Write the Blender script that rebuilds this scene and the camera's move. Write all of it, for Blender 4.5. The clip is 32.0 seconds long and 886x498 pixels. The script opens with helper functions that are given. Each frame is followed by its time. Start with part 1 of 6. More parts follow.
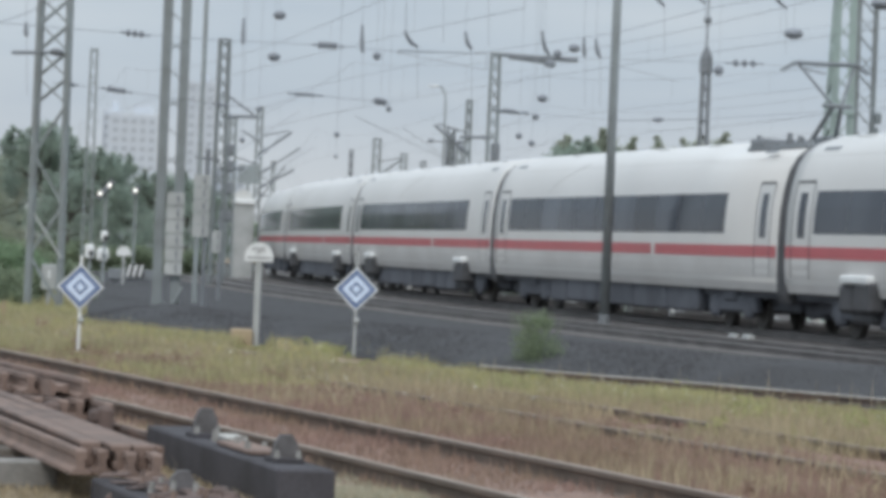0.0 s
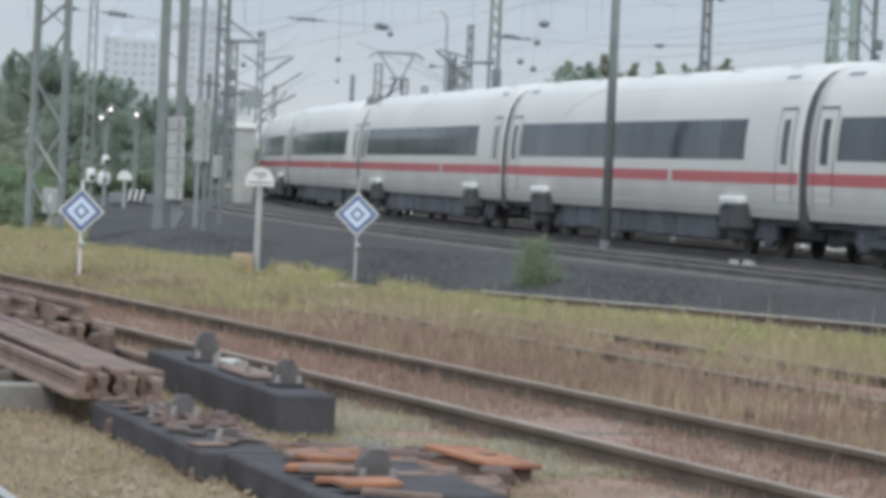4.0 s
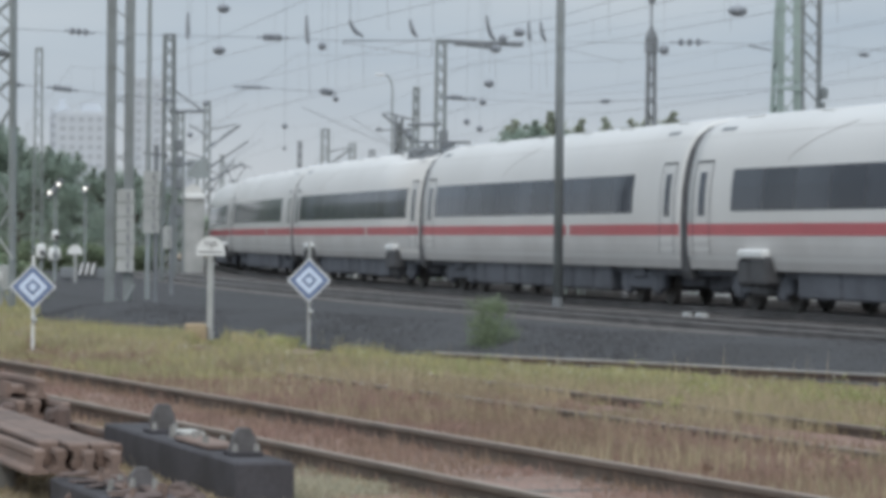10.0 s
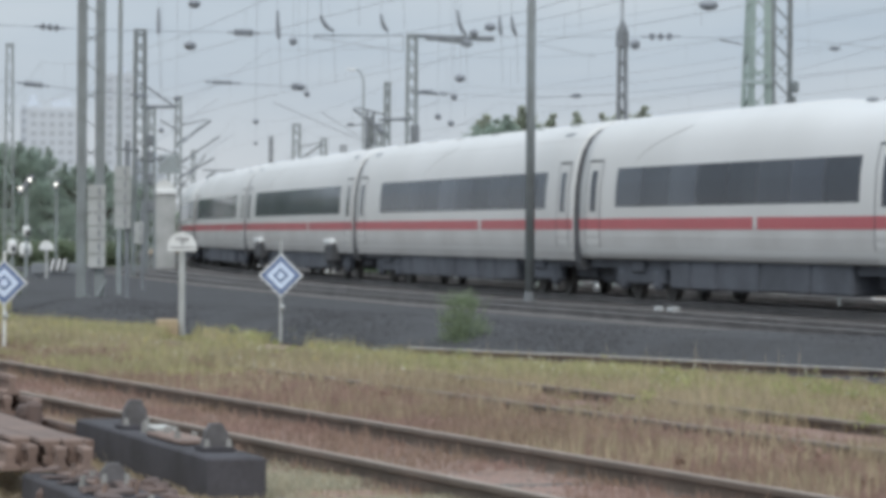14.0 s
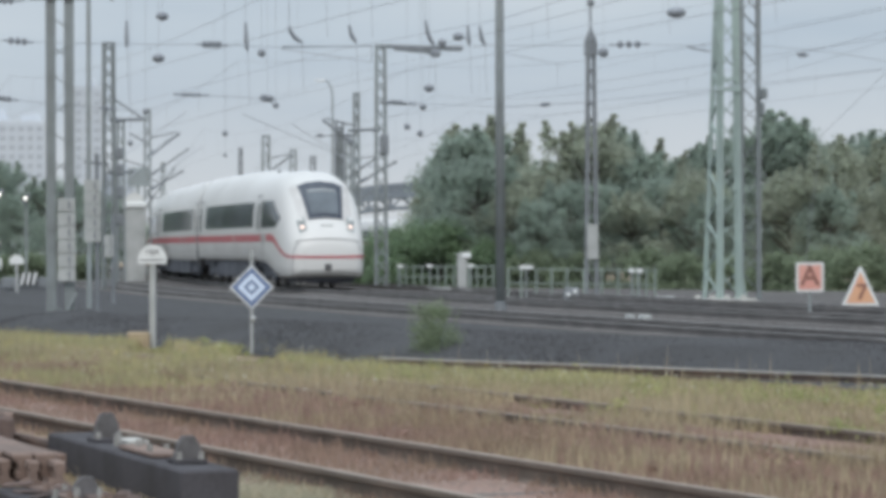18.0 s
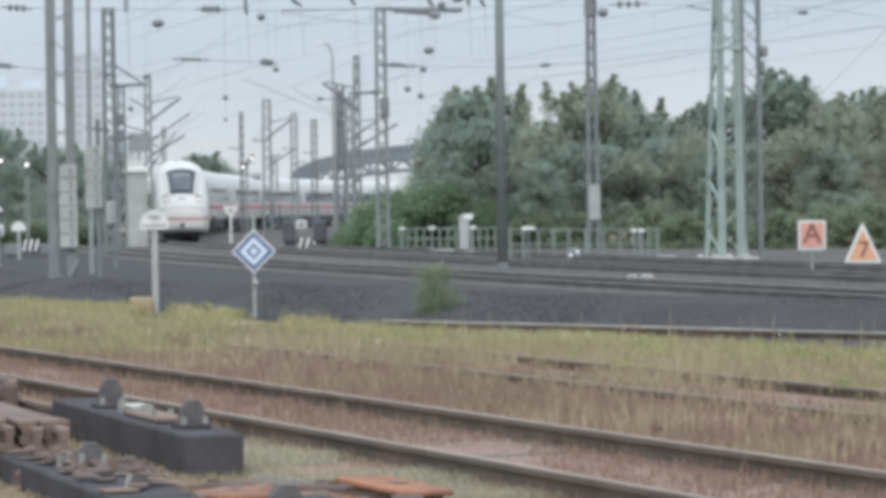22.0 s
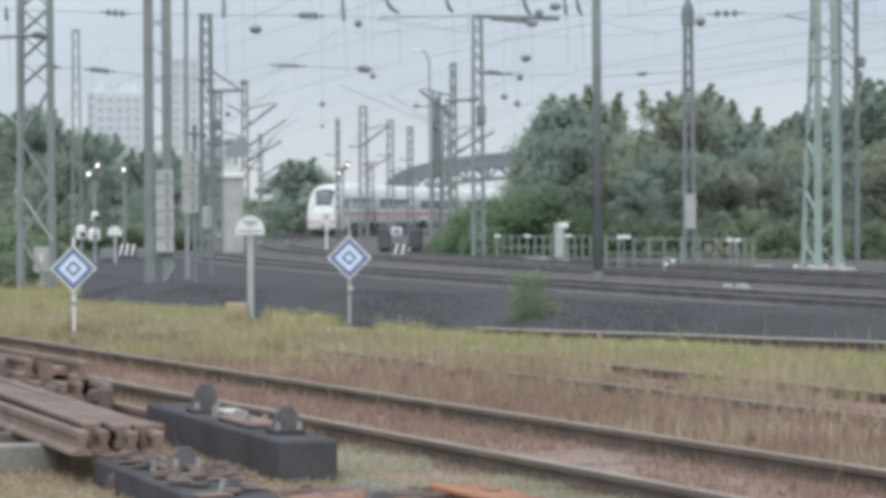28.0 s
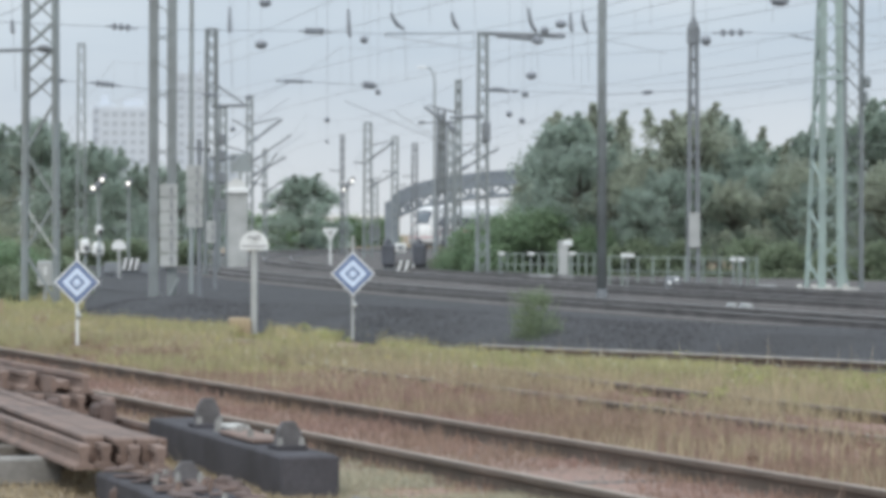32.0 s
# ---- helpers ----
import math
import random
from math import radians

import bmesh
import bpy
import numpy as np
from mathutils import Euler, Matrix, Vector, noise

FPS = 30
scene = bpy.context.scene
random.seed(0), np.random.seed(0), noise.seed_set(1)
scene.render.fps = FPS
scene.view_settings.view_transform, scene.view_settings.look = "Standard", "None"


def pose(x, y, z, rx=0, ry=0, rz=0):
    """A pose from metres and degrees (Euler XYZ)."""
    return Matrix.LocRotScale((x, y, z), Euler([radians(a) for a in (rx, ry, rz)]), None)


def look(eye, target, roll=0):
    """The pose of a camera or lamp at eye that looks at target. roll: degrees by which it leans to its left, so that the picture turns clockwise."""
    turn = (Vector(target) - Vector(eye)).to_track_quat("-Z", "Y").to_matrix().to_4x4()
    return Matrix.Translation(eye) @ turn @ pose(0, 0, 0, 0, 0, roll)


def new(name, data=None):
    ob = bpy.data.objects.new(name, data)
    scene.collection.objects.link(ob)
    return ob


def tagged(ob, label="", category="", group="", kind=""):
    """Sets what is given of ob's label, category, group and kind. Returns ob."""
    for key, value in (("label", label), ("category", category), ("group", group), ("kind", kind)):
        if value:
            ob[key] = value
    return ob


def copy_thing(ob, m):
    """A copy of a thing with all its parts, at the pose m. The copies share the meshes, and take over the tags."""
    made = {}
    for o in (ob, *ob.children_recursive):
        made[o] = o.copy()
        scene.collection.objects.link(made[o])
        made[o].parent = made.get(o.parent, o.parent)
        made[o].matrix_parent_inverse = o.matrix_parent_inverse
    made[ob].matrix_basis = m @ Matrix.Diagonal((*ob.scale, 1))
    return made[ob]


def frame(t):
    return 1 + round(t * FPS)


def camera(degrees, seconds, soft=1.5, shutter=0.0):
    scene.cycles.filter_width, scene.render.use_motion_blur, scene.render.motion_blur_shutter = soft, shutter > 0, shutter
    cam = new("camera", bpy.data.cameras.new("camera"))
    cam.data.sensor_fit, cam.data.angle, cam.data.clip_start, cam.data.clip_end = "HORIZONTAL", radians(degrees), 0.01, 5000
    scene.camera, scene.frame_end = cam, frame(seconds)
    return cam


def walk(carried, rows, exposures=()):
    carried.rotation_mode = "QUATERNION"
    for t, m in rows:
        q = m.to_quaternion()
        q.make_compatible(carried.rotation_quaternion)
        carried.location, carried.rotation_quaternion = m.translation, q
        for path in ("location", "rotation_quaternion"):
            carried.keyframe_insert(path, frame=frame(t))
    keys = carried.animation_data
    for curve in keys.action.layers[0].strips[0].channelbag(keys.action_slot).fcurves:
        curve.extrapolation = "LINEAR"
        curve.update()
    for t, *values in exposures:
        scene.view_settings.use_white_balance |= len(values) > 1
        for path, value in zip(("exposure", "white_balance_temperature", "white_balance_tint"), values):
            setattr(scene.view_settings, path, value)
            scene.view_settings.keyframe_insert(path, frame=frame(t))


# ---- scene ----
EYE = Vector((0.0, 0.0, 1.6))
cam = camera(14.0, 32.0, soft=4.8, shutter=0.0)
# seconds; turn to the left, tilt up and lean to the left, in degrees
PATH = [
    (0, 0.071, 0.056, 2.39), (0.5, 0.118, 0.101, 2.57), (1, 0.066, -0.083, 2.39), (1.5, -0.119, -0.360, 2.25), (2, -0.486, -0.552, 2.13),
    (2.5, -0.396, -0.606, 2.17), (4.5, 0.128, -1.212, 2.65), (5, 0.463, -0.136, 2.37), (5.5, 0.993, -0.310, 1.60), (6, 0.814, -0.088, 1.04),
    (6.5, 0.463, 0.197, 0.90), (7, -0.143, 0.530, 1.04), (7.5, -0.162, 0.512, 1.01), (8, -0.125, 0.340, 1.04), (8.5, -0.639, 0.122, 0.96),
    (9, -0.849, -0.090, 0.82), (9.5, -0.734, -0.197, 0.72), (10, -0.700, -0.122, 0.55), (10.5, -0.744, -0.088, 0.59), (11, -1.149, -0.103, 0.40),
    (11.5, -1.396, -0.234, 0.52), (12, -1.454, -0.286, 0.57), (12.5, -1.449, -0.262, 0.53), (13, -1.277, -0.213, 0.39), (13.5, -1.267, -0.306, 0.35),
    (14, -1.152, -0.202, 0.40), (14.5, -1.102, -0.152, 0.35), (15, -1.375, -0.110, 0.41), (15.5, -1.719, 0.155, 0.43), (17.5, -1.527, 0.157, 0.10),
    (18, -1.620, -0.044, -0.19), (18.5, -1.540, -0.258, -0.35), (19, -1.461, -0.398, -0.38), (19.5, -1.402, -0.368, -0.41), (20, -1.408, -0.316, -0.54),
    (20.5, -1.536, -0.444, -0.67), (21, -1.347, -0.565, -0.70), (21.5, -1.437, -0.673, -0.72), (22, -1.583, -0.648, -0.84), (22.5, -1.487, -0.695, -0.91),
    (23, -1.526, -0.664, -0.79), (23.5, -1.320, -0.434, -0.39), (24, -0.507, -0.201, -0.53), (24.5, 0.225, -0.258, -0.68), (26.5, 0.337, -0.435, -0.03),
    (27, 0.246, -0.242, -0.08), (27.5, 0.031, -0.291, -0.19), (28, -0.072, -0.511, -0.36), (28.5, -0.047, -0.591, -0.30), (29, 0.074, -0.523, -0.38),
    (29.5, 0.038, -0.506, -0.31), (30, -0.064, -0.461, -0.28), (30.5, -0.089, -0.258, -0.05), (31, -0.000, -0.260, 0.00), (31.5, 0.044, -0.234, 0.10),
    (32, -0.012, -0.245, 0.12),
]


def aim(turn, tilt, lean):
    a, b = radians(turn), radians(tilt)
    return look(EYE, EYE + Vector((-math.sin(a) * math.cos(b), math.cos(a) * math.cos(b), math.sin(b))), lean)


EXPOSURE = [(0, -0.05), (2, -0.04), (5, 0.05), (6, 0.05), (8, -0.15), (9, -0.15), (11, -0.13), (13, -0.02), (15, -0.04), (19, 0.0), (21, 0.03), (22, 0.20), (23, 0.17), (28, 0.16), (32, 0.17)]
walk(cam, [(t, aim(a, b, c)) for t, a, b, c in PATH], EXPOSURE)

# ---- light: an overcast sky with a soft high sun behind the clouds ----
world = bpy.data.worlds.new("world")
scene.world = world
world.use_nodes = True
wn, wl = world.node_tree.nodes, world.node_tree.links
wn.clear()
w_out = wn.new("ShaderNodeOutputWorld")
w_bg = wn.new("ShaderNodeBackground")
w_sky = wn.new("ShaderNodeTexSky")
w_sky.sky_type = "NISHITA"
w_sky.sun_disc = False
w_sky.sun_elevation, w_sky.sun_rotation = radians(46), radians(170)
w_sky.dust_density, w_sky.air_density = 4.0, 1.0
w_tex = wn.new("ShaderNodeTexCoord")
w_map = wn.new("ShaderNodeMapping")
w_map.inputs["Scale"].default_value = (2.2, 2.2, 13.0)
w_noise = wn.new("ShaderNodeTexNoise")
w_noise.inputs["Scale"].default_value, w_noise.inputs["Detail"].default_value = 2.4, 5.0
w_ramp = wn.new("ShaderNodeValToRGB")
w_ramp.color_ramp.elements[0].position, w_ramp.color_ramp.elements[1].position = 0.3, 0.72
w_ramp.color_ramp.elements[0].color = (0.475, 0.57, 0.67, 1)
w_ramp.color_ramp.elements[1].color = (0.65, 0.72, 0.78, 1)
w_mix = wn.new("ShaderNodeMixRGB")
w_mix.inputs["Fac"].default_value = 0.93
# paler towards the horizon
w_sep = wn.new("ShaderNodeSeparateXYZ")
w_low = wn.new("ShaderNodeMapRange")
w_low.inputs["From Min"].default_value, w_low.inputs["From Max"].default_value = 0.0, 0.055
w_low.inputs["To Min"].default_value, w_low.inputs["To Max"].default_value = 0.75, 0.0
w_pale = wn.new("ShaderNodeMixRGB")
w_pale.inputs["Color2"].default_value = (0.70, 0.715, 0.73, 1)
wl.new(w_tex.outputs["Generated"], w_sep.inputs["Vector"])
wl.new(w_sep.outputs["Z"], w_low.inputs["Value"])
wl.new(w_low.outputs["Result"], w_pale.inputs["Fac"])
w_dim = wn.new("ShaderNodeVectorMath")
w_dim.operation = "SCALE"
w_dim.inputs["Scale"].default_value = 0.08
wl.new(w_tex.outputs["Generated"], w_map.inputs["Vector"])
wl.new(w_map.outputs["Vector"], w_noise.inputs["Vector"])
wl.new(w_noise.outputs["Fac"], w_ramp.inputs["Fac"])
wl.new(w_sky.outputs["Color"], w_dim.inputs[0])
wl.new(w_dim.outputs["Vector"], w_mix.inputs["Color1"])
wl.new(w_ramp.outputs["Color"], w_pale.inputs["Color1"])
wl.new(w_pale.outputs["Color"], w_mix.inputs["Color2"])
# an overcast sky is brighter overhead
w_high = wn.new("ShaderNodeMapRange")
w_high.inputs["From Min"].default_value, w_high.inputs["From Max"].default_value = 0.12, 0.9
w_high.inputs["To Min"].default_value, w_high.inputs["To Max"].default_value = 1.0, 2.1
w_top = wn.new("ShaderNodeVectorMath")
w_top.operation = "SCALE"
wl.new(w_sep.outputs["Z"], w_high.inputs["Value"])
wl.new(w_mix.outputs["Color"], w_top.inputs[0])
wl.new(w_high.outputs["Result"], w_top.inputs["Scale"])
wl.new(w_top.outputs["Vector"], w_bg.inputs["Color"])
wl.new(w_bg.outputs["Background"], w_out.inputs["Surface"])
w_bg.inputs["Strength"].default_value = 1.0
sun = new("sun", bpy.data.lights.new("sun", "SUN"))
sun.data.energy, sun.data.angle, sun.data.color = 1.3, radians(25), (1.0, 0.97, 0.93)
sun.matrix_world = look((0, 0, 50), (3, 18, 31))


# ---- materials ----
def mat(name, color, rough=0.7, metal=0.0, vary=0.25, size=3.0, bump=0.0, fine=40.0, per_object=0.0, second=None, spread=0.5):
    """A surface with variation at two scales; size and fine are repeats per metre; second is a colour for stains."""
    m = bpy.data.materials.new(name)
    m.use_nodes = True
    n, l = m.node_tree.nodes, m.node_tree.links
    b = n["Principled BSDF"]
    b.inputs["Roughness"].default_value, b.inputs["Metallic"].default_value = rough, metal
    tc = n.new("ShaderNodeTexCoord")
    big, small = n.new("ShaderNodeTexNoise"), n.new("ShaderNodeTexNoise")
    for tex, k, det in ((big, size, 4.0), (small, fine, 3.0)):
        tex.inputs["Scale"].default_value, tex.inputs["Detail"].default_value = k, det
        l.new(tc.outputs["Object"], tex.inputs["Vector"])
    mix = n.new("ShaderNodeMixRGB")
    mix.inputs["Color1"].default_value = (*color, 1)
    dark = second or tuple(c * (1 - vary) for c in color)
    mix.inputs["Color2"].default_value = (*dark, 1)
    ramp = n.new("ShaderNodeValToRGB")
    ramp.color_ramp.elements[0].position, ramp.color_ramp.elements[1].position = spread - 0.12, spread + 0.15
    l.new(big.outputs["Fac"], ramp.inputs["Fac"])
    l.new(ramp.outputs["Color"], mix.inputs["Fac"])
    hsv = n.new("ShaderNodeHueSaturation")
    add = n.new("ShaderNodeMath")
    add.operation = "MULTIPLY_ADD"
    add.inputs[1].default_value, add.inputs[2].default_value = vary * 1.6, 1.0 - vary * 0.8
    l.new(small.outputs["Fac"], add.inputs[0])
    last = add
    if per_object:
        info = n.new("ShaderNodeObjectInfo")
        more = n.new("ShaderNodeMath")
        more.operation = "MULTIPLY_ADD"
        more.inputs[1].default_value = per_object
        l.new(info.outputs["Random"], more.inputs[0])
        l.new(add.outputs[0], more.inputs[2])
        last = more
    l.new(last.outputs[0], hsv.inputs["Value"])
    l.new(mix.outputs["Color"], hsv.inputs["Color"])
    l.new(hsv.outputs["Color"], b.inputs["Base Color"])
    if bump:
        bp = n.new("ShaderNodeBump")
        bp.inputs["Strength"].default_value, bp.inputs["Distance"].default_value = 0.8, bump
        l.new(small.outputs["Fac"], bp.inputs["Height"])
        l.new(bp.outputs["Normal"], b.inputs["Normal"])
    return m


def leafy(name, color, other, trans=0.6):
    """Foliage whose colour differs from leaf to leaf."""
    m = mat(name, color, 0.75, 0, 0.2, 0.5, second=other)
    n, l = m.node_tree.nodes, m.node_tree.links
    geo = n.new("ShaderNodeNewGeometry")
    hsv = next(x for x in n if x.bl_idname == "ShaderNodeHueSaturation")
    ma = n.new("ShaderNodeMath")
    ma.operation = "MULTIPLY_ADD"
    ma.inputs[1].default_value, ma.inputs[2].default_value = 0.6, 0.75
    l.new(geo.outputs["Random Per Island"], ma.inputs[0])
    l.new(ma.outputs[0], hsv.inputs["Value"])
    # light that comes through the leaf
    out = next(x for x in n if x.bl_idname == "ShaderNodeOutputMaterial")
    tr, both = n.new("ShaderNodeBsdfTranslucent"), n.new("ShaderNodeMixShader")
    both.inputs["Fac"].default_value = trans
    l.new(hsv.outputs["Color"], tr.inputs["Color"])
    l.new(n["Principled BSDF"].outputs["BSDF"], both.inputs[1])
    l.new(tr.outputs["BSDF"], both.inputs[2])
    l.new(both.outputs["Shader"], out.inputs["Surface"])
    return m


def glow(name, color, strength):
    m = bpy.data.materials.new(name)
    m.use_nodes = True
    b = m.node_tree.nodes["Principled BSDF"]
    b.inputs["Base Color"].default_value = (*color, 1)
    b.inputs["Emission Color"].default_value, b.inputs["Emission Strength"].default_value = (*color, 1), strength
    return m


def less_shiny(m, level):
    m.node_tree.nodes["Principled BSDF"].inputs["Specular IOR Level"].default_value = level
    return m


M_SOIL = mat("soil", (0.285, 0.218, 0.148), 0.95, 0, 0.35, 0.7, 0.03, 18, second=(0.235, 0.183, 0.122))
M_RUSTY_BALLAST = mat("rusty_ballast", (0.32, 0.205, 0.17), 0.95, 0, 0.35, 0.9, 0.04, 22, second=(0.225, 0.15, 0.115))
M_DARK_BALLAST = mat("dark_ballast", (0.062, 0.062, 0.066), 0.95, 0, 0.45, 0.8, 0.08, 16, second=(0.045, 0.0435, 0.045))
M_TOP_BALLAST = mat("grey_brown_ballast", (0.112, 0.102, 0.096), 0.95, 0, 0.45, 0.6, 0.05, 14, second=(0.076, 0.070, 0.067))
M_RAIL = mat("rusty_rail", (0.165, 0.13, 0.105), 0.8, 0.05, 0.35, 1.5, 0.003, 30, second=(0.115, 0.092, 0.074))
M_RAIL_GREY = mat("grey_brown_rail", (0.19, 0.175, 0.17), 0.7, 0.1, 0.3, 1.5, 0.003, 30, second=(0.13, 0.12, 0.117))
M_SLEEPER_GREY = mat("grey_concrete_sleeper", (0.145, 0.136, 0.13), 0.9, 0, 0.35, 4, 0.01, 30, per_object=0.25)
M_RAILTOP = mat("rail_head", (0.60, 0.58, 0.56), 0.28, 0.9, 0.15, 2.0)
M_RAILTOP_RUST = mat("rusty_rail_head", (0.36, 0.30, 0.25), 0.65, 0.2, 0.25, 2.0, second=(0.28, 0.22, 0.18))
M_EDGE_TOP = mat("pale_worn_edge", (0.60, 0.58, 0.53), 0.5, 0.2, 0.2, 2.0)
M_SLEEPER = mat("weathered_sleeper", (0.13, 0.115, 0.10), 0.9, 0, 0.35, 4, 0.01, 30, per_object=0.3)
M_STEEL = mat("grey_painted_steel", (0.30, 0.335, 0.34), 0.7, 0.0, 0.2, 1.2, 0.002, 25, second=(0.24, 0.255, 0.25))
M_STEEL_DARK = mat("dark_weathered_steel", (0.225, 0.24, 0.255), 0.75, 0.0, 0.25, 1.2, 0.002, 25)
M_STEEL_MID = mat("mid_grey_steel", (0.24, 0.265, 0.27), 0.7, 0.0, 0.25, 1.2, 0.002, 25, second=(0.19, 0.205, 0.205))
M_FENCE = mat("dull_green_steel", (0.27, 0.32, 0.29), 0.75, 0.0, 0.2, 1.5)
M_STEEL_GREEN = mat("pale_green_steel", (0.37, 0.455, 0.425), 0.7, 0.0, 0.2, 0.9, 0.002, 20, second=(0.30, 0.365, 0.35))
M_WIRE = mat("catenary_wire", (0.40, 0.43, 0.46), 0.7, 0.0, 0.1, 1.0)
M_INSUL = mat("grey_insulator", (0.27, 0.29, 0.32), 0.5, 0, 0.2, 5.0)
M_WHITE = mat("white_enamel", (0.78, 0.79, 0.78), 0.5, 0, 0.08, 3.0)
M_BLUE = mat("blue_enamel", (0.14, 0.20, 0.36), 0.5, 0, 0.12, 3.0)
M_PALEBLUE = mat("pale_reflective_white", (0.70, 0.80, 0.95), 0.5, 0, 0.08, 3.0)
M_ORANGE = mat("orange_sign", (0.72, 0.37, 0.23), 0.6, 0, 0.1, 2.0, second=(0.74, 0.44, 0.26))
M_RED = mat("faded_red_sign", (0.68, 0.33, 0.27), 0.6, 0, 0.1, 2.0, second=(0.70, 0.38, 0.31))
M_BLACK = mat("black_paint", (0.03, 0.03, 0.033), 0.6, 0, 0.2, 3.0)
M_GREY = mat("light_grey_panel", (0.46, 0.47, 0.46), 0.7, 0, 0.15, 1.5, second=(0.36, 0.37, 0.36))
M_CONCRETE = mat("pale_concrete", (0.52, 0.51, 0.48), 0.9, 0, 0.2, 2.0, 0.005, 30, second=(0.40, 0.39, 0.36))
M_BLOCK = mat("sandy_concrete_block", (0.42, 0.33, 0.22), 0.9, 0, 0.2, 4.0, 0.005, 30)
M_TRAIN = mat("train_white", (0.68, 0.67, 0.652), 0.34, 0, 0.04, 0.25, second=(0.63, 0.62, 0.60))
M_TRAIN_LOW = mat("train_light_grey", (0.58, 0.565, 0.55), 0.42, 0, 0.09, 0.5, second=(0.50, 0.482, 0.465))
M_STRIPE = mat("train_red", (0.50, 0.10, 0.115), 0.4, 0, 0.08, 0.6)
M_GLASS = less_shiny(mat("train_dark_glass", (0.032, 0.036, 0.045), 0.12, 0, 0.3, 0.35, second=(0.052, 0.058, 0.068), per_object=1.2), 0.09)
M_SCREEN = less_shiny(mat("cab_screen_glass", (0.15, 0.17, 0.19), 0.15, 0, 0.25, 1.2), 0.2)
M_UNDER = mat("train_underfloor", (0.112, 0.119, 0.138), 0.85, 0, 0.3, 1.0, 0.01, 8)
M_RUBBER = mat("gangway_rubber", (0.085, 0.085, 0.09), 0.85, 0, 0.2, 3.0)
M_WHEEL = mat("wheel_steel", (0.13, 0.122, 0.115), 0.7, 0.2, 0.3, 4.0)
M_BARK = mat("bark", (0.10, 0.085, 0.07), 0.95, 0, 0.3, 3.0, 0.02, 20)
M_RUST = mat("rusty_steel", (0.215, 0.150, 0.122), 0.9, 0.0, 0.45, 1.6, 0.006, 24, second=(0.135, 0.100, 0.086), per_object=0.2)
M_RUST_DARK = mat("dark_brown_rust", (0.135, 0.095, 0.082), 0.9, 0.0, 0.45, 3.0, 0.006, 24, second=(0.085, 0.066, 0.062), per_object=0.3)
M_RUST_BRIGHT = mat("orange_rust", (0.36, 0.165, 0.092), 0.9, 0, 0.4, 4.0, 0.004, 35, second=(0.22, 0.105, 0.068), per_object=0.15)
M_BOLT = mat("grey_bolt", (0.33, 0.32, 0.30), 0.8, 0, 0.3, 8.0)
M_BLOCKDARK = less_shiny(mat("dark_impregnated_block", (0.088, 0.084, 0.092), 0.9, 0, 0.35, 3.0, 0.008, 25, second=(0.068, 0.064, 0.068)), 0.15)
M_LEAF = leafy("leaf_green", (0.43, 0.465, 0.37), (0.39, 0.415, 0.335))
M_LEAF_BLUE = leafy("leaf_bluish_green", (0.38, 0.45, 0.38), (0.34, 0.40, 0.345))
M_LEAF_BRIGHT = leafy("leaf_bright_green", (0.247, 0.330, 0.203), (0.210, 0.292, 0.180))
M_YELLOW = mat("yellow_flower", (0.62, 0.50, 0.14), 0.8, 0, 0.15, 5.0)
M_BROADLEAF = leafy("broad_leaved_weed", (0.42, 0.42, 0.20), (0.34, 0.36, 0.17))
M_LITTER = leafy("bleached_litter", (0.50, 0.47, 0.35), (0.40, 0.37, 0.27))
M_SHRUB = leafy("shrub_green", (0.25, 0.30, 0.20), (0.21, 0.25, 0.165))
M_GRASS = leafy("grass_green_yellow", (0.475, 0.44, 0.235), (0.375, 0.345, 0.205))
M_DRY = leafy("dry_grass", (0.468, 0.391, 0.264), (0.391, 0.315, 0.212))
M_HEATHER = leafy("reddish_weeds", (0.355, 0.238, 0.20), (0.335, 0.252, 0.18))
M_FLOWER = mat("pale_flower", (0.74, 0.73, 0.60), 0.8, 0, 0.1, 5.0)
M_STONE = leafy("dark_ballast_stones", (0.070, 0.069, 0.074), (0.050, 0.049, 0.052), 0.0)
M_FADED = mat("faded_lettering", (0.27, 0.27, 0.28), 0.7, 0, 0.3, 8.0)
# black sign letters lifted to brown, the haze before them put into the colour
M_HAZED_LETTER = mat("hazed_brown_lettering", (0.30, 0.14, 0.11), 0.7, 0, 0.3, 8.0)
M_LAMP = glow("signal_lamp_white", (1.0, 0.97, 0.9), 2.0)
M_TAIL_LAMP = glow("lit_tail_lamp", (1.0, 0.72, 0.62), 1.3)



# ---- building blocks ----
def mesh_of(bm, name, material, smooth=False):
    me = bpy.data.meshes.new(name)
    bmesh.ops.recalc_face_normals(bm, faces=bm.faces)
    bm.to_mesh(me)
    bm.free()
    me.materials.append(material)
    if smooth:
        me.polygons.foreach_set("use_smooth", [True] * len(me.polygons))
    return me


def part(name, bm, material, parent=None, label="", smooth=False):
    ob = new(name, mesh_of(bm, name, material, smooth))
    ob.parent = parent
    return tagged(ob, label)


def piece(name, me, parent, m=None):
    ob = new(name, me)
    ob.parent = parent
    if m is not None:
        ob.matrix_basis = m
    return ob


def thing(name, x, y, z=0.0, turn=0.0, label="", category="", group="", kind=""):
    ob = new(name)
    ob.empty_display_size = 0.3
    ob.matrix_basis = pose(x, y, z, 0, 0, turn)
    return tagged(ob, label, category, group, kind)


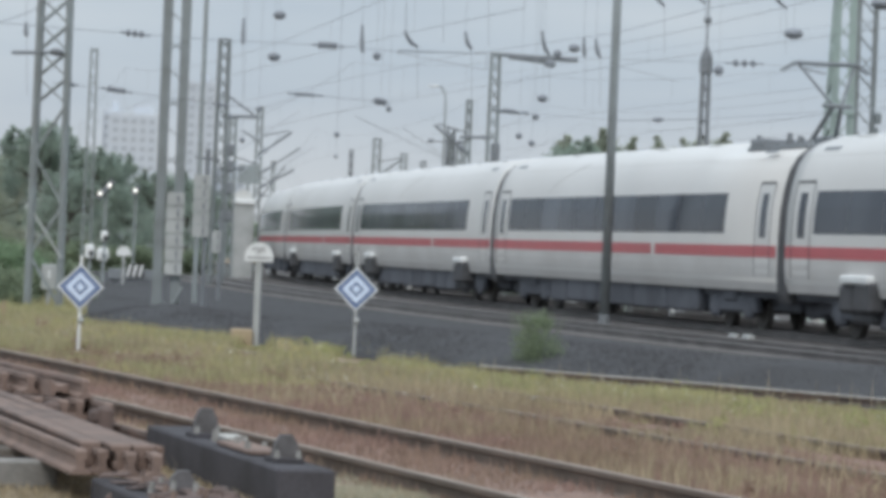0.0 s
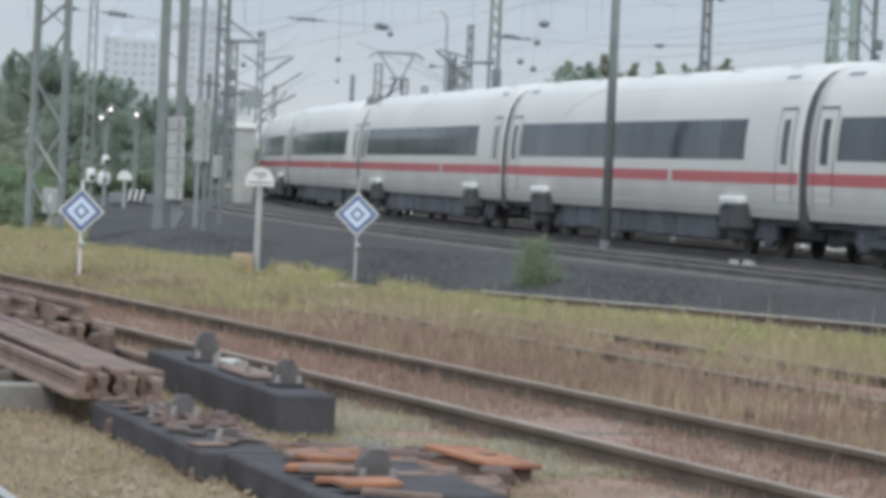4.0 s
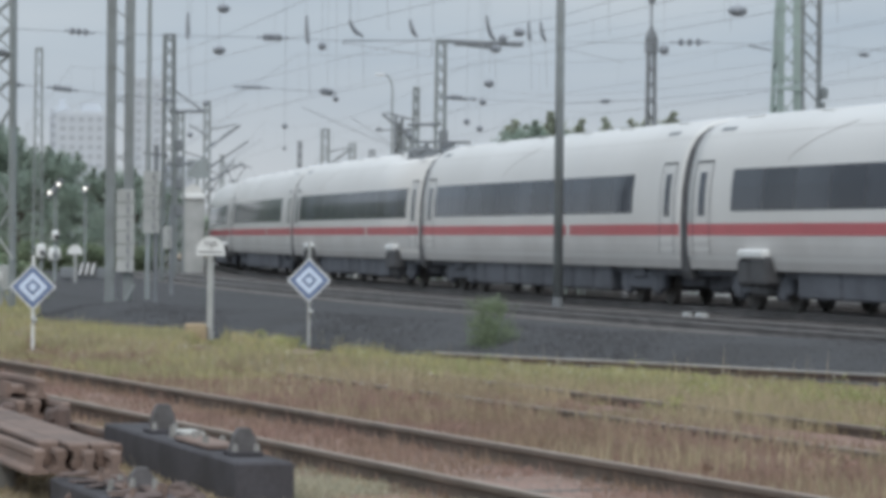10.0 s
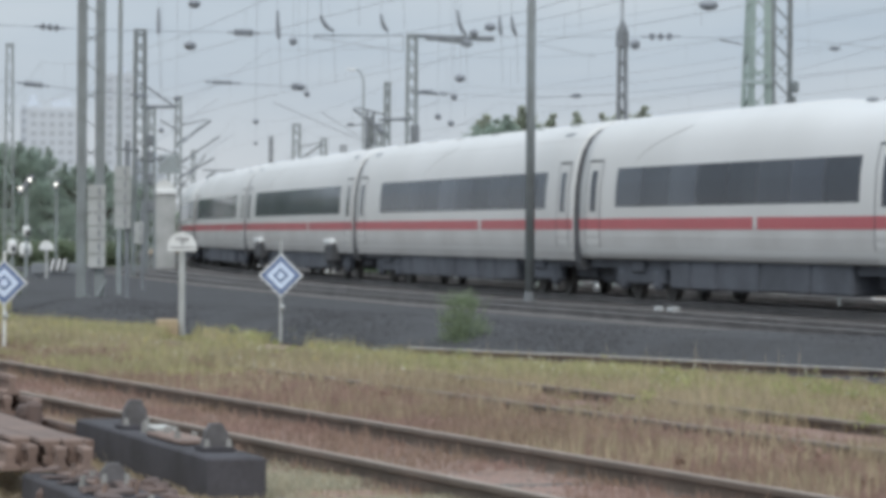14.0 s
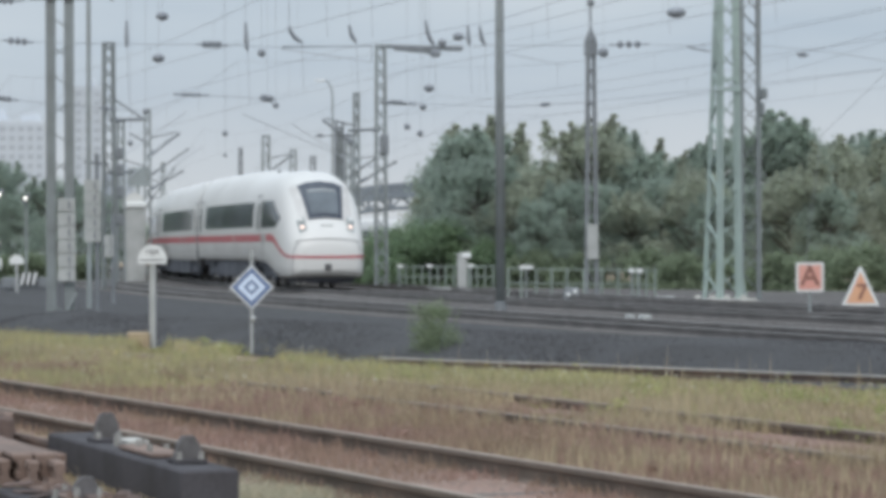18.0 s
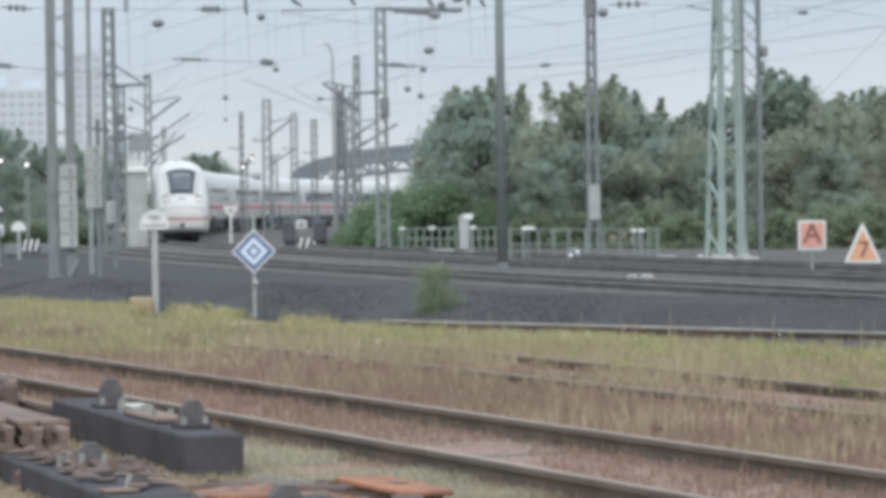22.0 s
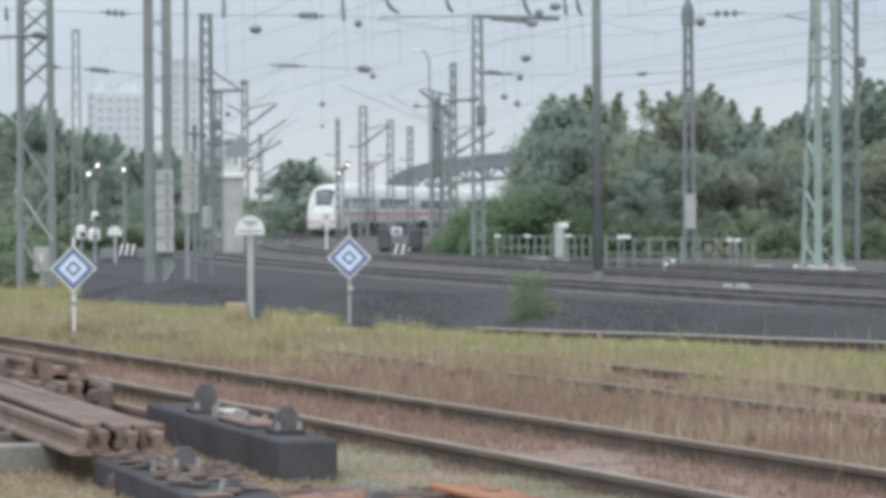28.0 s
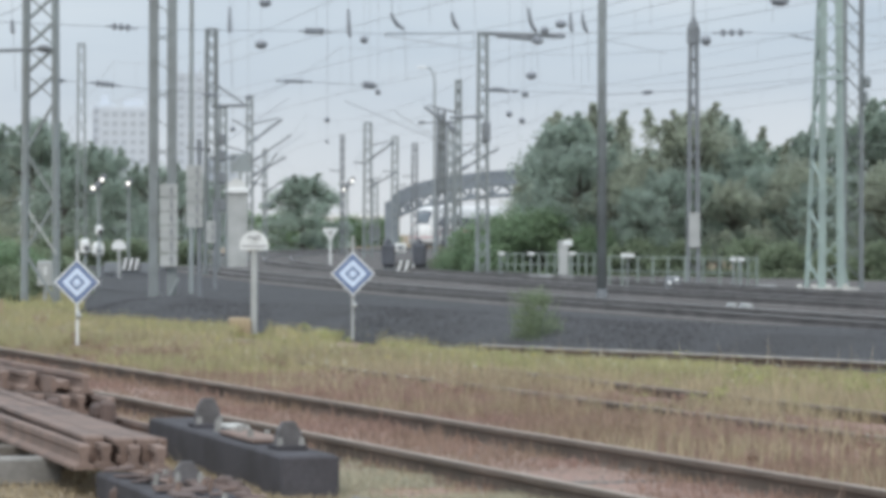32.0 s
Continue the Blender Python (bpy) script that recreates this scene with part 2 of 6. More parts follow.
def box(bm, c, size, bevel=0.0, m=None):
    got = bmesh.ops.create_cube(bm, size=1.0)["verts"]
    t = Matrix.Translation(c) @ (m.to_4x4() if m else Matrix()) @ Matrix.Diagonal((*size, 1))
    bmesh.ops.transform(bm, matrix=t, verts=got)
    if bevel:
        edges = list({e for v in got for e in v.link_edges})
        bmesh.ops.bevel(bm, geom=edges, offset=bevel, segments=1, affect="EDGES")
    return bm


def rod(bm, a, b, r, r2=None, n=6):
    """A bar from a to b."""
    a, b = Vector(a), Vector(b)
    d = b - a
    got = bmesh.ops.create_cone(bm, cap_ends=True, segments=n, radius1=r, radius2=r if r2 is None else r2, depth=d.length)["verts"]
    bmesh.ops.transform(bm, matrix=Matrix.Translation((a + b) / 2) @ d.to_track_quat("Z", "Y").to_matrix().to_4x4(), verts=got)
    return bm


def bar(bm, a, b, w, h):
    """A rectangular bar from a to b, w wide and h high."""
    a, b = Vector(a), Vector(b)
    d = b - a
    got = bmesh.ops.create_cube(bm, size=1.0)["verts"]
    bmesh.ops.transform(bm, matrix=Matrix.Translation((a + b) / 2) @ d.to_track_quat("Y", "Z").to_matrix().to_4x4() @ Matrix.Diagonal((w, d.length, h, 1)), verts=got)
    return bm


def ball(bm, c, r, sx=1.0, sz=1.0, u=10, v=7):
    got = bmesh.ops.create_uvsphere(bm, u_segments=u, v_segments=v, radius=r)["verts"]
    bmesh.ops.transform(bm, matrix=Matrix.Translation(c) @ Matrix.Diagonal((sx, sx, sz, 1)), verts=got)
    return bm


def plate(bm, pts, y0, y1):
    """A flat panel with the outline pts (x, z), between y0 and y1."""
    a = [bm.verts.new((x, y0, z)) for x, z in pts]
    b = [bm.verts.new((x, y1, z)) for x, z in pts]
    bm.faces.new(a)
    bm.faces.new(b[::-1])
    for i in range(len(pts)):
        j = (i + 1) % len(pts)
        bm.faces.new((a[i], b[i], b[j], a[j]))
    return bm


def B():
    return bmesh.new()


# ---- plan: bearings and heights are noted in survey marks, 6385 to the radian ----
MARKS = 6385.0


def gx(c, dist):
    """Metres across at the bearing c, dist metres ahead."""
    return (c - 784) / MARKS * dist


def gz(c, dist):
    """The height of the mark c, dist metres ahead."""
    return 1.6 + (412 - c) / MARKS * dist


# ---- plan: the yard's tracks run away to the left of the view ----
YARD = radians(17.9)
ALONG, ACROSS = Vector((-math.sin(YARD), math.cos(YARD), 0)), Vector((math.cos(YARD), math.sin(YARD), 0))


def yard(a, p, z=0.0):
    """The place a metres along the near tracks and p metres across from the camera."""
    v = ALONG * a + ACROSS * p
    return Vector((v.x, v.y, z))


# the main line: straight, then a long bend to the right
LINE_STEP = 0.5
LINE_S = np.arange(-320.0, 560.0, LINE_STEP)
line_turn = 0.23546 - 0.0014546 * np.clip(LINE_S, -40.0, 340.0)
LINE_X, LINE_Y = np.cumsum(-np.sin(line_turn) * LINE_STEP), np.cumsum(np.cos(line_turn) * LINE_STEP)
zero = int(np.argmin(abs(LINE_S)))
LINE_X, LINE_Y = LINE_X - LINE_X[zero] + 8.914, LINE_Y - LINE_Y[zero] + 73.50
RAIL_Z = 0.22


def line(s, off=0.0):
    """The point s metres along the main line, off metres to its left."""
    x, y = np.interp(s, LINE_S, LINE_X), np.interp(s, LINE_S, LINE_Y)
    t = np.interp(s, LINE_S, line_turn)
    return Vector((x - off * math.cos(t), y - off * math.sin(t), 0)), t


def sheet(name, quads, material, label, category, kind="structure"):
    bm = B()
    seen = {}
    for q in quads:
        vs = []
        for p in q:
            k = tuple(round(c, 3) for c in p)
            if k not in seen:
                seen[k] = bm.verts.new(p)
            vs.append(seen[k])
        bm.faces.new(vs)
    return tagged(part(name, bm, material), label, category, "", kind)


def bank_foot(a):
    """How far across the foot of the bank lies, a metres along."""
    return np.interp(a, [-20, 30, 38.2, 43.8, 46, 50.7, 55, 60, 65, 73, 120], [26.6, 19.6, 17.5, 15.75, 15.2, 15.0, 14.75, 13.5, 13.7, 15.8, 26.0])


# ---- ground ----
def build_ground():
    bm = B()
    xs = [-3000, -600, -150, -60, -30, -15, -8, 0, 8, 15, 30, 60, 150, 600, 3000]
    ys = [-3000, -300, -60, 0, 10, 16, 22, 28, 34, 40, 46, 52, 60, 80, 120, 200, 400, 900, 4500]
    grid = [[bm.verts.new((x, y, 0)) for x in xs] for y in ys]
    for j in range(len(ys) - 1):
        for i in range(len(xs) - 1):
            bm.faces.new((grid[j][i], grid[j][i + 1], grid[j + 1][i + 1], grid[j + 1][i]))
    tagged(part("ground", bm, M_SOIL), "brown sandy ground with dry weeds between the tracks", "ground", "", "structure")
    # reddish ballast under the two near tracks
    for c, w in ((7.8, 3.0), (11.9, 2.6)):
        prof = [(-w / 2 - 0.3, 0.004), (-w / 2, 0.03), (w / 2, 0.03), (w / 2 + 0.3, 0.004)]
        q = []
        for a0 in range(-40, 120, 10):
            for (p0, z0), (p1, z1) in zip(prof, prof[1:]):
                q.append((yard(a0, c + p0, z0), yard(a0, c + p1, z1), yard(a0 + 10, c + p1, z1), yard(a0 + 10, c + p0, z0)))
        sheet("ballast_bed", q, M_RUSTY_BALLAST, "rust-coloured ballast bed overgrown with reddish weeds", "ballast")
    # the dark bank of the main line's yard, its foot drawing nearer to the left
    def foot(a):
        return bank_foot(a)
    q = []
    prof = [(0.0, 0.0), (0.2, 0.12), (1.2, 0.36), (2.2, 0.42), (3.6, 0.26), (6.0, 0.08), (9.5, 0.06)]
    for i, a0 in enumerate(np.arange(-20.0, 118.0, 2.0)):
        def at(a, k):
            p, z = prof[k]
            shrink = min(1.0, max(0.12, (74 - a) / 8.0))
            return yard(a, foot(a) + p + 0.06 * math.sin(a * 1.7 + k), max(0.008 if k == 0 else 0.03, (z + 0.02 * math.sin(a * 2.3 + 2 * k)) * shrink))
        for k in range(len(prof) - 1):
            q.append((at(a0, k), at(a0, k + 1), at(a0 + 2, k + 1), at(a0 + 2, k)))
    sheet("ballast_bank", q, M_DARK_BALLAST, "dark grey ballast bank along the main line", "ballast")
    # loose stones on the bank
    rng = np.random.RandomState(21)
    verts, faces = [], []
    tri = [(0, 2, 5), (2, 1, 5), (1, 3, 5), (3, 0, 5)]
    for i in range(20000):
        a = rng.uniform(30, 74)
        k = rng.uniform(0, 8.5) if i % 3 else rng.uniform(0, 2.4)
        shrink = min(1.0, max(0.12, (74 - a) / 8.0))
        z = max(0.02, np.interp(k, [q[0] for q in prof], [q[1] for q in prof]) * shrink)
        v = yard(a, foot(a) + k, z)
        r = rng.uniform(0.014, 0.036)
        b = len(verts)
        q = rng.uniform(0.6, 1.3, size=(5, 3)) * r
        for n, (x, y, w) in enumerate(((-1, 0, -0.5), (1, 0, -0.5), (0, -1, -0.5), (0, 1, -0.5), (0, 0, 0.9))):
            verts.append((v.x + x * q[n][0], v.y + y * q[n][1], v.z + w * q[n][2]))
        faces += [(b + e, b + f, b + 4) for e, f, _ in tri]
    me = bpy.data.meshes.new("ballast_stones")
    me.from_pydata(verts, [], faces)
    me.materials.append(M_STONE)
    tagged(new("ballast_stones", me), "dark broken ballast stones loose on the bank", "ballast", "", "stuff")
    # ballast of the main line and its neighbours
    q, dark = [], []
    S = np.arange(-300.0, 540.0, 10.0)
    for s in S:
        for o0, o1 in ((12.3 - 2.8 * min(1, max(0, (s - 40) / 60)), 6.2), (6.2, 2.5), (2.5, -2.5), (-2.5, -17.0)):
            p = [line(s, o0)[0], line(s, o1)[0], line(s + 10, o1)[0], line(s + 10, o0)[0]]
            (dark if o1 == 6.2 else q).append([Vector((v.x, v.y, 0.05)) for v in p])
    sheet("yard_ballast", dark, M_DARK_BALLAST, "dark cinder and ballast beside the yard track", "ballast")
    sheet("main_ballast", q, M_TOP_BALLAST, "grey-brown ballast of the main line", "ballast")


def rail_mesh(bm, pts, top):
    """A rail with foot, web and head along the points, its running surface at the height top."""
    prof = [(-0.07, -0.16), (0.07, -0.16), (0.07, -0.145), (0.012, -0.12), (0.012, -0.045), (0.036, -0.035), (0.036, -0.004), (0.028, 0), (-0.028, 0), (-0.036, -0.004), (-0.036, -0.035), (-0.012, -0.045), (-0.012, -0.12), (-0.07, -0.145)]
    rings = []
    for i, p in enumerate(pts):
        d = (pts[min(i + 1, len(pts) - 1)] - pts[max(i - 1, 0)]).normalized()
        side = Vector((d.y, -d.x, 0))
        rings.append([bm.verts.new((p.x + side.x * o, p.y + side.y * o, top + z)) for o, z in prof])
    n = len(prof)
    for a, b in zip(rings, rings[1:]):
        for k in range(n):
            bm.faces.new((a[k], a[(k + 1) % n], b[(k + 1) % n], b[k]))
    bm.faces.new(rings[0])
    bm.faces.new(rings[-1][::-1])


def rail_cap(bm, pts, top, deep=0.002):
    """The worn running band on a rail's head."""
    prev = None
    for i, p in enumerate(pts):
        d = (pts[min(i + 1, len(pts) - 1)] - pts[max(i - 1, 0)]).normalized()
        side = Vector((d.y, -d.x, 0)) * (0.027 if deep < 0.01 else 0.039)
        cur = [bm.verts.new((p.x + side.x * o, p.y + side.y * o, top + z)) for o, z in ((-1, -deep), (-1, 0.003), (1, 0.003), (1, -deep))]
        if prev:
            for k in range(4):
                bm.faces.new((prev[k], prev[(k + 1) % 4], cur[(k + 1) % 4], cur[k]))
        prev = cur


def track(name, centre, top, label, worn, steel=M_RAIL):
    """A track along the centre points: two rails under one thing."""
    th = tagged(new(name), label, "track", "yard tracks", "structure")
    for side in (-0.7525, 0.7525):
        pts = []
        for i, p in enumerate(centre):
            d = (centre[min(i + 1, len(centre) - 1)] - centre[max(i - 1, 0)]).normalized()
            pts.append(p + Vector((d.y, -d.x, 0)) * side)
        bm = B()
        rail_mesh(bm, pts, top)
        r = part("rail", bm, steel, th)
        bm = B()
        rail_cap(bm, pts, top)
        part("railhead", bm, worn, r, "worn running surface")
    return th


def build_tracks():
    near = track("track_1", [yard(a, 7.8) for a in np.arange(-40, 121, 4.0)], 0.17, "rusty siding track in reddish ballast", M_RAILTOP_RUST)
    weedy = track("track_2", [yard(a, 11.9) for a in np.arange(-40, 90, 4.0)], 0.125, "rusty siding track overgrown with grass", M_RAILTOP_RUST)
    main = track("track_3", [line(s)[0] for s in np.arange(-300, 540, 6.0)], RAIL_Z, "main line track on concrete sleepers, in use", M_RAILTOP, M_RAIL_GREY)
    front = track("track_4", [line(s, 5.2)[0] for s in np.arange(-300, 300, 6.0)], RAIL_Z - 0.01, "yard track beside the main line", M_RAILTOP, M_RAIL_GREY)
    back = track("track_5", [line(s, -4.2)[0] for s in np.arange(-300, 79, 6.0)], RAIL_Z - 0.02, "yard track behind the main line", M_RAILTOP, M_RAIL_GREY)
    return near, weedy, main, front, back


build_ground()
TRACKS = build_tracks()



# ---- the train ----
CAR = 27.0
HALF = [(0.90, 1.34), (1.05, 1.40), (1.4, 1.43), (2.15, 1.43), (2.6, 1.405), (2.9, 1.36), (3.12, 1.315), (3.42, 1.215), (3.67, 1.05), (3.85, 0.80), (3.96, 0.46), (4.01, 0.0)]


def raised(z, k=1.0):
    """The height z of the low roof's profile where the roof is raised by the share k."""
    return z + 0.165 * k * max(0.0, z - 2.9)


def half_width(z):
    return float(np.interp(z, [raised(a) for a, _ in HALF], [b for _, b in HALF]))


def section(x, f=None):
    pts = [(w, z) for z, w in HALF] + [(-w, z) for z, w in HALF[-2::-1]]
    return [Vector((x, *(f(w, z) if f else (w, z)))) for w, z in pts]


def loft(bm, rings, caps=True):
    rows = [[bm.verts.new(p) for p in r] for r in rings]
    n = len(rows[0])
    for a, b in zip(rows, rows[1:]):
        for k in range(n - 1):
            bm.faces.new((a[k], a[k + 1], b[k + 1], b[k]))
        bm.faces.new((a[n - 1], a[0], b[0], b[n - 1]))
    if caps:
        bm.faces.new(rows[0][::-1])
        bm.faces.new(rows[-1])


def side_panel(bm, x0, x1, z0, z1, side, out=0.006, n=5, shape=None):
    """A panel that follows the car's side between two heights."""
    g = []
    for i in range(2):
        row = []
        for k in range(n + 1):
            z = z0 + (z1 - z0) * k / n
            row.append(bm.verts.new(((x0, x1)[i], side * (half_width(z) + out), z)))
        g.append(row)
    for k in range(n):
        bm.faces.new((g[0][k], g[1][k], g[1][k + 1], g[0][k + 1]))


# the nose: station behind the tip, width and roof factors, underside
NOSE = [(0.0, 0.60, 0.36, 0.60), (0.10, 0.75, 0.425, 0.50), (0.32, 0.84, 0.50, 0.42), (0.66, 0.89, 0.595, 0.38), (1.05, 0.93, 0.695, 0.36), (1.55, 0.96, 0.80, 0.36), (2.15, 0.98, 0.892, 0.38), (3.0, 0.99, 0.96, 0.45), (4.0, 0.997, 0.988, 0.6), (5.2, 1.0, 0.995, 0.8), (6.5, 1.0, 1.0, 0.9)]
END = 26.6


def nose_fac(d):
    xs = [q[0] for q in NOSE]
    return [float(np.interp(d, xs, [q[k] for q in NOSE])) for k in (1, 2, 3)]


def nose_ring(d):
    """The section d metres behind the tip, as (width, height) pairs from the right underside over the roof."""
    w, h, low = nose_fac(d)
    top = 4.01 * h
    out = []
    for z, hw in HALF:
        k = (z - 0.90) / (4.01 - 0.90)
        out.append((hw * w, low + (max(top, low + 0.25) - low) * k))
    return out


def nose_point(d, k, side, out=0.0):
    """A point of the nose's skin: d behind the tip, k from 0 (underside) to 1 (crown)."""
    ring = nose_ring(d)
    ks = [(z - 0.90) / 3.11 for z, _ in HALF]
    w = float(np.interp(k, ks, [q[0] for q in ring]))
    z = float(np.interp(k, ks, [q[1] for q in ring]))
    return Vector((-END / 2 + d - out * 0.6, side * (w + out * 0.6), z + out * 0.5))


def nose_k(d, z):
    ring = nose_ring(d)
    ks = [(q - 0.90) / 3.11 for q, _ in HALF]
    return float(np.interp(z, [q[1] for q in ring], ks))


def nose_spot(y, z):
    """The point of the nose's front at the place y across and the height z."""
    lo, hi = 0.0, 6.0
    for k in range(30):
        d = (lo + hi) / 2
        ring = nose_ring(d)
        ws, zs = [q[0] for q in ring][::-1], [q[1] for q in ring][::-1]
        top = float(np.interp(abs(y), ws, zs)) if abs(y) < max(ws) else -9
        lo, hi = (lo, d) if top > z else (d, hi)
    return Vector((-END / 2 + hi, y, z))


def skin(bm, fn, nu, nv):
    g = [[bm.verts.new(fn(i / nu, j / nv)) for j in range(nv + 1)] for i in range(nu + 1)]
    for i in range(nu):
        for j in range(nv):
            bm.faces.new((g[i][j], g[i + 1][j], g[i + 1][j + 1], g[i][j + 1]))


def bogie(car, x):
    bm = B()
    for s in (-1, 1):
        box(bm, (x, s * 1.08, 0.54), (3.5, 0.20, 0.40), 0.05)
        box(bm, (x - 1.25, s * 1.12, 0.46), (0.5, 0.2, 0.5), 0.08)
        box(bm, (x + 1.25, s * 1.12, 0.46), (0.5, 0.2, 0.5), 0.08)
        box(bm, (x, s * 1.10, 0.74), (0.9, 0.3, 0.3), 0.05)
        rod(bm, (x - 0.5, s * 1.14, 0.55), (x - 1.6, s * 1.14, 0.62), 0.05)
    box(bm, (x, 0, 0.6), (1.0, 2.2, 0.3), 0.03)
    b = part("bogie", bm, M_UNDER, car)
    for dx in (-1.25, 1.25):
        bm = B()
        for s in (-1, 1):
            rod(bm, (x + dx, s * 0.70, 0.46), (x + dx, s * 0.84, 0.46), 0.46, n=20)
        rod(bm, (x + dx, -0.75, 0.46), (x + dx, 0.75, 0.46), 0.09, n=8)
        part("wheelset", bm, M_WHEEL, b)


def doors(car, x, sides=(-1, 1)):
    for s in sides:
        bm = B()
        side_panel(bm, x - 0.52, x + 0.52, 0.98, 3.12, s, 0.006, 8)
        d = part("door", bm, M_TRAIN, car)
        bm = B()
        side_panel(bm, x - 0.22, x + 0.22, 1.98, 2.92, s, 0.012)
        part("door_window", bm, M_GLASS, d, "narrow dark window pane")
        bm = B()
        for e in (-0.54, 0.54):
            side_panel(bm, x + e - 0.022, x + e + 0.022, 0.96, 3.14, s, 0.010, 8)
        side_panel(bm, x - 0.54, x + 0.54, 3.12, 3.17, s, 0.012, 2)
        part("door_seal", bm, M_RUBBER, d, "dark rubber seal")


def windows(car, x0, x1, sides=(-1, 1)):
    for s in sides:
        n = max(3, round((x1 - x0) / 1.95))
        for i in range(n):
            a, b = x0 + (x1 - x0) * i / n, x0 + (x1 - x0) * (i + 1) / n
            bm = B()
            side_panel(bm, a + 0.008, b - 0.008, 2.07, 2.95, s, 0.007)
            part("window_pane", bm, M_GLASS, car)


def stripe(car, x0, x1, sides=(-1, 1)):
    for s in sides:
        cuts = [x0, x0 + (x1 - x0) * 0.36, x0 + (x1 - x0) * 0.372, x1]
        for a, b in ((cuts[0], cuts[1]), (cuts[2], cuts[3])):
            bm = B()
            side_panel(bm, a, b, 1.56, 1.81, s, 0.008, 2)
            part("red_stripe", bm, M_STRIPE, car, "red painted stripe")


def underfloor(car, x0, x1, rng, boxes):
    bm = B()
    box(bm, ((x0 + x1) / 2, 0, 0.80), (x1 - x0, 2.3, 0.22))
    part("underframe", bm, M_UNDER, car)
    for e, g in ((x0 + 0.3, x0 + 6.2), (x1 - 6.2, x1 - 0.3)):
        bm = B()
        box(bm, ((e + g) / 2, 0, 0.60), (g - e, 1.5, 0.36), 0.04)
        part("drag_box", bm, M_UNDER, car)
    lo, hi = x0 + 6.2, x1 - 6.2
    x = lo
    while x < hi - 1.0:
        w = rng.uniform(1.6, 3.6)
        w = min(w, hi - x)
        bm = B()
        box(bm, (x + w / 2, 0, 0.60 - rng.uniform(0, 0.05)), (w - 0.12, 2.56, 0.62), 0.05)
        part("equipment_case", bm, M_UNDER, car)
        x += w
    for bx in ((x0 + 4.4, x1 - 4.4) if boxes else ()):
        for s in (-1, 1):
            bm = B()
            box(bm, (bx - 0.45, s * 1.33, 0.84), (0.95, 0.46, 0.60), 0.06)
            box(bm, (bx + 0.55, s * 1.31, 0.80), (0.85, 0.42, 0.62), 0.10)
            box(bm, (bx - 0.1, s * 1.24, 0.50), (1.2, 0.30, 0.4), 0.08)
            c = part("side_case", bm, M_RUBBER, car, "dark equipment case beside the bogie")
            bm = B()
            box(bm, (bx, s * 1.36, 1.18), (1.5, 0.46, 0.18), 0.04)
            part("cover", bm, M_WHITE, c, "white cover")


def pantograph(car, x, up):
    """Roof equipment at the car's end: insulators, frames, and a raised or folded collector."""
    bm = B()
    box(bm, (x + 2.0, 0, 3.9), (4.4, 1.3, 0.10), 0.03)
    for i in range(6):
        for s in (-0.55, 0.45):
            rod(bm, (x + 0.2 + 0.75 * i, s, 3.9), (x + 0.2 + 0.75 * i, s, 4.06 + 0.08 * (i % 3)), 0.09, 0.06, 8)
    box(bm, (x + 1.1, -0.3, 4.04), (0.9, 0.7, 0.22), 0.04)
    box(bm, (x + 3.5, 0.2, 4.02), (1.0, 0.9, 0.22), 0.04)
    rod(bm, (x, -0.5, 4.10), (x + 4.1, -0.5, 4.12), 0.03)
    bmesh.ops.translate(bm, verts=bm.verts[:], vec=(0, 0, 0.06))
    p = part("roof_equipment", bm, M_STEEL_DARK, car, "dark insulators and cases on the roof")
    lift = Vector((0, 0, 0.08))

    def bars(name, rows):
        bm = B()
        for p0, p1, r in rows:
            rod(bm, Vector(p0) + lift, Vector(p1) + lift, r)
        part(name, bm, M_STEEL_DARK, p, "steel bar of the current collector")
    if up:
        for s in (-0.45, 0.45):
            bars("lower_arm", [((x + 0.8, s * 0.6, 4.0), (x - 0.1, s * 0.2, 4.75), 0.05)])
            bars("upper_arm", [((x - 0.1, s * 0.2, 4.75), (x + 0.75, s * 1.4, 5.66), 0.035)])
        for dx in (0.65, 0.9):
            bars("collector_strip", [((x + dx, -0.7, 5.68), (x + dx, 0.7, 5.68), 0.035)] + [((x + dx, k * 0.7, 5.68), (x + dx, k * 0.98, 5.50), 0.025) for k in (-1, 1)])
        bars("knee_bar", [((x - 0.1, -0.32, 4.75), (x - 0.1, 0.32, 4.75), 0.045)])
    else:
        for s in (-0.45, 0.45):
            bars("lower_arm", [((x + 1.6, s, 4.12), (x + 3.3, s * 0.8, 4.2), 0.05)])
            bars("upper_arm", [((x + 1.8, s * 0.9, 4.26), (x + 3.3, s * 0.6, 4.2), 0.04)])
        for dx in (1.7, 2.0):
            bars("collector_strip", [((x + dx, -0.9, 4.32), (x + dx, 0.9, 4.32), 0.035)])


def roof_lines(car, x0, x1, rng):
    for x in np.arange(x0 + 2.0, x1 - 3.0, 4.3):
        bm = B()
        box(bm, (x + rng.uniform(0, 1.2), 0.60, 4.075), (rng.uniform(0.7, 1.2), 0.03, 0.05))
        part("roof_hatch", bm, M_GREY, car)


def roof_curve(car, x, side):
    """The curved seam on the roof's flank where the roof rises."""
    bm = B()
    skin(bm, lambda u, v: Vector((x - 3.2 * u ** 1.6, side * (half_width(3.05 + 0.75 * u) + 0.008), 3.05 + 0.75 * u + 0.022 * v)), 14, 1)
    part("seam", bm, M_TRAIN_LOW, car, "curved grey seam on the roof flank")


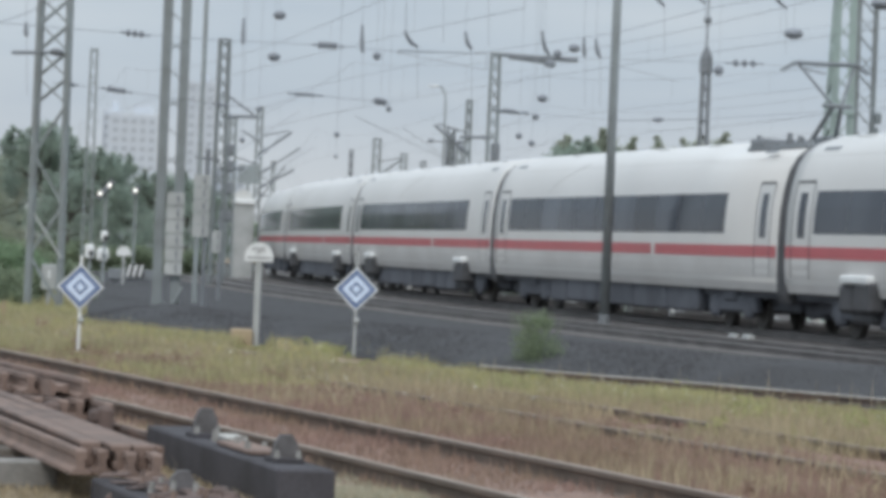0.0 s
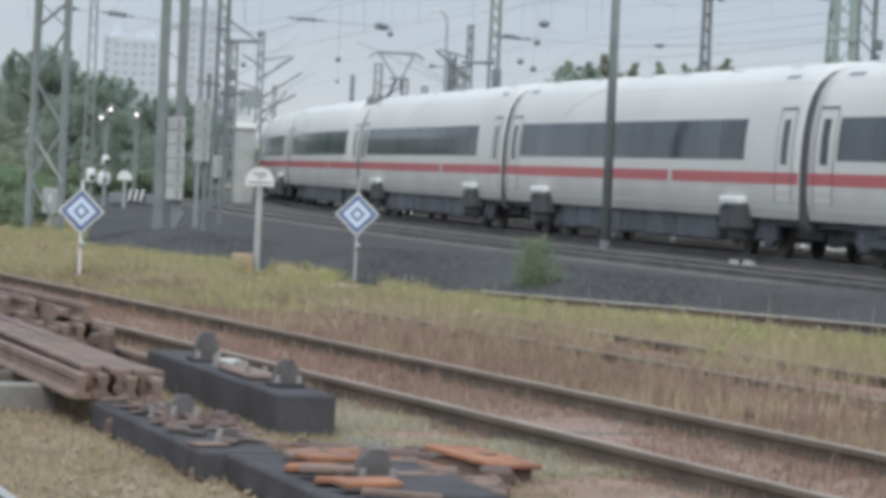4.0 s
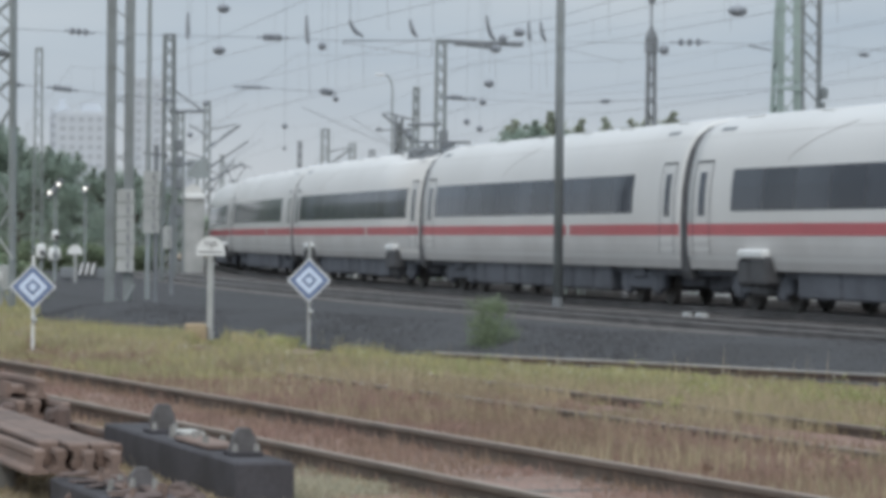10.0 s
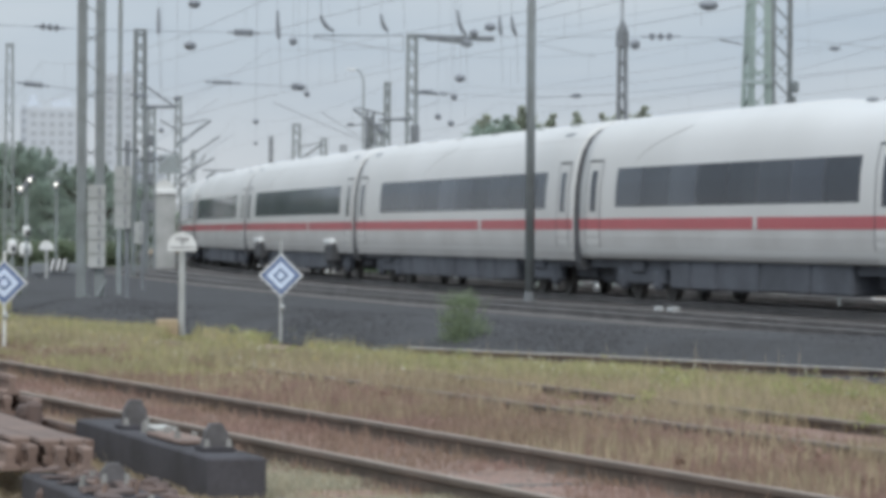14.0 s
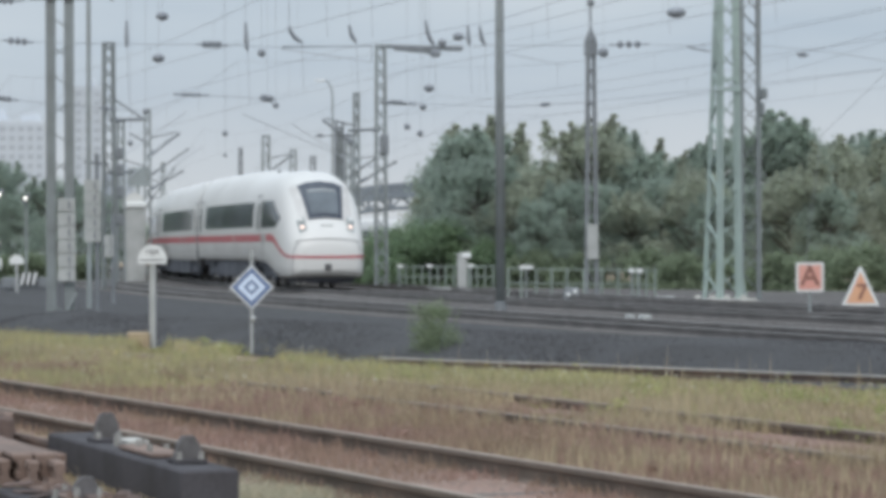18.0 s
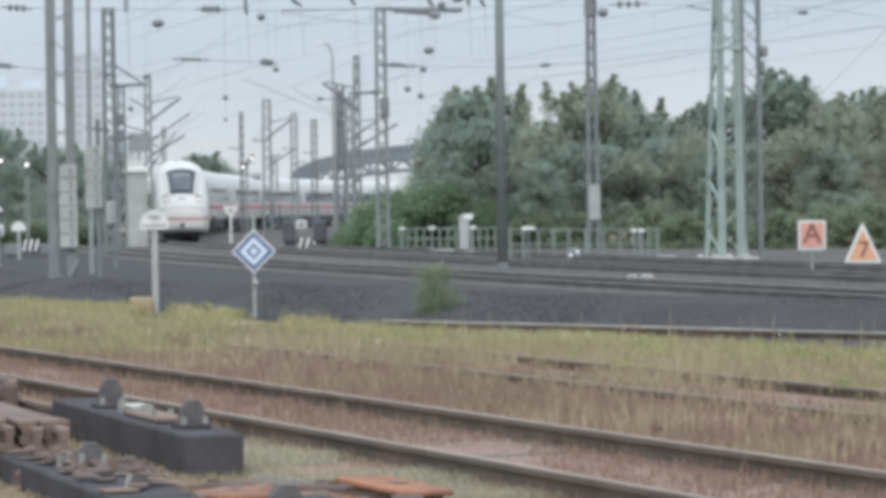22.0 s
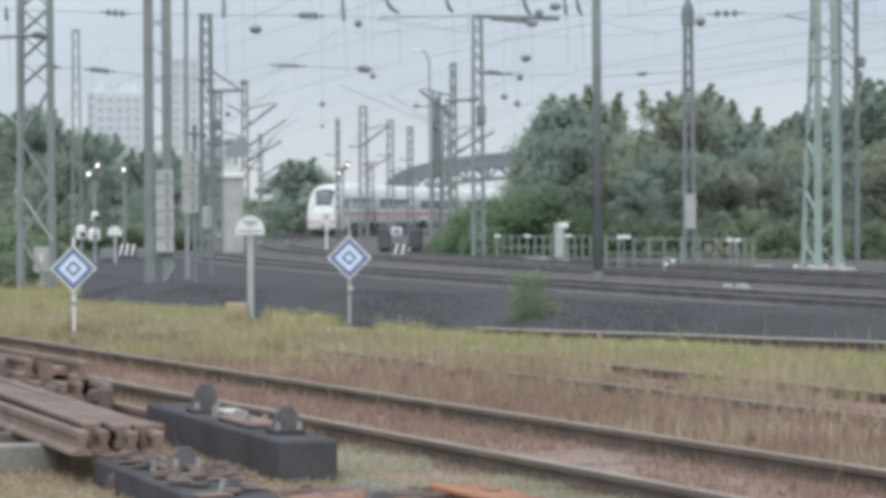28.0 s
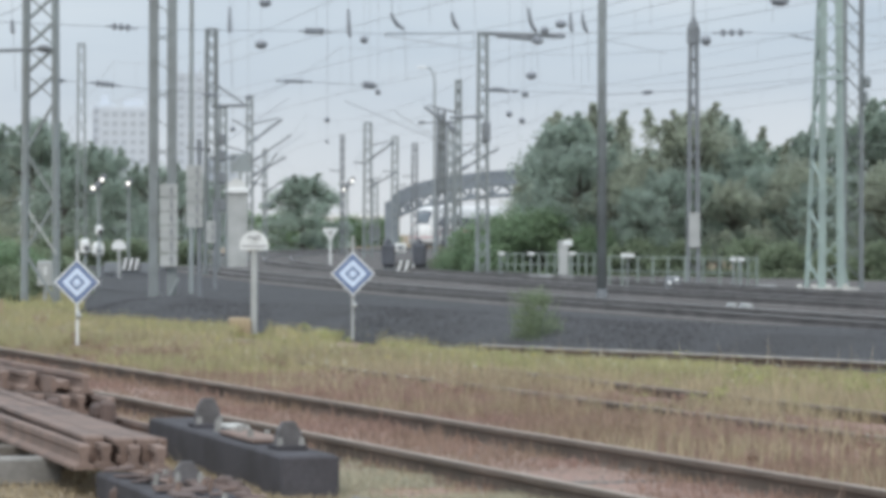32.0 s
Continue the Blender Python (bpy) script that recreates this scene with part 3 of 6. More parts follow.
def gangway(car, x):
    bm = B()
    f = [[Vector((x + d, p.y * 0.988, 0.62 + (p.z - 0.9) * 1.115)) for p in section(0)] for d in (-0.02, 0.50)]
    loft(bm, f)
    part("gangway", bm, M_RUBBER, car, "dark rubber gangway bellows")
    bm = B()
    box(bm, (x + 0.24, 0, 0.52), (1.1, 1.3, 0.42), 0.08)
    part("coupling", bm, M_UNDER, car, "dark coupling between the cars")


def middle_car(n, has_boxes, panto=""):
    rng = random.Random(40 + n)
    car = tagged(new("train_car"), "white express train coach with a red stripe and dark window band", "train car", "train cars")
    a, b = -CAR / 2 + 0.24, CAR / 2 - 0.24
    bm = B()
    low = {"folded": 7.4, "up": 5.6}.get(panto, 0.3)
    full = [(a, 0.6 if not panto else 0.0), (a + low, 0.9 if not panto else 0.0), (a + low + 0.7, 1.0), (b - 0.6, 1.0), (b, 0.7)]
    loft(bm, [section(x, lambda w, z, k=k: (w, raised(z, k))) for x, k in full])
    part("body", bm, M_TRAIN, car, smooth=True)
    for s in (-1, 1):
        bm = B()
        side_panel(bm, a + 0.05, b - 0.05, 0.84, 1.53, s, 0.004, 4)
        part("lower_side", bm, M_TRAIN_LOW, car, "light grey lower side")
    windows(car, a + {1: 2.7, 2: 2.7, 4: 2.2}.get(n, 3.9), b - {1: 3.7, 2: 2.8}.get(n, 1.65))
    stripe(car, a + 0.03, b - 0.03)
    doors(car, a + 1.05)
    doors(car, b - 0.92)
    for s in (-1, 1):
        bm = B()
        side_panel(bm, a + 0.1, b - 0.1, 3.685, 3.70, s, 0.004, 1)
        part("roof_seam", bm, M_TRAIN_LOW, car)
        roof_curve(car, b - (9.5 if n % 2 else 6.0), s)
        for x in (a + 1.9, b - 1.5):
            bm = B()
            side_panel(bm, x - 0.45, x + 0.45, 3.80, 3.88, s, 0.010, 2)
            part("roof_vent", bm, M_STEEL_DARK, car, "dark vent grille at the roof edge")
    underfloor(car, a, b, rng, has_boxes)
    bogie(car, -9.3)
    bogie(car, 9.3)
    roof_lines(car, a + (5.5 if panto else 0), b, rng)
    gangway(car, b)
    if panto:
        pantograph(car, a + (0.8 if panto == "up" else 2.6), panto == "up")
    return car


def end_car():
    rng = random.Random(7)
    car = tagged(new("train_end_car"), "white express train end car with sloping nose and dark windscreen", "train car", "train cars")
    b = END / 2 - 0.24
    rings = []
    for d, k in [(q[0], 0.0) for q in NOSE] + [(9.6, 0.03), (10.6, 0.18), (11.6, 0.55), (12.8, 0.9), (14.0, 1.0), (END - 0.8, 1.0), (END - 0.24, 0.7)]:
        r = [(w, raised(z, k)) for w, z in nose_ring(min(d, 6.5))]
        x = -END / 2 + d
        rings.append([Vector((x, w, z)) for w, z in r] + [Vector((x, -w, z)) for w, z in r[-2::-1]])
    bm = B()
    loft(bm, rings)
    body = part("body", bm, M_TRAIN, car, smooth=True)
    for s in (-1, 1):
        bm = B()
        skin(bm, lambda u, v: nose_point(5.3 + u * (END - 5.6), 0.01 + 0.22 * v, s, 0.004), 8, 3)
        part("lower_side", bm, M_TRAIN_LOW, car, "light grey lower side")
    # windscreen wraps over the crown of the nose
    bm = B()

    def screen(u, v):
        d = 0.60 + u * 1.53
        half = 0.57 + 0.19 * u
        k = nose_k(d, 9)
        side = 2 * v - 1
        lim = nose_ring(d)
        y = half * side
        ws = [q[0] for q in lim][::-1]
        zs = [q[1] for q in lim][::-1]
        z = float(np.interp(abs(y), ws, zs))
        return Vector((-END / 2 + d - 0.02, y, z + 0.018))
    skin(bm, screen, 8, 10)
    part("windscreen", bm, M_GLASS, car, "large dark windscreen", smooth=True)
    bm = B()

    def inner(u, v):
        p = screen(0.10 + 0.55 * u, 0.12 + 0.76 * v)
        return p + Vector((-0.006, 0, 0.008))
    skin(bm, inner, 4, 8)
    part("windscreen_pane", bm, M_SCREEN, car, "lighter pane inside the dark screen border", smooth=True)
    bm = B()

    def inside(u, v):
        return screen(0.66 + 0.05 * u, 0.16 + 0.68 * v) + Vector((-0.008, 0, 0.012))
    skin(bm, inside, 2, 8)
    part("blind", bm, M_GREY, car, "pale sun blind behind the screen")
    bm = B()
    for k, y in enumerate((-0.16, -0.05, 0.05, 0.15)):
        c = nose_spot(y, 2.06)
        box(bm, c + Vector((-0.012, 0, 0.01)), (0.02, 0.075, 0.09))
    part("number_bars", bm, M_GREY, car, "row of small grey bars below the windscreen")
    bm = B()
    skin(bm, lambda u, v: nose_spot((2 * u - 1) * 1.05, 1.53 + 0.09 * (1 - (2 * u - 1) ** 2) + 0.028 * v) + Vector((-0.012, 0, 0.004)), 24, 1)
    part("seam", bm, M_RUBBER, car, "thin dark seam across the nose")
    for s in (-1, 1):
        bm = B()

        def cheek(u, v):
            d = 0.56 + u * 1.85
            lim = nose_ring(d)
            y = 0.60 + 0.18 * u + 0.26 * v
            ws, zs = [q[0] for q in lim][::-1], [q[1] for q in lim][::-1]
            return Vector((-END / 2 + d - 0.012, s * min(y, ws[-1]), float(np.interp(y, ws, zs)) + 0.01))
        skin(bm, cheek, 6, 2)
        part("screen_pillar", bm, M_TRAIN_LOW, car, "light grey trim beside the windscreen")
        bm = B()

        def lampf(u, v):
            d = 0.32 + u * 0.42
            lim = nose_ring(d)
            y = 0.66 + 0.06 * u + 0.24 * v
            ws, zs = [q[0] for q in lim][::-1], [q[1] for q in lim][::-1]
            return Vector((-END / 2 + d - 0.02, s * y, float(np.interp(y, ws, zs)) + 0.014))
        skin(bm, lampf, 3, 2)
        h = part("headlight", bm, M_STEEL, car, "slim headlight and tail light")
        bm = B()
        ball(bm, lampf(0.85, 0.45), 0.075)
        part("lens", bm, M_WHITE, h, "pale headlight lens")
        bm = B()
        c = lampf(0.3, 0.5)
        ball(bm, c, 0.06)
        part("tail_lamp", bm, M_TAIL_LAMP, h, "lit warm lamp")
        # pointed cab side window
        bm = B()
        rows = []
        for i in range(17):
            u = i / 16
            d = 1.95 + u * 4.4
            z0 = 2.03 + (0.28 * max(0, (0.16 - u) / 0.16))
            z1 = max(z0 + 0.04, 2.95 - (0.62 * max(0, (0.42 - u) / 0.42)))
            rows.append([bm.verts.new(nose_point(d, nose_k(d, z0 + (z1 - z0) * j / 6), s, 0.016)) for j in range(7)])
        for p, q in zip(rows, rows[1:]):
            for j in range(6):
                bm.faces.new((p[j], q[j], q[j + 1], p[j + 1]))
        part("cab_window", bm, M_GLASS, car, "dark pointed side window of the cab")
        # stripe that dips towards the nose
        bm = B()

        def dip(u, v):
            d = 4.95 * u ** 2
            q = min(1.0, max(0.0, (d - 0.25) / 3.5))
            q = q * q * (3 - 2 * q)
            z = 1.00 + (1.56 - 1.00) * q + (0.08 + 0.17 * q) * v
            return nose_point(d, nose_k(d, z), s, 0.014)
        skin(bm, dip, 40, 2)
        part("red_stripe", bm, M_STRIPE, car, "red painted stripe that dips to the nose")
        # seam of the nose cover
        bm = B()
        skin(bm, lambda u, v: nose_point(0.16 + 0.02 * v + 0.10 * (1 - u), nose_k(0.16 + 0.10 * (1 - u), 0.52 + 1.02 * u), s, 0.012), 8, 1)
        part("seam", bm, M_RUBBER, car, "thin dark seam of the nose cover")
        bm = B()
        side_panel(bm, -END / 2 + 6.3, -END / 2 + 14.1, 1.56, 1.81, s, 0.008, 2)
        part("red_stripe", bm, M_STRIPE, car, "red painted stripe")
        bm = B()
        side_panel(bm, -END / 2 + 14.35, b, 1.56, 1.81, s, 0.008, 2)
        part("red_stripe", bm, M_STRIPE, car, "red painted stripe")
        roof_curve(car, b - 4.0, s)
        # ring seam behind the cab, and a small pale emblem panel in the stripe's gap
        bm = B()
        skin(bm, lambda u, v: nose_point(4.75 + 0.03 * v, nose_k(4.75, 2.98) + (1 - nose_k(4.75, 2.98)) * u, s, 0.010), 10, 1)
        part("seam", bm, M_GREY, car, "thin grey seam behind the cab")
        bm = B()
        for k in range(2):
            side_panel(bm, -END / 2 + 5.35 + 0.40 * k, -END / 2 + 5.62 + 0.40 * k, 1.52, 1.85, s, 0.010, 2)
        part("emblem", bm, M_GREY, car, "two small pale grey marks")
    bm = B()
    skin(bm, lambda u, v: Vector((-END / 2 - 0.012 + 0.0 * u, (2 * u - 1) * 0.85, 1.00 + 0.08 * v)), 10, 1)
    part("red_stripe", bm, M_STRIPE, car, "red painted stripe across the nose")
    bm = B()
    box(bm, (-END / 2 - 0.01, 0, 0.70), (0.06, 0.22, 0.22), 0.02)
    part("coupler_hatch", bm, M_RUBBER, car, "small dark coupler opening")
    bm = B()
    box(bm, (-END / 2 + 11.1, 0.15, 4.06), (0.42, 0.16, 0.14), 0.05)
    part("antenna", bm, M_STEEL_DARK, car, "small dark antenna on the roof")
    windows(car, -END / 2 + 8.5, b - 2.75)
    doors(car, -END / 2 + 7.15)
    doors(car, b - 1.05)
    underfloor(car, -END / 2 + 3.0, b, rng, False)
    bogie(car, -7.6)
    bogie(car, 9.2)
    bm = B()
    box(bm, (-END / 2 + 1.9, 0, 0.30), (2.2, 2.0, 0.25), 0.08)
    part("snowplough", bm, M_UNDER, car, "dark skirt under the nose")
    gangway(car, b)
    return car


CARS = [end_car()] + [middle_car(n, n in (2, 4, 6, 7, 9, 10), {4: "folded", 8: "up"}.get(n, "")) for n in range(1, 12)]

# where the train's tail is on the line: seconds, metres
TAIL = [(0, -213.4), (1, -200.6), (2, -188.1), (4.5, -153.9), (6, -133.8), (8, -105.0), (9, -90.1), (10, -75.1), (11, -60.2), (12, -45.2), (13, -30.1), (14, -14.9), (15, 0.0)]


def tail(t):
    if t >= 15:
        return 15.38 * (t - 15) + 0.0190 * (t - 15) ** 2
    return float(np.interp(t, [q[0] for q in TAIL], [q[1] for q in TAIL]))


def motions():
    times = [0.5 * i for i in range(65)]
    for n, car in enumerate(CARS):
        length = END if n == 0 else CAR
        behind = 0.0 if n == 0 else END + CAR * (n - 1)
        rows = []
        for t in times:
            s = tail(t) + behind
            p, q = line(s + length * 0.16)[0], line(s + length * 0.84)[0]
            d = q - p
            mid = (p + q) / 2
            rows.append((t, pose(mid.x, mid.y, RAIL_Z, 0, 0, math.degrees(math.atan2(d.y, d.x)))))
        walk(car, rows)



# ---- masts and poles ----
def lattice_mast(x, y, h, wide, top_wide, leg=0.09, pitch=0.55, material=M_STEEL, turn=0.0, label="", base=0.0, low_pitch=0.0, deep=None):
    """A four-legged lattice mast with crossed flat bars."""
    th = thing("lattice_mast", x, y, base, turn, label or "grey steel lattice mast of the overhead line", "mast", "overhead line masts")
    deep = wide if deep is None else deep

    def corner(sx, sy, z):
        k = 1 - z / h
        return Vector((sx * (top_wide + (wide - top_wide) * k) / 2, sy * (top_wide * deep / wide + (deep - top_wide * deep / wide) * k) / 2, z))
    far = y > 110

    def strut(a, b, z0, z1, k, joined):
        bm = joined if far else B()
        bar(bm, corner(*a, z0), corner(*b, z1), leg * k, leg * k * 0.5)
        if not far:
            part("brace", bm, material, th)
    for sx in (-1, 1):
        for sy in (-1, 1):
            bm = B()
            bar(bm, corner(sx, sy, -0.1), corner(sx, sy, h), leg, leg * 0.5)
            bar(bm, corner(sx, sy, -0.1), corner(sx, sy, h), leg * 0.5, leg)
            part("leg", bm, material, th)
    z = 0.15
    faces = {"front": ((-1, -1), (1, -1)), "back": ((-1, 1), (1, 1)), "left": ((-1, -1), (-1, 1)), "right": ((1, -1), (1, 1))}
    for k, (a, b) in faces.items():
        bm = B() if far else None
        z = 0.15
        n = 0
        while z < h - 0.1:
            p = low_pitch if low_pitch and z < h * 0.36 else pitch
            z2 = min(z + p, h)
            if low_pitch and z < h * 0.36:
                a1, b1 = (a, b) if n % 2 else (b, a)
                strut(a1, b1, z, z2, 0.55, bm)
            else:
                strut(a, b, z, z2, 0.5, bm)
                strut(b, a, z, z2, 0.5, bm)
            z = z2
            n += 1
        if far:
            tagged(part("bracing", bm, material, th), kind="stuff")
    bm = B()
    box(bm, (0, 0, h), (top_wide + leg, top_wide * deep / wide + leg, 0.05))
    part("cap", bm, material, th)
    return th


def channel_mast(x, y, h, gap, leg=0.17, pitch=0.55, material=M_STEEL, turn=0.0, label="", taper=1.0, name="channel_mast", single=False, cross=None):
    """A mast of two channels joined by crossed flats."""
    th = thing(name, x, y, 0, turn, label or "grey mast of two steel channels with crossed braces", "mast", "overhead line masts")
    for s in (-1, 1):
        bm = B()
        o, f, t = leg / 2, 0.10, 0.018
        prof = [(-o, -0.05), (o, -0.05), (o, f - 0.05), (-o, f - 0.05), (-o, f - 0.05 - t), (o - t, f - 0.05 - t), (o - t, t - 0.05), (-o, t - 0.05)]
        low = [bm.verts.new((s * (gap / 2 + u), w, -0.1)) for u, w in prof]
        top = [bm.verts.new((s * (gap / 2 * taper + u), w, h)) for u, w in prof]
        for i in range(8):
            j = (i + 1) % 8
            bm.faces.new((low[i], low[j], top[j], top[i]))
        bm.faces.new(top)
        part("channel", bm, material, th)
    z, n, step = 0.3, 0, pitch
    pitch = cross or pitch
    while z < h - step:
        bm = B()
        k0, k1 = 1 - (1 - taper) * z / h, 1 - (1 - taper) * (z + pitch) / h
        d = 1 if n % 2 else -1
        bar(bm, (-d * gap / 2 * k0, -0.03, z), (d * gap / 2 * k1, -0.03, z + pitch), 0.07, 0.02)
        if not single:
            part("brace", bm, material, th)
            bm = B()
            bar(bm, (gap / 2 * k0, 0.05, z), (-gap / 2 * k1, 0.05, z + pitch), 0.07, 0.02)
        part("brace", bm, material, th)
        z += step * 1.02
        n += 1
    bm = B()
    box(bm, (0, 0, h), (gap * taper + leg, 0.16, 0.05))
    part("cap", bm, material, th)
    return th


def arm(mast, z, x1, z1, tube=0.05, stay=True, insul=True):
    """A cantilever arm on a mast, with stay and insulators."""
    bm = B()
    rod(bm, (0, 0, z), (x1, 0, z1), tube)
    if stay:
        rod(bm, (0, 0, z + 0.9), (x1 * 0.9, 0, z1 + 0.06), tube * 0.6)
    a = part("cantilever", bm, M_STEEL_DARK, mast, "cantilever arm with insulators")
    if insul:
        bm = B()
        for k in range(4):
            f = 0.12 + 0.035 * k
            p = Vector((x1 * f, 0, z + (z1 - z) * f))
            ball(bm, p, tube * 2.1, 1, 0.8, 8, 5)
        part("insulator", bm, M_INSUL, a)


def build_masts():
    # the two tall masts by the bank
    m = lattice_mast(-8.35, 75, 10.5, 0.66, 0.56, 0.13, 0.55, M_STEEL, 4, "tall grey lattice mast with crossed braces beside trees", low_pitch=1.05)
    bm = B()
    rod(bm, (-0.28, -0.3, 2.09), (0.35, -0.5, 1.15), 0.022)
    part("stay", bm, M_GREY, m, "pale stay bar")
    bm = B()
    rod(bm, (-0.85, -0.34, 5.36), (0.2, -0.34, 5.41), 0.035)
    ball(bm, (0.08, -0.36, 5.41), 0.16, 1.0, 0.5)
    part("bracket", bm, M_STEEL_DARK, m)
    m = channel_mast(-5.27, 68, 10.0, 0.345, 0.185, 0.53, M_STEEL_MID, 3, "tall grey mast of two riveted channels at the bank's foot", cross=0.24)
    bm = B()
    box(bm, (0, -0.05, 6.31), (1.1, 0.12, 0.10))
    for dx in (0.5, 0.62, 0.8):
        ball(bm, (dx, -0.1, 6.57), 0.16, 1, 1.5)
    box(bm, (0.7, -0.05, 6.73), (0.5, 0.1, 0.35))
    rod(bm, (0.55, -0.05, 6.73), (1.0, -0.05, 6.25), 0.03)
    part("bracket", bm, M_STEEL_DARK, m, "bracket with large insulators")
    bm = B()
    rod(bm, (-0.02, -0.1, 0.1), (0.30, -0.1, 0.75), 0.03)
    part("stay", bm, M_STEEL, m)
    # sign boards with rows of small marks, hung on the masts
    for cx, y0, y1, yy, w in ((302, 325, 472, 68.15, 31), (347, 292, 403, 84, 29), (376, 390, 430, 100, 16)):
        z0, z1 = gz(y1, yy), gz(y0, yy)
        X = gx(cx, yy)
        W = w / MARKS * yy
        s = thing("mast_board", X, yy - 0.3, 0, 0, "white segmented warning board with small dark marks on a mast", "sign board", "mast boards")
        n = max(2, round((z1 - z0) / 0.27))
        for i in range(n):
            a, b = z0 + (z1 - z0) * i / n, z0 + (z1 - z0) * (i + 1) / n
            bm = B()
            box(bm, (0, 0, (a + b) / 2), (W, 0.03, b - a - 0.018), 0.004)
            p = part("panel", bm, M_GREY, s)
            bm = B()
            box(bm, (W * 0.17, -0.02, (a + b) / 2), (0.034, 0.01, (b - a) * 0.62))
            box(bm, (W * 0.11, -0.02, (a + b) / 2 + 0.01), (0.04, 0.01, 0.025))
            part("mark", bm, M_STEEL_DARK, p, "dark mark")
        if yy < 70:
            for z in (z0 + 0.2, z1 - 0.2):
                bm = B()
                box(bm, (0.02, 0.17, z), (0.05, 0.32, 0.04))
                part("bracket", bm, M_STEEL_DARK, s)
        else:
            bm = B()
            rod(bm, (0.1, 0.12, 0), (0.1, 0.12, z1 + 0.6), 0.06)
            part("post", bm, M_STEEL_DARK, s)
    # slender and distant masts
    lattice_mast(-13.01, 130, 8.4, 0.34, 0.22, 0.055, 0.62, M_STEEL, 8, "slender grey lattice mast before trees")
    m = lattice_mast(-8.39, 131, 9.0, 0.42, 0.32, 0.14, 0.5, M_STEEL_MID, 5)
    arm(m, 6.2, 1.3, 6.25, 0.06)
    arm(m, 4.3, 0.9, 4.35, 0.05, False)
    arm(m, 4.6, -0.9, 4.7, 0.05, False)
    for k, (dx, z) in enumerate(((0.35, 5.0), (0.36, 4.4), (0.33, 3.6), (0.36, 2.6))):
        bm = B()
        box(bm, (dx, 0, z), (0.32, 0.3, 0.42), 0.05)
        part("switch_case", bm, M_STEEL_DARK, m)
    th = thing("steel_pole", -6.40, 92, 0, 0, "slim grey steel pole", "pole")
    bm = B()
    rod(bm, (0, 0, 0), (0, 0, 10.0), 0.07, 0.05, 10)
    part("shaft", bm, M_STEEL, th)
    bm = B()
    rod(bm, (-0.6, 0, 8.2), (0.4, 0, 8.2), 0.03)
    part("crossbar", bm, M_STEEL, th)
    for cx, yy, h, w in ((443, 178, 8.4, 0.3), (396, 150, 6.8, 0.3), (607, 245, 8.3, 0.22), (652, 221, 8.4, 0.5), (700, 253, 8.4, 0.45), (735, 272, 8.4, 0.42), (782, 212, 8.9, 0.5), (798, 200, 7.6, 0.34), (812, 160, 8.4, 0.24), (470, 240, 7.2, 0.25), (665, 300, 6.0, 0.5)):
        m = lattice_mast(gx(cx, yy), yy, h, w, w * 0.8, 0.09, 0.62, M_STEEL_DARK if cx in (782, 735, 607) else M_STEEL, 6, "distant grey lattice mast of the overhead line")
        if cx in (443, 812, 652, 798):
            arm(m, h * 0.72, 1.6 if cx != 812 else -1.5, h * 0.86, 0.06)
            arm(m, h * 0.52, 1.8, h * 0.64, 0.05, False)
        if cx in (443, 470):
            arm(m, h * 0.60, 2.05, h * 0.77, 0.045, False)
            arm(m, h * 0.44, 1.35, h * 0.66, 0.04, False)
            arm(m, h * 0.80, -0.9, h * 0.86, 0.04, False)
            arm(m, h * 0.66, -1.1, h * 0.70, 0.035, False)
        if cx in (652, 700, 735, 607):
            arm(m, h * 0.70, -0.9, h * 0.71, 0.04, False)
            arm(m, h * 0.58, 0.8, h * 0.60, 0.04, False)
        if cx == 782:
            bm = B()
            box(bm, (0, 0, h * 0.70), (w * 0.6, w * 0.6, h * 0.52), 0.02)
            part("casing", bm, M_STEEL, m, "grey casing inside the lattice")
        if cx in (652, 665, 782):
            bm = B()
            box(bm, (w * 0.5, 0, 1.6), (0.34, 0.3, 1.1), 0.06)
            part("tension_weight", bm, M_STEEL_DARK, m, "stack of tensioning weights")
    # street lamp on a slender post far behind the line
    Y = 190
    th = thing("street_lamp", gx(770, Y), Y, 0, 0, "slender grey street lamp with a curved arm and pale head", "street lamp")
    bm = B()
    rod(bm, (0, 0, 0), (0, 0, 9.6), 0.075, 0.05, 8)
    part("post", bm, M_STEEL, th)
    bm = B()
    bend = [(0, 0, 9.6), (-0.06, 0, 10.0), (-0.22, 0, 10.28), (-0.48, 0, 10.36)]
    for p, q in zip(bend, bend[1:]):
        rod(bm, p, q, 0.045)
    part("arm", bm, M_STEEL, th)
    bm = B()
    box(bm, (-0.66, 0, 10.35), (0.50, 0.22, 0.10), 0.03)
    part("head", bm, M_WHITE, th, "pale lamp head")
    bm = B()
    rod(bm, (-0.9, 0, 7.4), (1.1, 0, 7.5), 0.035)
    for dx in (-0.75, -0.6, 0.8, 0.95):
        ball(bm, (dx, 0, 7.45), 0.10)
    part("crossbar", bm, M_STEEL_DARK, th, "crossbar with small insulators")
    # mast with the long horizontal outrigger
    m = lattice_mast(1.46, 131, 8.9, 0.40, 0.30, 0.085, 0.5, M_STEEL, 4, "grey lattice mast with a long horizontal outrigger")
    bm = B()
    rod(bm, (0, 0, 8.88), (4.43 - 1.46, 0, 8.78), 0.07)
    rod(bm, (0.5, 0, 8.82), (2.1, 0, 8.66), 0.09)
    o = part("outrigger", bm, M_STEEL_DARK, m, "horizontal outrigger with insulators")
    bm = B()
    for k in range(6):
        ball(bm, (2.35 + 0.12 * k, 0, 8.80), 0.10, 0.6, 1.1, 8, 5)
    ball(bm, (2.0, 0, 8.62), 0.19, 1.2, 0.8)
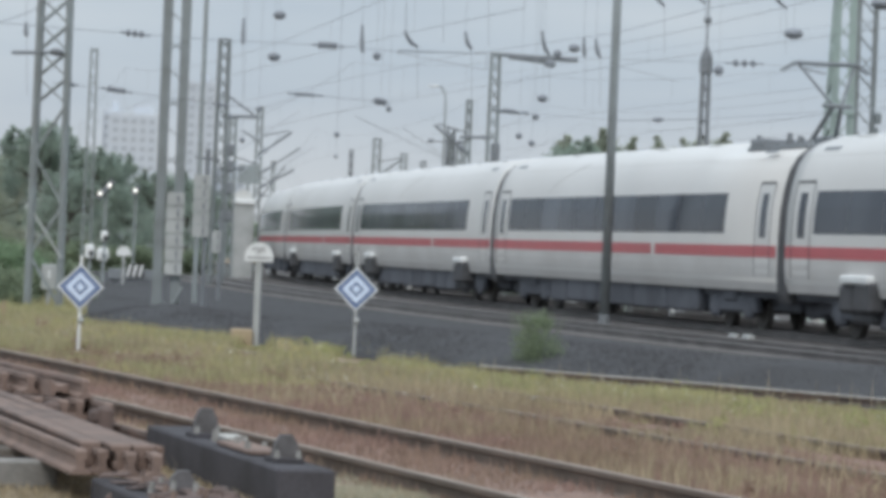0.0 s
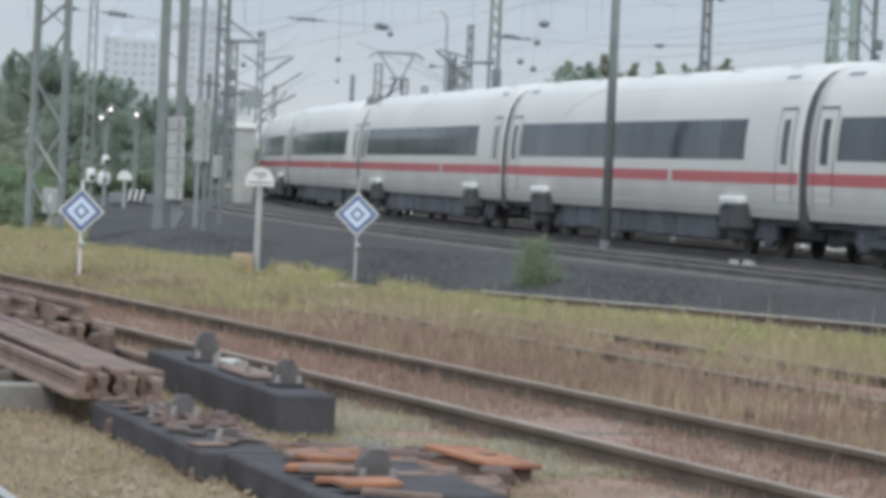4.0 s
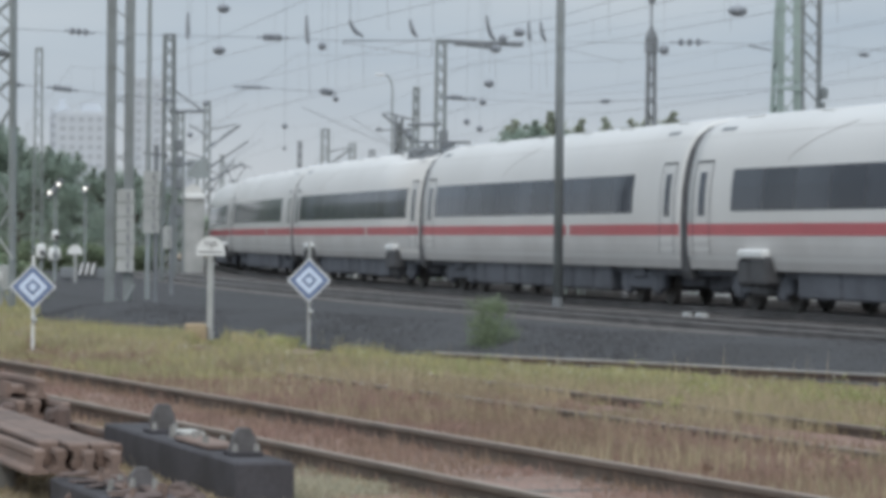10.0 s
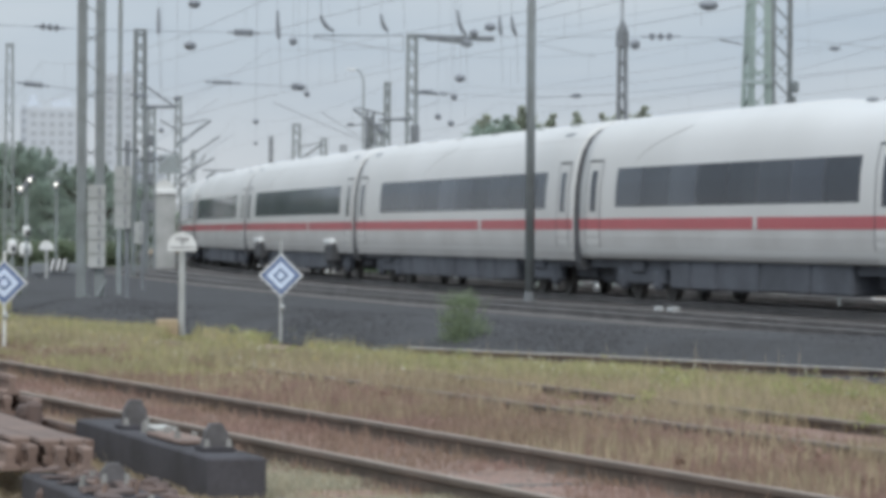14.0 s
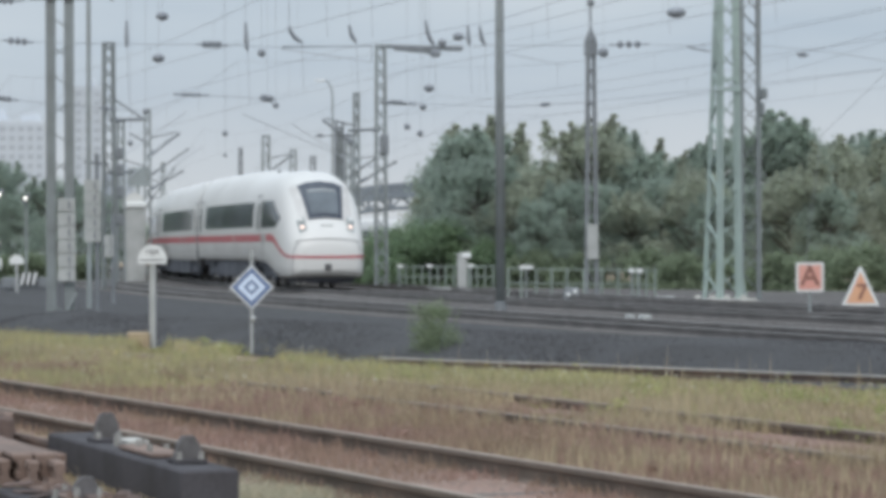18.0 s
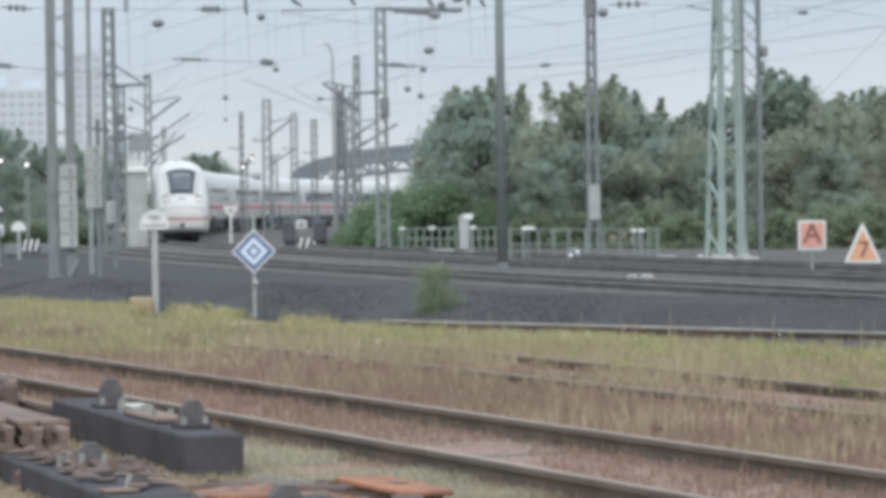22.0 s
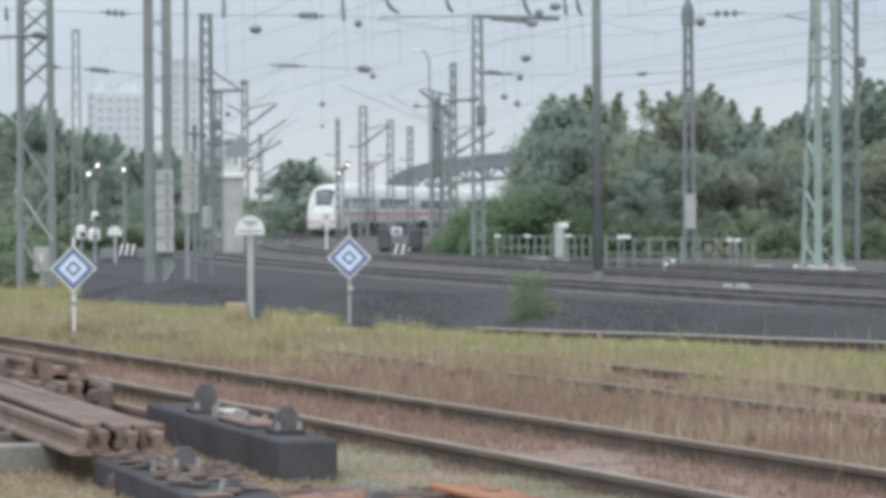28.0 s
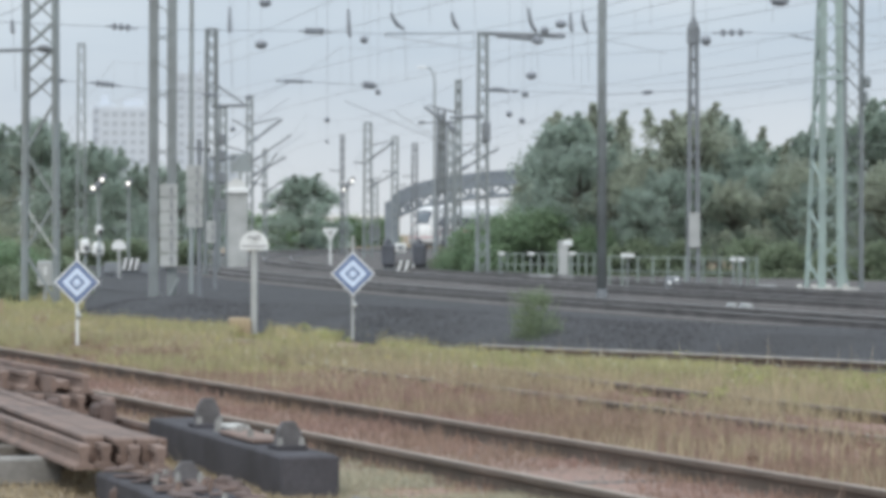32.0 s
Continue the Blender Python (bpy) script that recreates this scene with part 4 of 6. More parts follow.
    ball(bm, (2.85, 0, 9.23), 0.20, 1.1, 0.8)
    ball(bm, (2.25, 0, 8.99), 0.16, 1, 1)
    part("insulator", bm, M_INSUL, o)
    arm(m, 6.83, 1.0, 6.77, 0.05, False)
    arm(m, 5.85, -1.2, 5.81, 0.05, False)
    bm = B()
    box(bm, (0.12, -0.1, 5.29), (0.3, 0.3, 0.8), 0.08)
    part("tension_wheel", bm, M_STEEL_DARK, m)
    # plain round pole before the train
    th = thing("round_pole", 3.80, 86, 0, 0, "plain dark grey round steel pole beside the track", "pole")
    bm = B()
    rod(bm, (0, 0, 0), (0, 0, 11.0), 0.115, 0.095, 16)
    part("shaft", bm, M_STEEL_MID, th, smooth=True)
    bm = B()
    rod(bm, (0, 0, 0), (0, 0, 0.28), 0.14, 0.13, 16)
    part("foot", bm, M_STEEL_DARK, th)
    # pointed mast with a pale plate
    Y = 115
    m = channel_mast(gx(1228, Y), Y, gz(75, Y), 0.34, 0.13, 0.5, M_STEEL_DARK, 5, "dark pointed lattice mast with a pale plate", 0.55)
    bm = B()
    rod(bm, (0, 0.03, gz(75, Y)), (0, 0.03, gz(48, Y)), 0.22, 0.20, 4)
    rod(bm, (0, 0.03, gz(48, Y)), (0, 0.03, gz(25, Y)), 0.20, 0.03, 4)
    rod(bm, (0, 0.03, gz(30, Y)), (0, 0.03, gz(-75, Y)), 0.03)
    ball(bm, (0, 0.03, gz(-19, Y)), 0.13)
    part("spire", bm, M_STEEL_DARK, m, "pointed top with rod and ball insulator")
    bm = B()
    box(bm, (0.02, -0.14, gz(405, Y)), (0.36, 0.03, 1.12), 0.01)
    part("plate", bm, M_GREY, m, "pale grey plate")
    # pale green tower on a concrete base, and its darker neighbour
    Y = 97
    th = thing("lattice_tower", gx(1467, Y), Y, 0, 0, "tall pale green lattice tower on a concrete base", "mast", "overhead line masts")

    def leg_at(k, z):
        x0, x1, yy = ((-0.18, -0.14, -0.1), (0.34, 0.22, -0.05), (0.46, 0.30, 0.75), (-0.52, 0.02, 0.65))[k]
        f = z / 13.0
        return Vector((x0 + (x1 - x0) * f, yy, z))
    for k, w in enumerate((0.20, 0.20, 0.17, 0.12)):
        bm = B()
        bar(bm, leg_at(k, -0.05), leg_at(k, 13.0), w, 0.03)
        bar(bm, leg_at(k, -0.05), leg_at(k, 13.0), 0.03, w)
        part("leg", bm, M_STEEL_GREEN, th)
    for a, b in ((0, 1), (1, 2), (2, 3), (3, 0)):
        for n in range(18):
            z = 0.25 + 0.68 * n
            p, q = (a, b) if n % 2 else (b, a)
            bm = B()
            bar(bm, leg_at(p, z), leg_at(q, z + 0.62), 0.07, 0.025)
            part("brace", bm, M_STEEL_GREEN, th)
    bm = B()
    box(bm, (0.06, -0.14, gz(136, Y)), (0.66, 0.04, 0.10))
    box(bm, (0.06, -0.14, gz(118, Y)), (0.5, 0.03, 0.07))
    part("tie_plate", bm, M_STEEL_GREEN, th)
    for sx in (-0.62, 0.58):
        bm = B()
        bar(bm, (sx, 0.1, 0.05), (sx * 0.7, 0.1, 1.0), 0.09, 0.04)
        part("gusset_leg", bm, M_STEEL_GREEN, th)
    base = thing("foundation_slab", gx(1460, Y), Y - 0.2, 0.0, 6, "low pale concrete base of a lattice tower", "base")
    for dx, w in ((-0.48, 1.3), (0.55, 0.5)):
        bm = B()
        box(bm, (dx, -0.2, 0.06), (w, 1.0, 0.22), 0.03)
        part("plinth", bm, M_CONCRETE, base)
    for dx in (-0.8, -0.4, 0.0, 0.45):
        bm = B()
        ball(bm, (dx, -0.5, 0.2), 0.09, 1, 0.8)
        part("stone", bm, M_CONCRETE, base)
    m = channel_mast(11.60, 102, 12.0, 0.50, 0.13, 0.52, M_STEEL_MID, 6, "grey lattice mast behind the green tower", 0.96)
    bm = B()
    box(bm, (0.37, -0.1, 5.9), (0.20, 0.3, 0.32), 0.05)
    box(bm, (0.33, -0.1, 5.45), (0.14, 0.2, 0.4), 0.04)
    part("switch_box", bm, M_STEEL_MID, m)


# ---- signs ----
def diamond(x, y, zc, half, post_top, base_z=0.0, paint=M_GREY):
    th = thing("diamond_sign", x, y, base_z, 0, "blue and white concentric diamond sign on a thin pale post", "sign", "diamond signs")
    bm = B()
    rod(bm, (0, 0.03, -0.1), (0, 0.03, post_top), 0.022, n=10)
    part("post", bm, paint, th)
    bm = B()
    ball(bm, (0.02, 0.0, zc - half - 0.14), 0.045)
    part("clamp", bm, M_GREY, th)
    ring = None
    for i, (k, m) in enumerate(((1.0, M_WHITE), (0.90, M_BLUE), (0.64, M_PALEBLUE), (0.36, M_BLUE), (0.20, M_PALEBLUE))):
        bm = B()
        r = half * k
        plate(bm, [(0, zc - r), (r, zc), (0, zc + r), (-r, zc)], -0.012 - 0.004 * i, 0.0)
        q = part("panel" if i == 0 else "diamond", bm, m, th if i == 0 else ring, "" if i == 0 else ("blue field" if m is M_BLUE else "white field"))
        ring = ring or q


def glyph(text, size, parent, x, z, y, material, name="letter", shear=0.0):
    c = bpy.data.curves.new(name, "FONT")
    c.body, c.size, c.align_x, c.align_y, c.extrude, c.offset = text, size, "CENTER", "CENTER", 0.003, 0.014 * size
    c.materials.append(material)
    ob = new(name, c)
    ob.parent = parent
    ob.matrix_basis = pose(x, y, z, 90, 0, 0)
    return ob


def half_moon(x, y, z0, w, label, name="halt_sign", text=True, sc=1.0):
    th = thing(name, x, y, 0, 0, label, "sign")
    bm = B()
    rod(bm, (0, 0.03, -0.1), (0, 0.03, z0 + 0.1), 0.05 * sc, n=12)
    part("post", bm, M_GREY, th, "grey steel post")
    pts = [(-w / 2, z0), (w / 2, z0)] + [(w / 2 * math.cos(a), z0 + 0.07 * sc + w * 0.51 * math.sin(a)) for a in np.linspace(0, math.pi, 15)]
    bm = B()
    plate(bm, pts, -0.03, -0.005)
    p = part("panel", bm, M_WHITE, th)
    if text:
        glyph("Halt", w * 0.27, p, 0, z0 + w * 0.43, -0.034, M_FADED)
        bm = B()
        box(bm, (0, -0.034, z0 + w * 0.27), (w * 0.16, 0.004, w * 0.03))
        box(bm, (0, -0.034, z0 + w * 0.13), (w * 0.84, 0.004, w * 0.055))
        part("small_print", bm, M_FADED, p, "two lines of small print")
    return th


def build_signs():
    diamond(-5.09, 50.3, 0.91, 0.325, 1.35, paint=M_WHITE)
    diamond(-1.31, 52.9, 1.01, 0.325, 1.56)
    half_moon(-2.94, 56.4, 1.34, 0.445, "white half-round halt sign with faded grey lettering on a grey post")
    b = thing("concrete_block", -3.16, 56.3, 0, 8, "sandy yellow concrete block in the grass", "block")
    bm = B()
    box(bm, (0, 0, 0.13), (0.33, 0.3, 0.30), 0.02)
    part("body", bm, M_BLOCK, b)
    # letter board and triangular speed board behind the main line
    Y = 80
    th = thing("letter_board", gx(1616, Y), Y, 0, 0, "square red sign board with a black letter A and white border", "sign")
    bm = B()
    rod(bm, (0, 0.04, -0.05), (0, 0.04, gz(470, Y)), 0.032, n=10)
    part("post", bm, M_STEEL, th)
    bm = B()
    box(bm, (0, 0, gz(469, Y)), (0.62, 0.03, 0.66), 0.03)
    p = part("panel", bm, M_WHITE, th)
    bm = B()
    box(bm, (0, -0.014, gz(469, Y)), (0.51, 0.014, 0.55), 0.02)
    q = part("field", bm, M_RED, p, "red field")
    glyph("A", 0.62, p, 0, gz(468, Y), -0.026, M_HAZED_LETTER)
    Y = 84
    th = thing("speed_board", gx(1706, Y), Y, 0, 4, "triangular orange speed board with a black 7 and white border", "sign")
    z0, z1, w = gz(520, Y), gz(451, Y), 0.89
    bm = B()
    for s in (-0.22, 0.22):
        rod(bm, (s, 0.04, -0.05), (s, 0.04, z0 + 0.3), 0.03)
        part("post", bm, M_GREY, th)
        bm = B()
    bm.free()
    bm = B()
    plate(bm, [(-w / 2, z0), (w / 2, z0), (0.03, z1), (-0.03, z1)], -0.02, 0.0)
    p = part("panel", bm, M_WHITE, th)
    bm = B()
    plate(bm, [(-w / 2 + 0.10, z0 + 0.06), (w / 2 - 0.10, z0 + 0.06), (0, z1 - 0.12)], -0.026, -0.018)
    part("field", bm, M_ORANGE, p, "orange field")
    glyph("7", 0.52, p, 0.03, z0 + 0.30, -0.032, M_HAZED_LETTER)
    # inverted triangle far off
    Y = 170
    th = thing("triangle_sign", gx(586, Y), Y, 0, 0, "white inverted triangle sign on a post", "sign")
    bm = B()
    rod(bm, (0, 0.03, 0), (0, 0.03, gz(415, Y)), 0.06)
    part("post", bm, M_WHITE, th)
    bm = B()
    plate(bm, [(-0.38, gz(403, Y)), (0.38, gz(403, Y)), (0, gz(427, Y))], -0.03, 0)
    p = part("panel", bm, M_WHITE, th)
    bm = B()
    plate(bm, [(-0.18, gz(407, Y)), (0.18, gz(407, Y)), (0, gz(419, Y))], -0.036, -0.028)
    part("field", bm, M_GREY, p, "grey field")


def striped_board(x, y, zc, w, h, label):
    th = thing("buffer_stop", x, y, 0, 4, label, "buffer stop", "buffer stops")
    bm = B()
    for s in (-0.7, 0.7):
        bar(bm, (s, 0, 0), (s, 0, zc), 0.16, 0.16)
        bar(bm, (s, 1.6, 0.1), (s, 0.1, zc - 0.1), 0.14, 0.14)
    box(bm, (0, -0.05, zc - 0.15), (1.9, 0.25, 0.4), 0.04)
    part("frame", bm, M_STEEL_DARK, th)
    bm = B()
    box(bm, (0, -0.22, zc), (w, 0.04, h), 0.01)
    p = part("board", bm, M_BLACK, th)
    for i in range(3):
        x0 = -w / 2 + w * i / 3
        bm = B()
        plate(bm, [(x0 + 0.02, zc - h / 2), (x0 + w / 6, zc - h / 2), (min(w / 2, x0 + w / 3), zc + h / 2), (min(w / 2, x0 + w / 3) - w / 6, zc + h / 2)], -0.25, -0.235)
        part("white_bar", bm, M_WHITE, p, "white diagonal bar")
    return th


def light_signal(x, y, h, lamps, label):
    th = thing("light_signal", x, y, 0, 0, label, "signal", "light signals")
    bm = B()
    rod(bm, (0, 0, 0), (0, 0, h), 0.06)
    part("post", bm, M_STEEL, th)
    bm = B()
    zs = [z for _, z in lamps]
    xs = [a for a, _ in lamps]
    bar(bm, (min(xs) - 0.1, 0, min(zs) - 0.2), (max(xs) + 0.1, 0, max(zs) + 0.2), 0.55, 0.2)
    hd = part("head", bm, M_STEEL_DARK, th, "dark signal head")
    for a, z in lamps:
        bm = B()
        ball(bm, (a, -0.28, z), 0.066)
        part("lamp", bm, M_LAMP, hd, "lit white lamp")
    return th


def build_trackside():
    b = striped_board(-1.50, 150, 0.24, 0.85, 0.45, "dark buffer stop with a black and white striped board")
    bm = B()
    box(bm, (-0.25, -0.3, 1.01), (0.46, 0.04, 0.36), 0.02)
    f = part("frame_sign", bm, M_WHITE, b, "small white framed sign")
    bm = B()
    box(bm, (-0.25, -0.33, 1.01), (0.26, 0.02, 0.17))
    part("field", bm, M_STEEL_DARK, f)
    for s in (-0.75, 0.55):
        bm = B()
        box(bm, (s, -0.1, 0.70), (0.55, 0.5, 0.95), 0.10)
        rod(bm, (s - 0.1, -0.1, 1.1), (s + 0.05, -0.1, 1.35), 0.16, 0.10, 8)
        part("buffer", bm, M_UNDER, b)
    striped_board(-11.05, 128, 0.50, 0.62, 0.42, "dark buffer stop with a striped board beside trees")
    light_signal(-5.26, 200, 4.17, ((-0.2, 4.04), (0.26, 4.51)), "dark tilted signal with two lit white lamps on a post")
    light_signal(-14.28, 150, 3.64, ((-0.22, 3.46), (0.16, 3.81)), "post signal with two lit white lamps before trees")
    light_signal(-13.91, 160, 3.73, ((0, 3.78),), "post signal with one lit lamp before trees")
    half_moon(-11.20, 125, 1.03, 0.5, "white half-round sign on a short post, far off", "far_halt_sign", False)
    # low white shunting signals
    for cx, cy, w, h, Y in ((152, 436, 17, 26, 126), (175, 440, 22, 24, 128), (177, 408, 13, 18, 126)):
        th = thing("shunting_signal", gx(cx, Y), Y, 0, 0, "white shunting signal on a post before trees", "signal", "shunting signals")
        z = gz(cy, Y)
        W, H = w / MARKS * Y, h / MARKS * Y
        bm = B()
        rod(bm, (0, 0, 0), (0, 0, z), 0.05)
        part("post", bm, M_STEEL, th)
        bm = B()
        box(bm, (0, -0.1, z), (W, 0.15, H), W * 0.2)
        hd = part("head", bm, M_WHITE, th)
        bm = B()
        rod(bm, (0.06, -0.17, z - 0.06), (0.06, -0.2, z - 0.06), 0.09, n=12)
        part("lens", bm, M_BLACK, hd)
    th = thing("relay_cabinet", -8.59, 78, 0, 5, "grey trackside cabinet with a pale sticker", "cabinet")
    bm = B()
    box(bm, (0, 0, 0.72), (0.32, 0.3, 0.55), 0.02)
    rod(bm, (0, 0, 0), (0, 0, 0.6), 0.05)
    body = part("body", bm, M_GREY, th)
    bm = B()
    box(bm, (0.01, -0.16, 0.78), (0.06, 0.01, 0.18))
    part("sticker", bm, M_WHITE, body)
    # pale green cabinet with white lamp
    Y = 128
    th = thing("relay_cabinet", gx(998, Y), Y, 0, 4, "tall pale grey trackside cabinet", "cabinet")
    bm = B()
    box(bm, (0, 0, 0.70), (0.34, 0.3, 1.3), 0.03)
    body = part("body", bm, M_GREY, th)
    bm = B()
    box(bm, (0.14, -0.1, gz(429, Y)), (0.34, 0.16, 0.22), 0.04)
    part("sign_plate", bm, M_WHITE, body, "white plate on top")
    # rail fence of pale green posts
    Y = 106
    fence = thing("fence", 0, Y, 0.02, 0, "pale green steel railing with thin posts", "fence")
    xs = [1080, 1103, 1130, 1157, 1184, 1214, 1246, 1275, 1300, 1309, 1325, 1341]
    for i, c in enumerate(xs):
        X = gx(c, Y)
        bm = B()
        box(bm, (X, 0, 0.46), (0.06, 0.05, 0.95))
        part("post", bm, M_FENCE, fence)
    for z in (0.92, 0.50):
        bm = B()
        bar(bm, (gx(1080, Y), 0.05, z), (gx(1341, Y), 0.05, z - 0.08), 0.04, 0.04)
        part("rail_bar", bm, M_FENCE, fence)
    fence = thing("fence", 0, 133, 0.02, 0, "dim green railing before the bushes", "fence")
    for c in range(885, 1062, 14):
        X = gx(c, 133)
        bm = B()
        box(bm, (X, 0, 0.42), (0.06, 0.06, 0.86))
        part("post", bm, M_FENCE, fence)
    for z in (0.84, 0.45):
        bm = B()
        bar(bm, (2.10, 0.05, z), (5.79, 0.05, z), 0.05, 0.05)
        part("rail_bar", bm, M_FENCE, fence)
    for i, (cx, cy, w, Y) in enumerate(((889, 447, 11, 130), (941, 447, 12, 130), (1014, 447, 12, 130), (1112, 450, 24, 104), (1299, 457, 11, 104), (1313, 457, 11, 104))):
        th = thing("marker_plate", gx(cx, Y), Y, 0, 0, "small white marker plate on a thin post", "marker", "white markers")
        z = gz(cy, Y)
        bm = B()
        rod(bm, (0, 0, 0), (0, 0, z), 0.025)
        part("post", bm, M_STEEL, th)
        bm = B()
        box(bm, (0, -0.04, z), (w / MARKS * Y, 0.06, 0.11), 0.015)
        part("plate", bm, M_WHITE, th)
    # dwarf signal with three pale lenses
    Y = 101
    th = thing("dwarf_signal", gx(1192, Y), Y, 0.05, 0, "dark dwarf signal with small white lenses by the track", "signal")
    bm = B()
    box(bm, (0, 0, 0.16), (0.42, 0.25, 0.45), 0.04)
    hd = part("head", bm, M_STEEL_DARK, th)
    for dx, dz in ((-0.10, 0.16), (0.10, 0.24), (0.10, 0.06)):
        bm = B()
        ball(bm, (dx, -0.13, dz + 0.02), 0.065)
        part("lens", bm, M_WHITE, hd)
    # cable covers and stones
    for cx, cy, w, Y in ((1322, 546, 15, 74), (1296, 545, 9, 74.5), (955, 491, 50, 124), (1618, 548, 30, 72), (1358, 508, 30, 101), (1000, 496, 30, 118)):
        th = thing("cable_cover", gx(cx, Y), Y, 0.05, 10, "pale concrete cable cover lying on the ballast", "cover", "cable covers")
        bm = B()
        W = w / MARKS * Y
        box(bm, (0, 0, 0.06), (W, 0.5, 0.13), 0.03)
        part("slab", bm, M_GREY, th)
    # low barrier beside the siding on the far side of the grass
    th = thing("low_barrier", -7.93, 62, 0, 0, "low pale yellow barrier bar on two posts", "barrier")
    bm = B()
    for s in (-0.36, 0.36):
        rod(bm, (s, 0, 0), (s, 0, 0.46), 0.025)
    part("post", bm, M_BLOCK, th)
    bm = B()
    rod(bm, (-0.36, 0, 0.37), (0.36, 0, 0.35), 0.025)
    part("rail_bar", bm, M_BLOCK, th)


build_masts()
build_signs()
build_trackside()



# ---- overhead wires ----
def wire_curve(name, runs, radius, material, label, kind="", category="overhead wire", group="overhead wires"):
    """Thin three-sided wires along the runs of points."""
    verts, faces = [], []
    for pts in runs:
        pts = [Vector(p) for p in pts]
        first = len(verts)
        for i, p in enumerate(pts):
            d = (pts[min(i + 1, len(pts) - 1)] - pts[max(i - 1, 0)]).normalized()
            u = d.orthogonal().normalized()
            w = d.cross(u)
            for k in range(3):
                verts.append(p + radius * (u * math.cos(k * 2.0944) + w * math.sin(k * 2.0944)))
        for i in range(len(pts) - 1):
            for k in range(3):
                a, b = first + 3 * i + k, first + 3 * i + (k + 1) % 3
                faces.append((a, b, b + 3, a + 3))
    me = bpy.data.meshes.new(name)
    me.from_pydata(verts, [], faces)
    me.materials.append(material)
    return tagged(new(name, me), label, category, group, kind)


def sagging(a, b, sag, n=9):
    a, b = Vector(a), Vector(b)
    return [a.lerp(b, i / n) - Vector((0, 0, sag * 4 * (i / n) * (1 - i / n))) for i in range(n + 1)]


def overhead(off, s0, s1, z, thick):
    """Contact wire, carrying wire and droppers over one track."""
    contact, carry, drops = [], [], []
    for s in np.arange(s0, s1 + 1, 4.0):
        p, _ = line(s, off)
        k = ((s - s0) % 56) / 56
        zc = z + 1.35 - 0.9 * 4 * k * (1 - k)
        contact.append(Vector((p.x, p.y, z)))
        carry.append(Vector((p.x, p.y, zc)))
        if int(s - s0) % 8 == 0:
            drops.append([Vector((p.x, p.y, z)), Vector((p.x, p.y, zc))])
    th = tagged(new("catenary"), "overhead contact line with carrying wire and droppers", "overhead wire", "overhead wires")
    for nm, runs, r in (("contact_wire", [contact], thick), ("carrying_wire", [carry], thick), ("dropper", drops, thick * 0.6)):
        ob = wire_curve(nm, runs, r, M_WIRE, "")
        ob.parent = th
        if nm == "dropper":
            ob["kind"] = "stuff"
        for key in ("category", "group"):
            if key in ob:
                del ob[key]


def span(pts, r=0.012, sag=0.0, label="thin cross-span wire between the masts"):
    """A wire through (bearing, height, distance) points."""
    ps = [Vector(p) for p in pts]
    out = []
    for a, b in zip(ps, ps[1:]):
        out += sagging(a, b, sag, 4)
    wire_curve("span_wire", [out], r, M_WIRE, label)


def string_insulator(a, b, n, r):
    """A row of insulator discs between two points."""
    a, b = Vector(a), Vector(b)
    th = tagged(new("string_insulator"), "dark ribbed insulator in a span wire", "insulator", "insulators")
    th.matrix_basis = Matrix.Translation((a + b) / 2)
    h = (b - a) / 2
    bm = B()
    rod(bm, -h, h, 0.022)
    part("rod", bm, M_INSUL, th)
    d = h.normalized()
    for i in range(n):
        bm = B()
        c = -h * 0.45 + h * 0.9 * (i / max(1, n - 1))
        rod(bm, c - d * 0.02, c + d * 0.02, r * 0.6, r * 0.42, 10)
        part("disc", bm, M_INSUL, th)


# the cross-span hangs in one upright plane between the left lattice mast and the green tower
def span_y(c):
    k = 22.0 / 18.7
    return (75 + k * 8.35) / (1 - k * (c - 784) / MARKS)


def at_span(c, h):
    d = span_y(c)
    return Vector((gx(c, d), d, gz(h, d)))


TOP_A, TOP_B = at_span(73, -330), at_span(1466, -330)


def top_z(p):
    u = (p.x - TOP_A.x) / (TOP_B.x - TOP_A.x)
    return TOP_A.z + (TOP_B.z - TOP_A.z) * u - 0.5 * 4 * u * (1 - u)


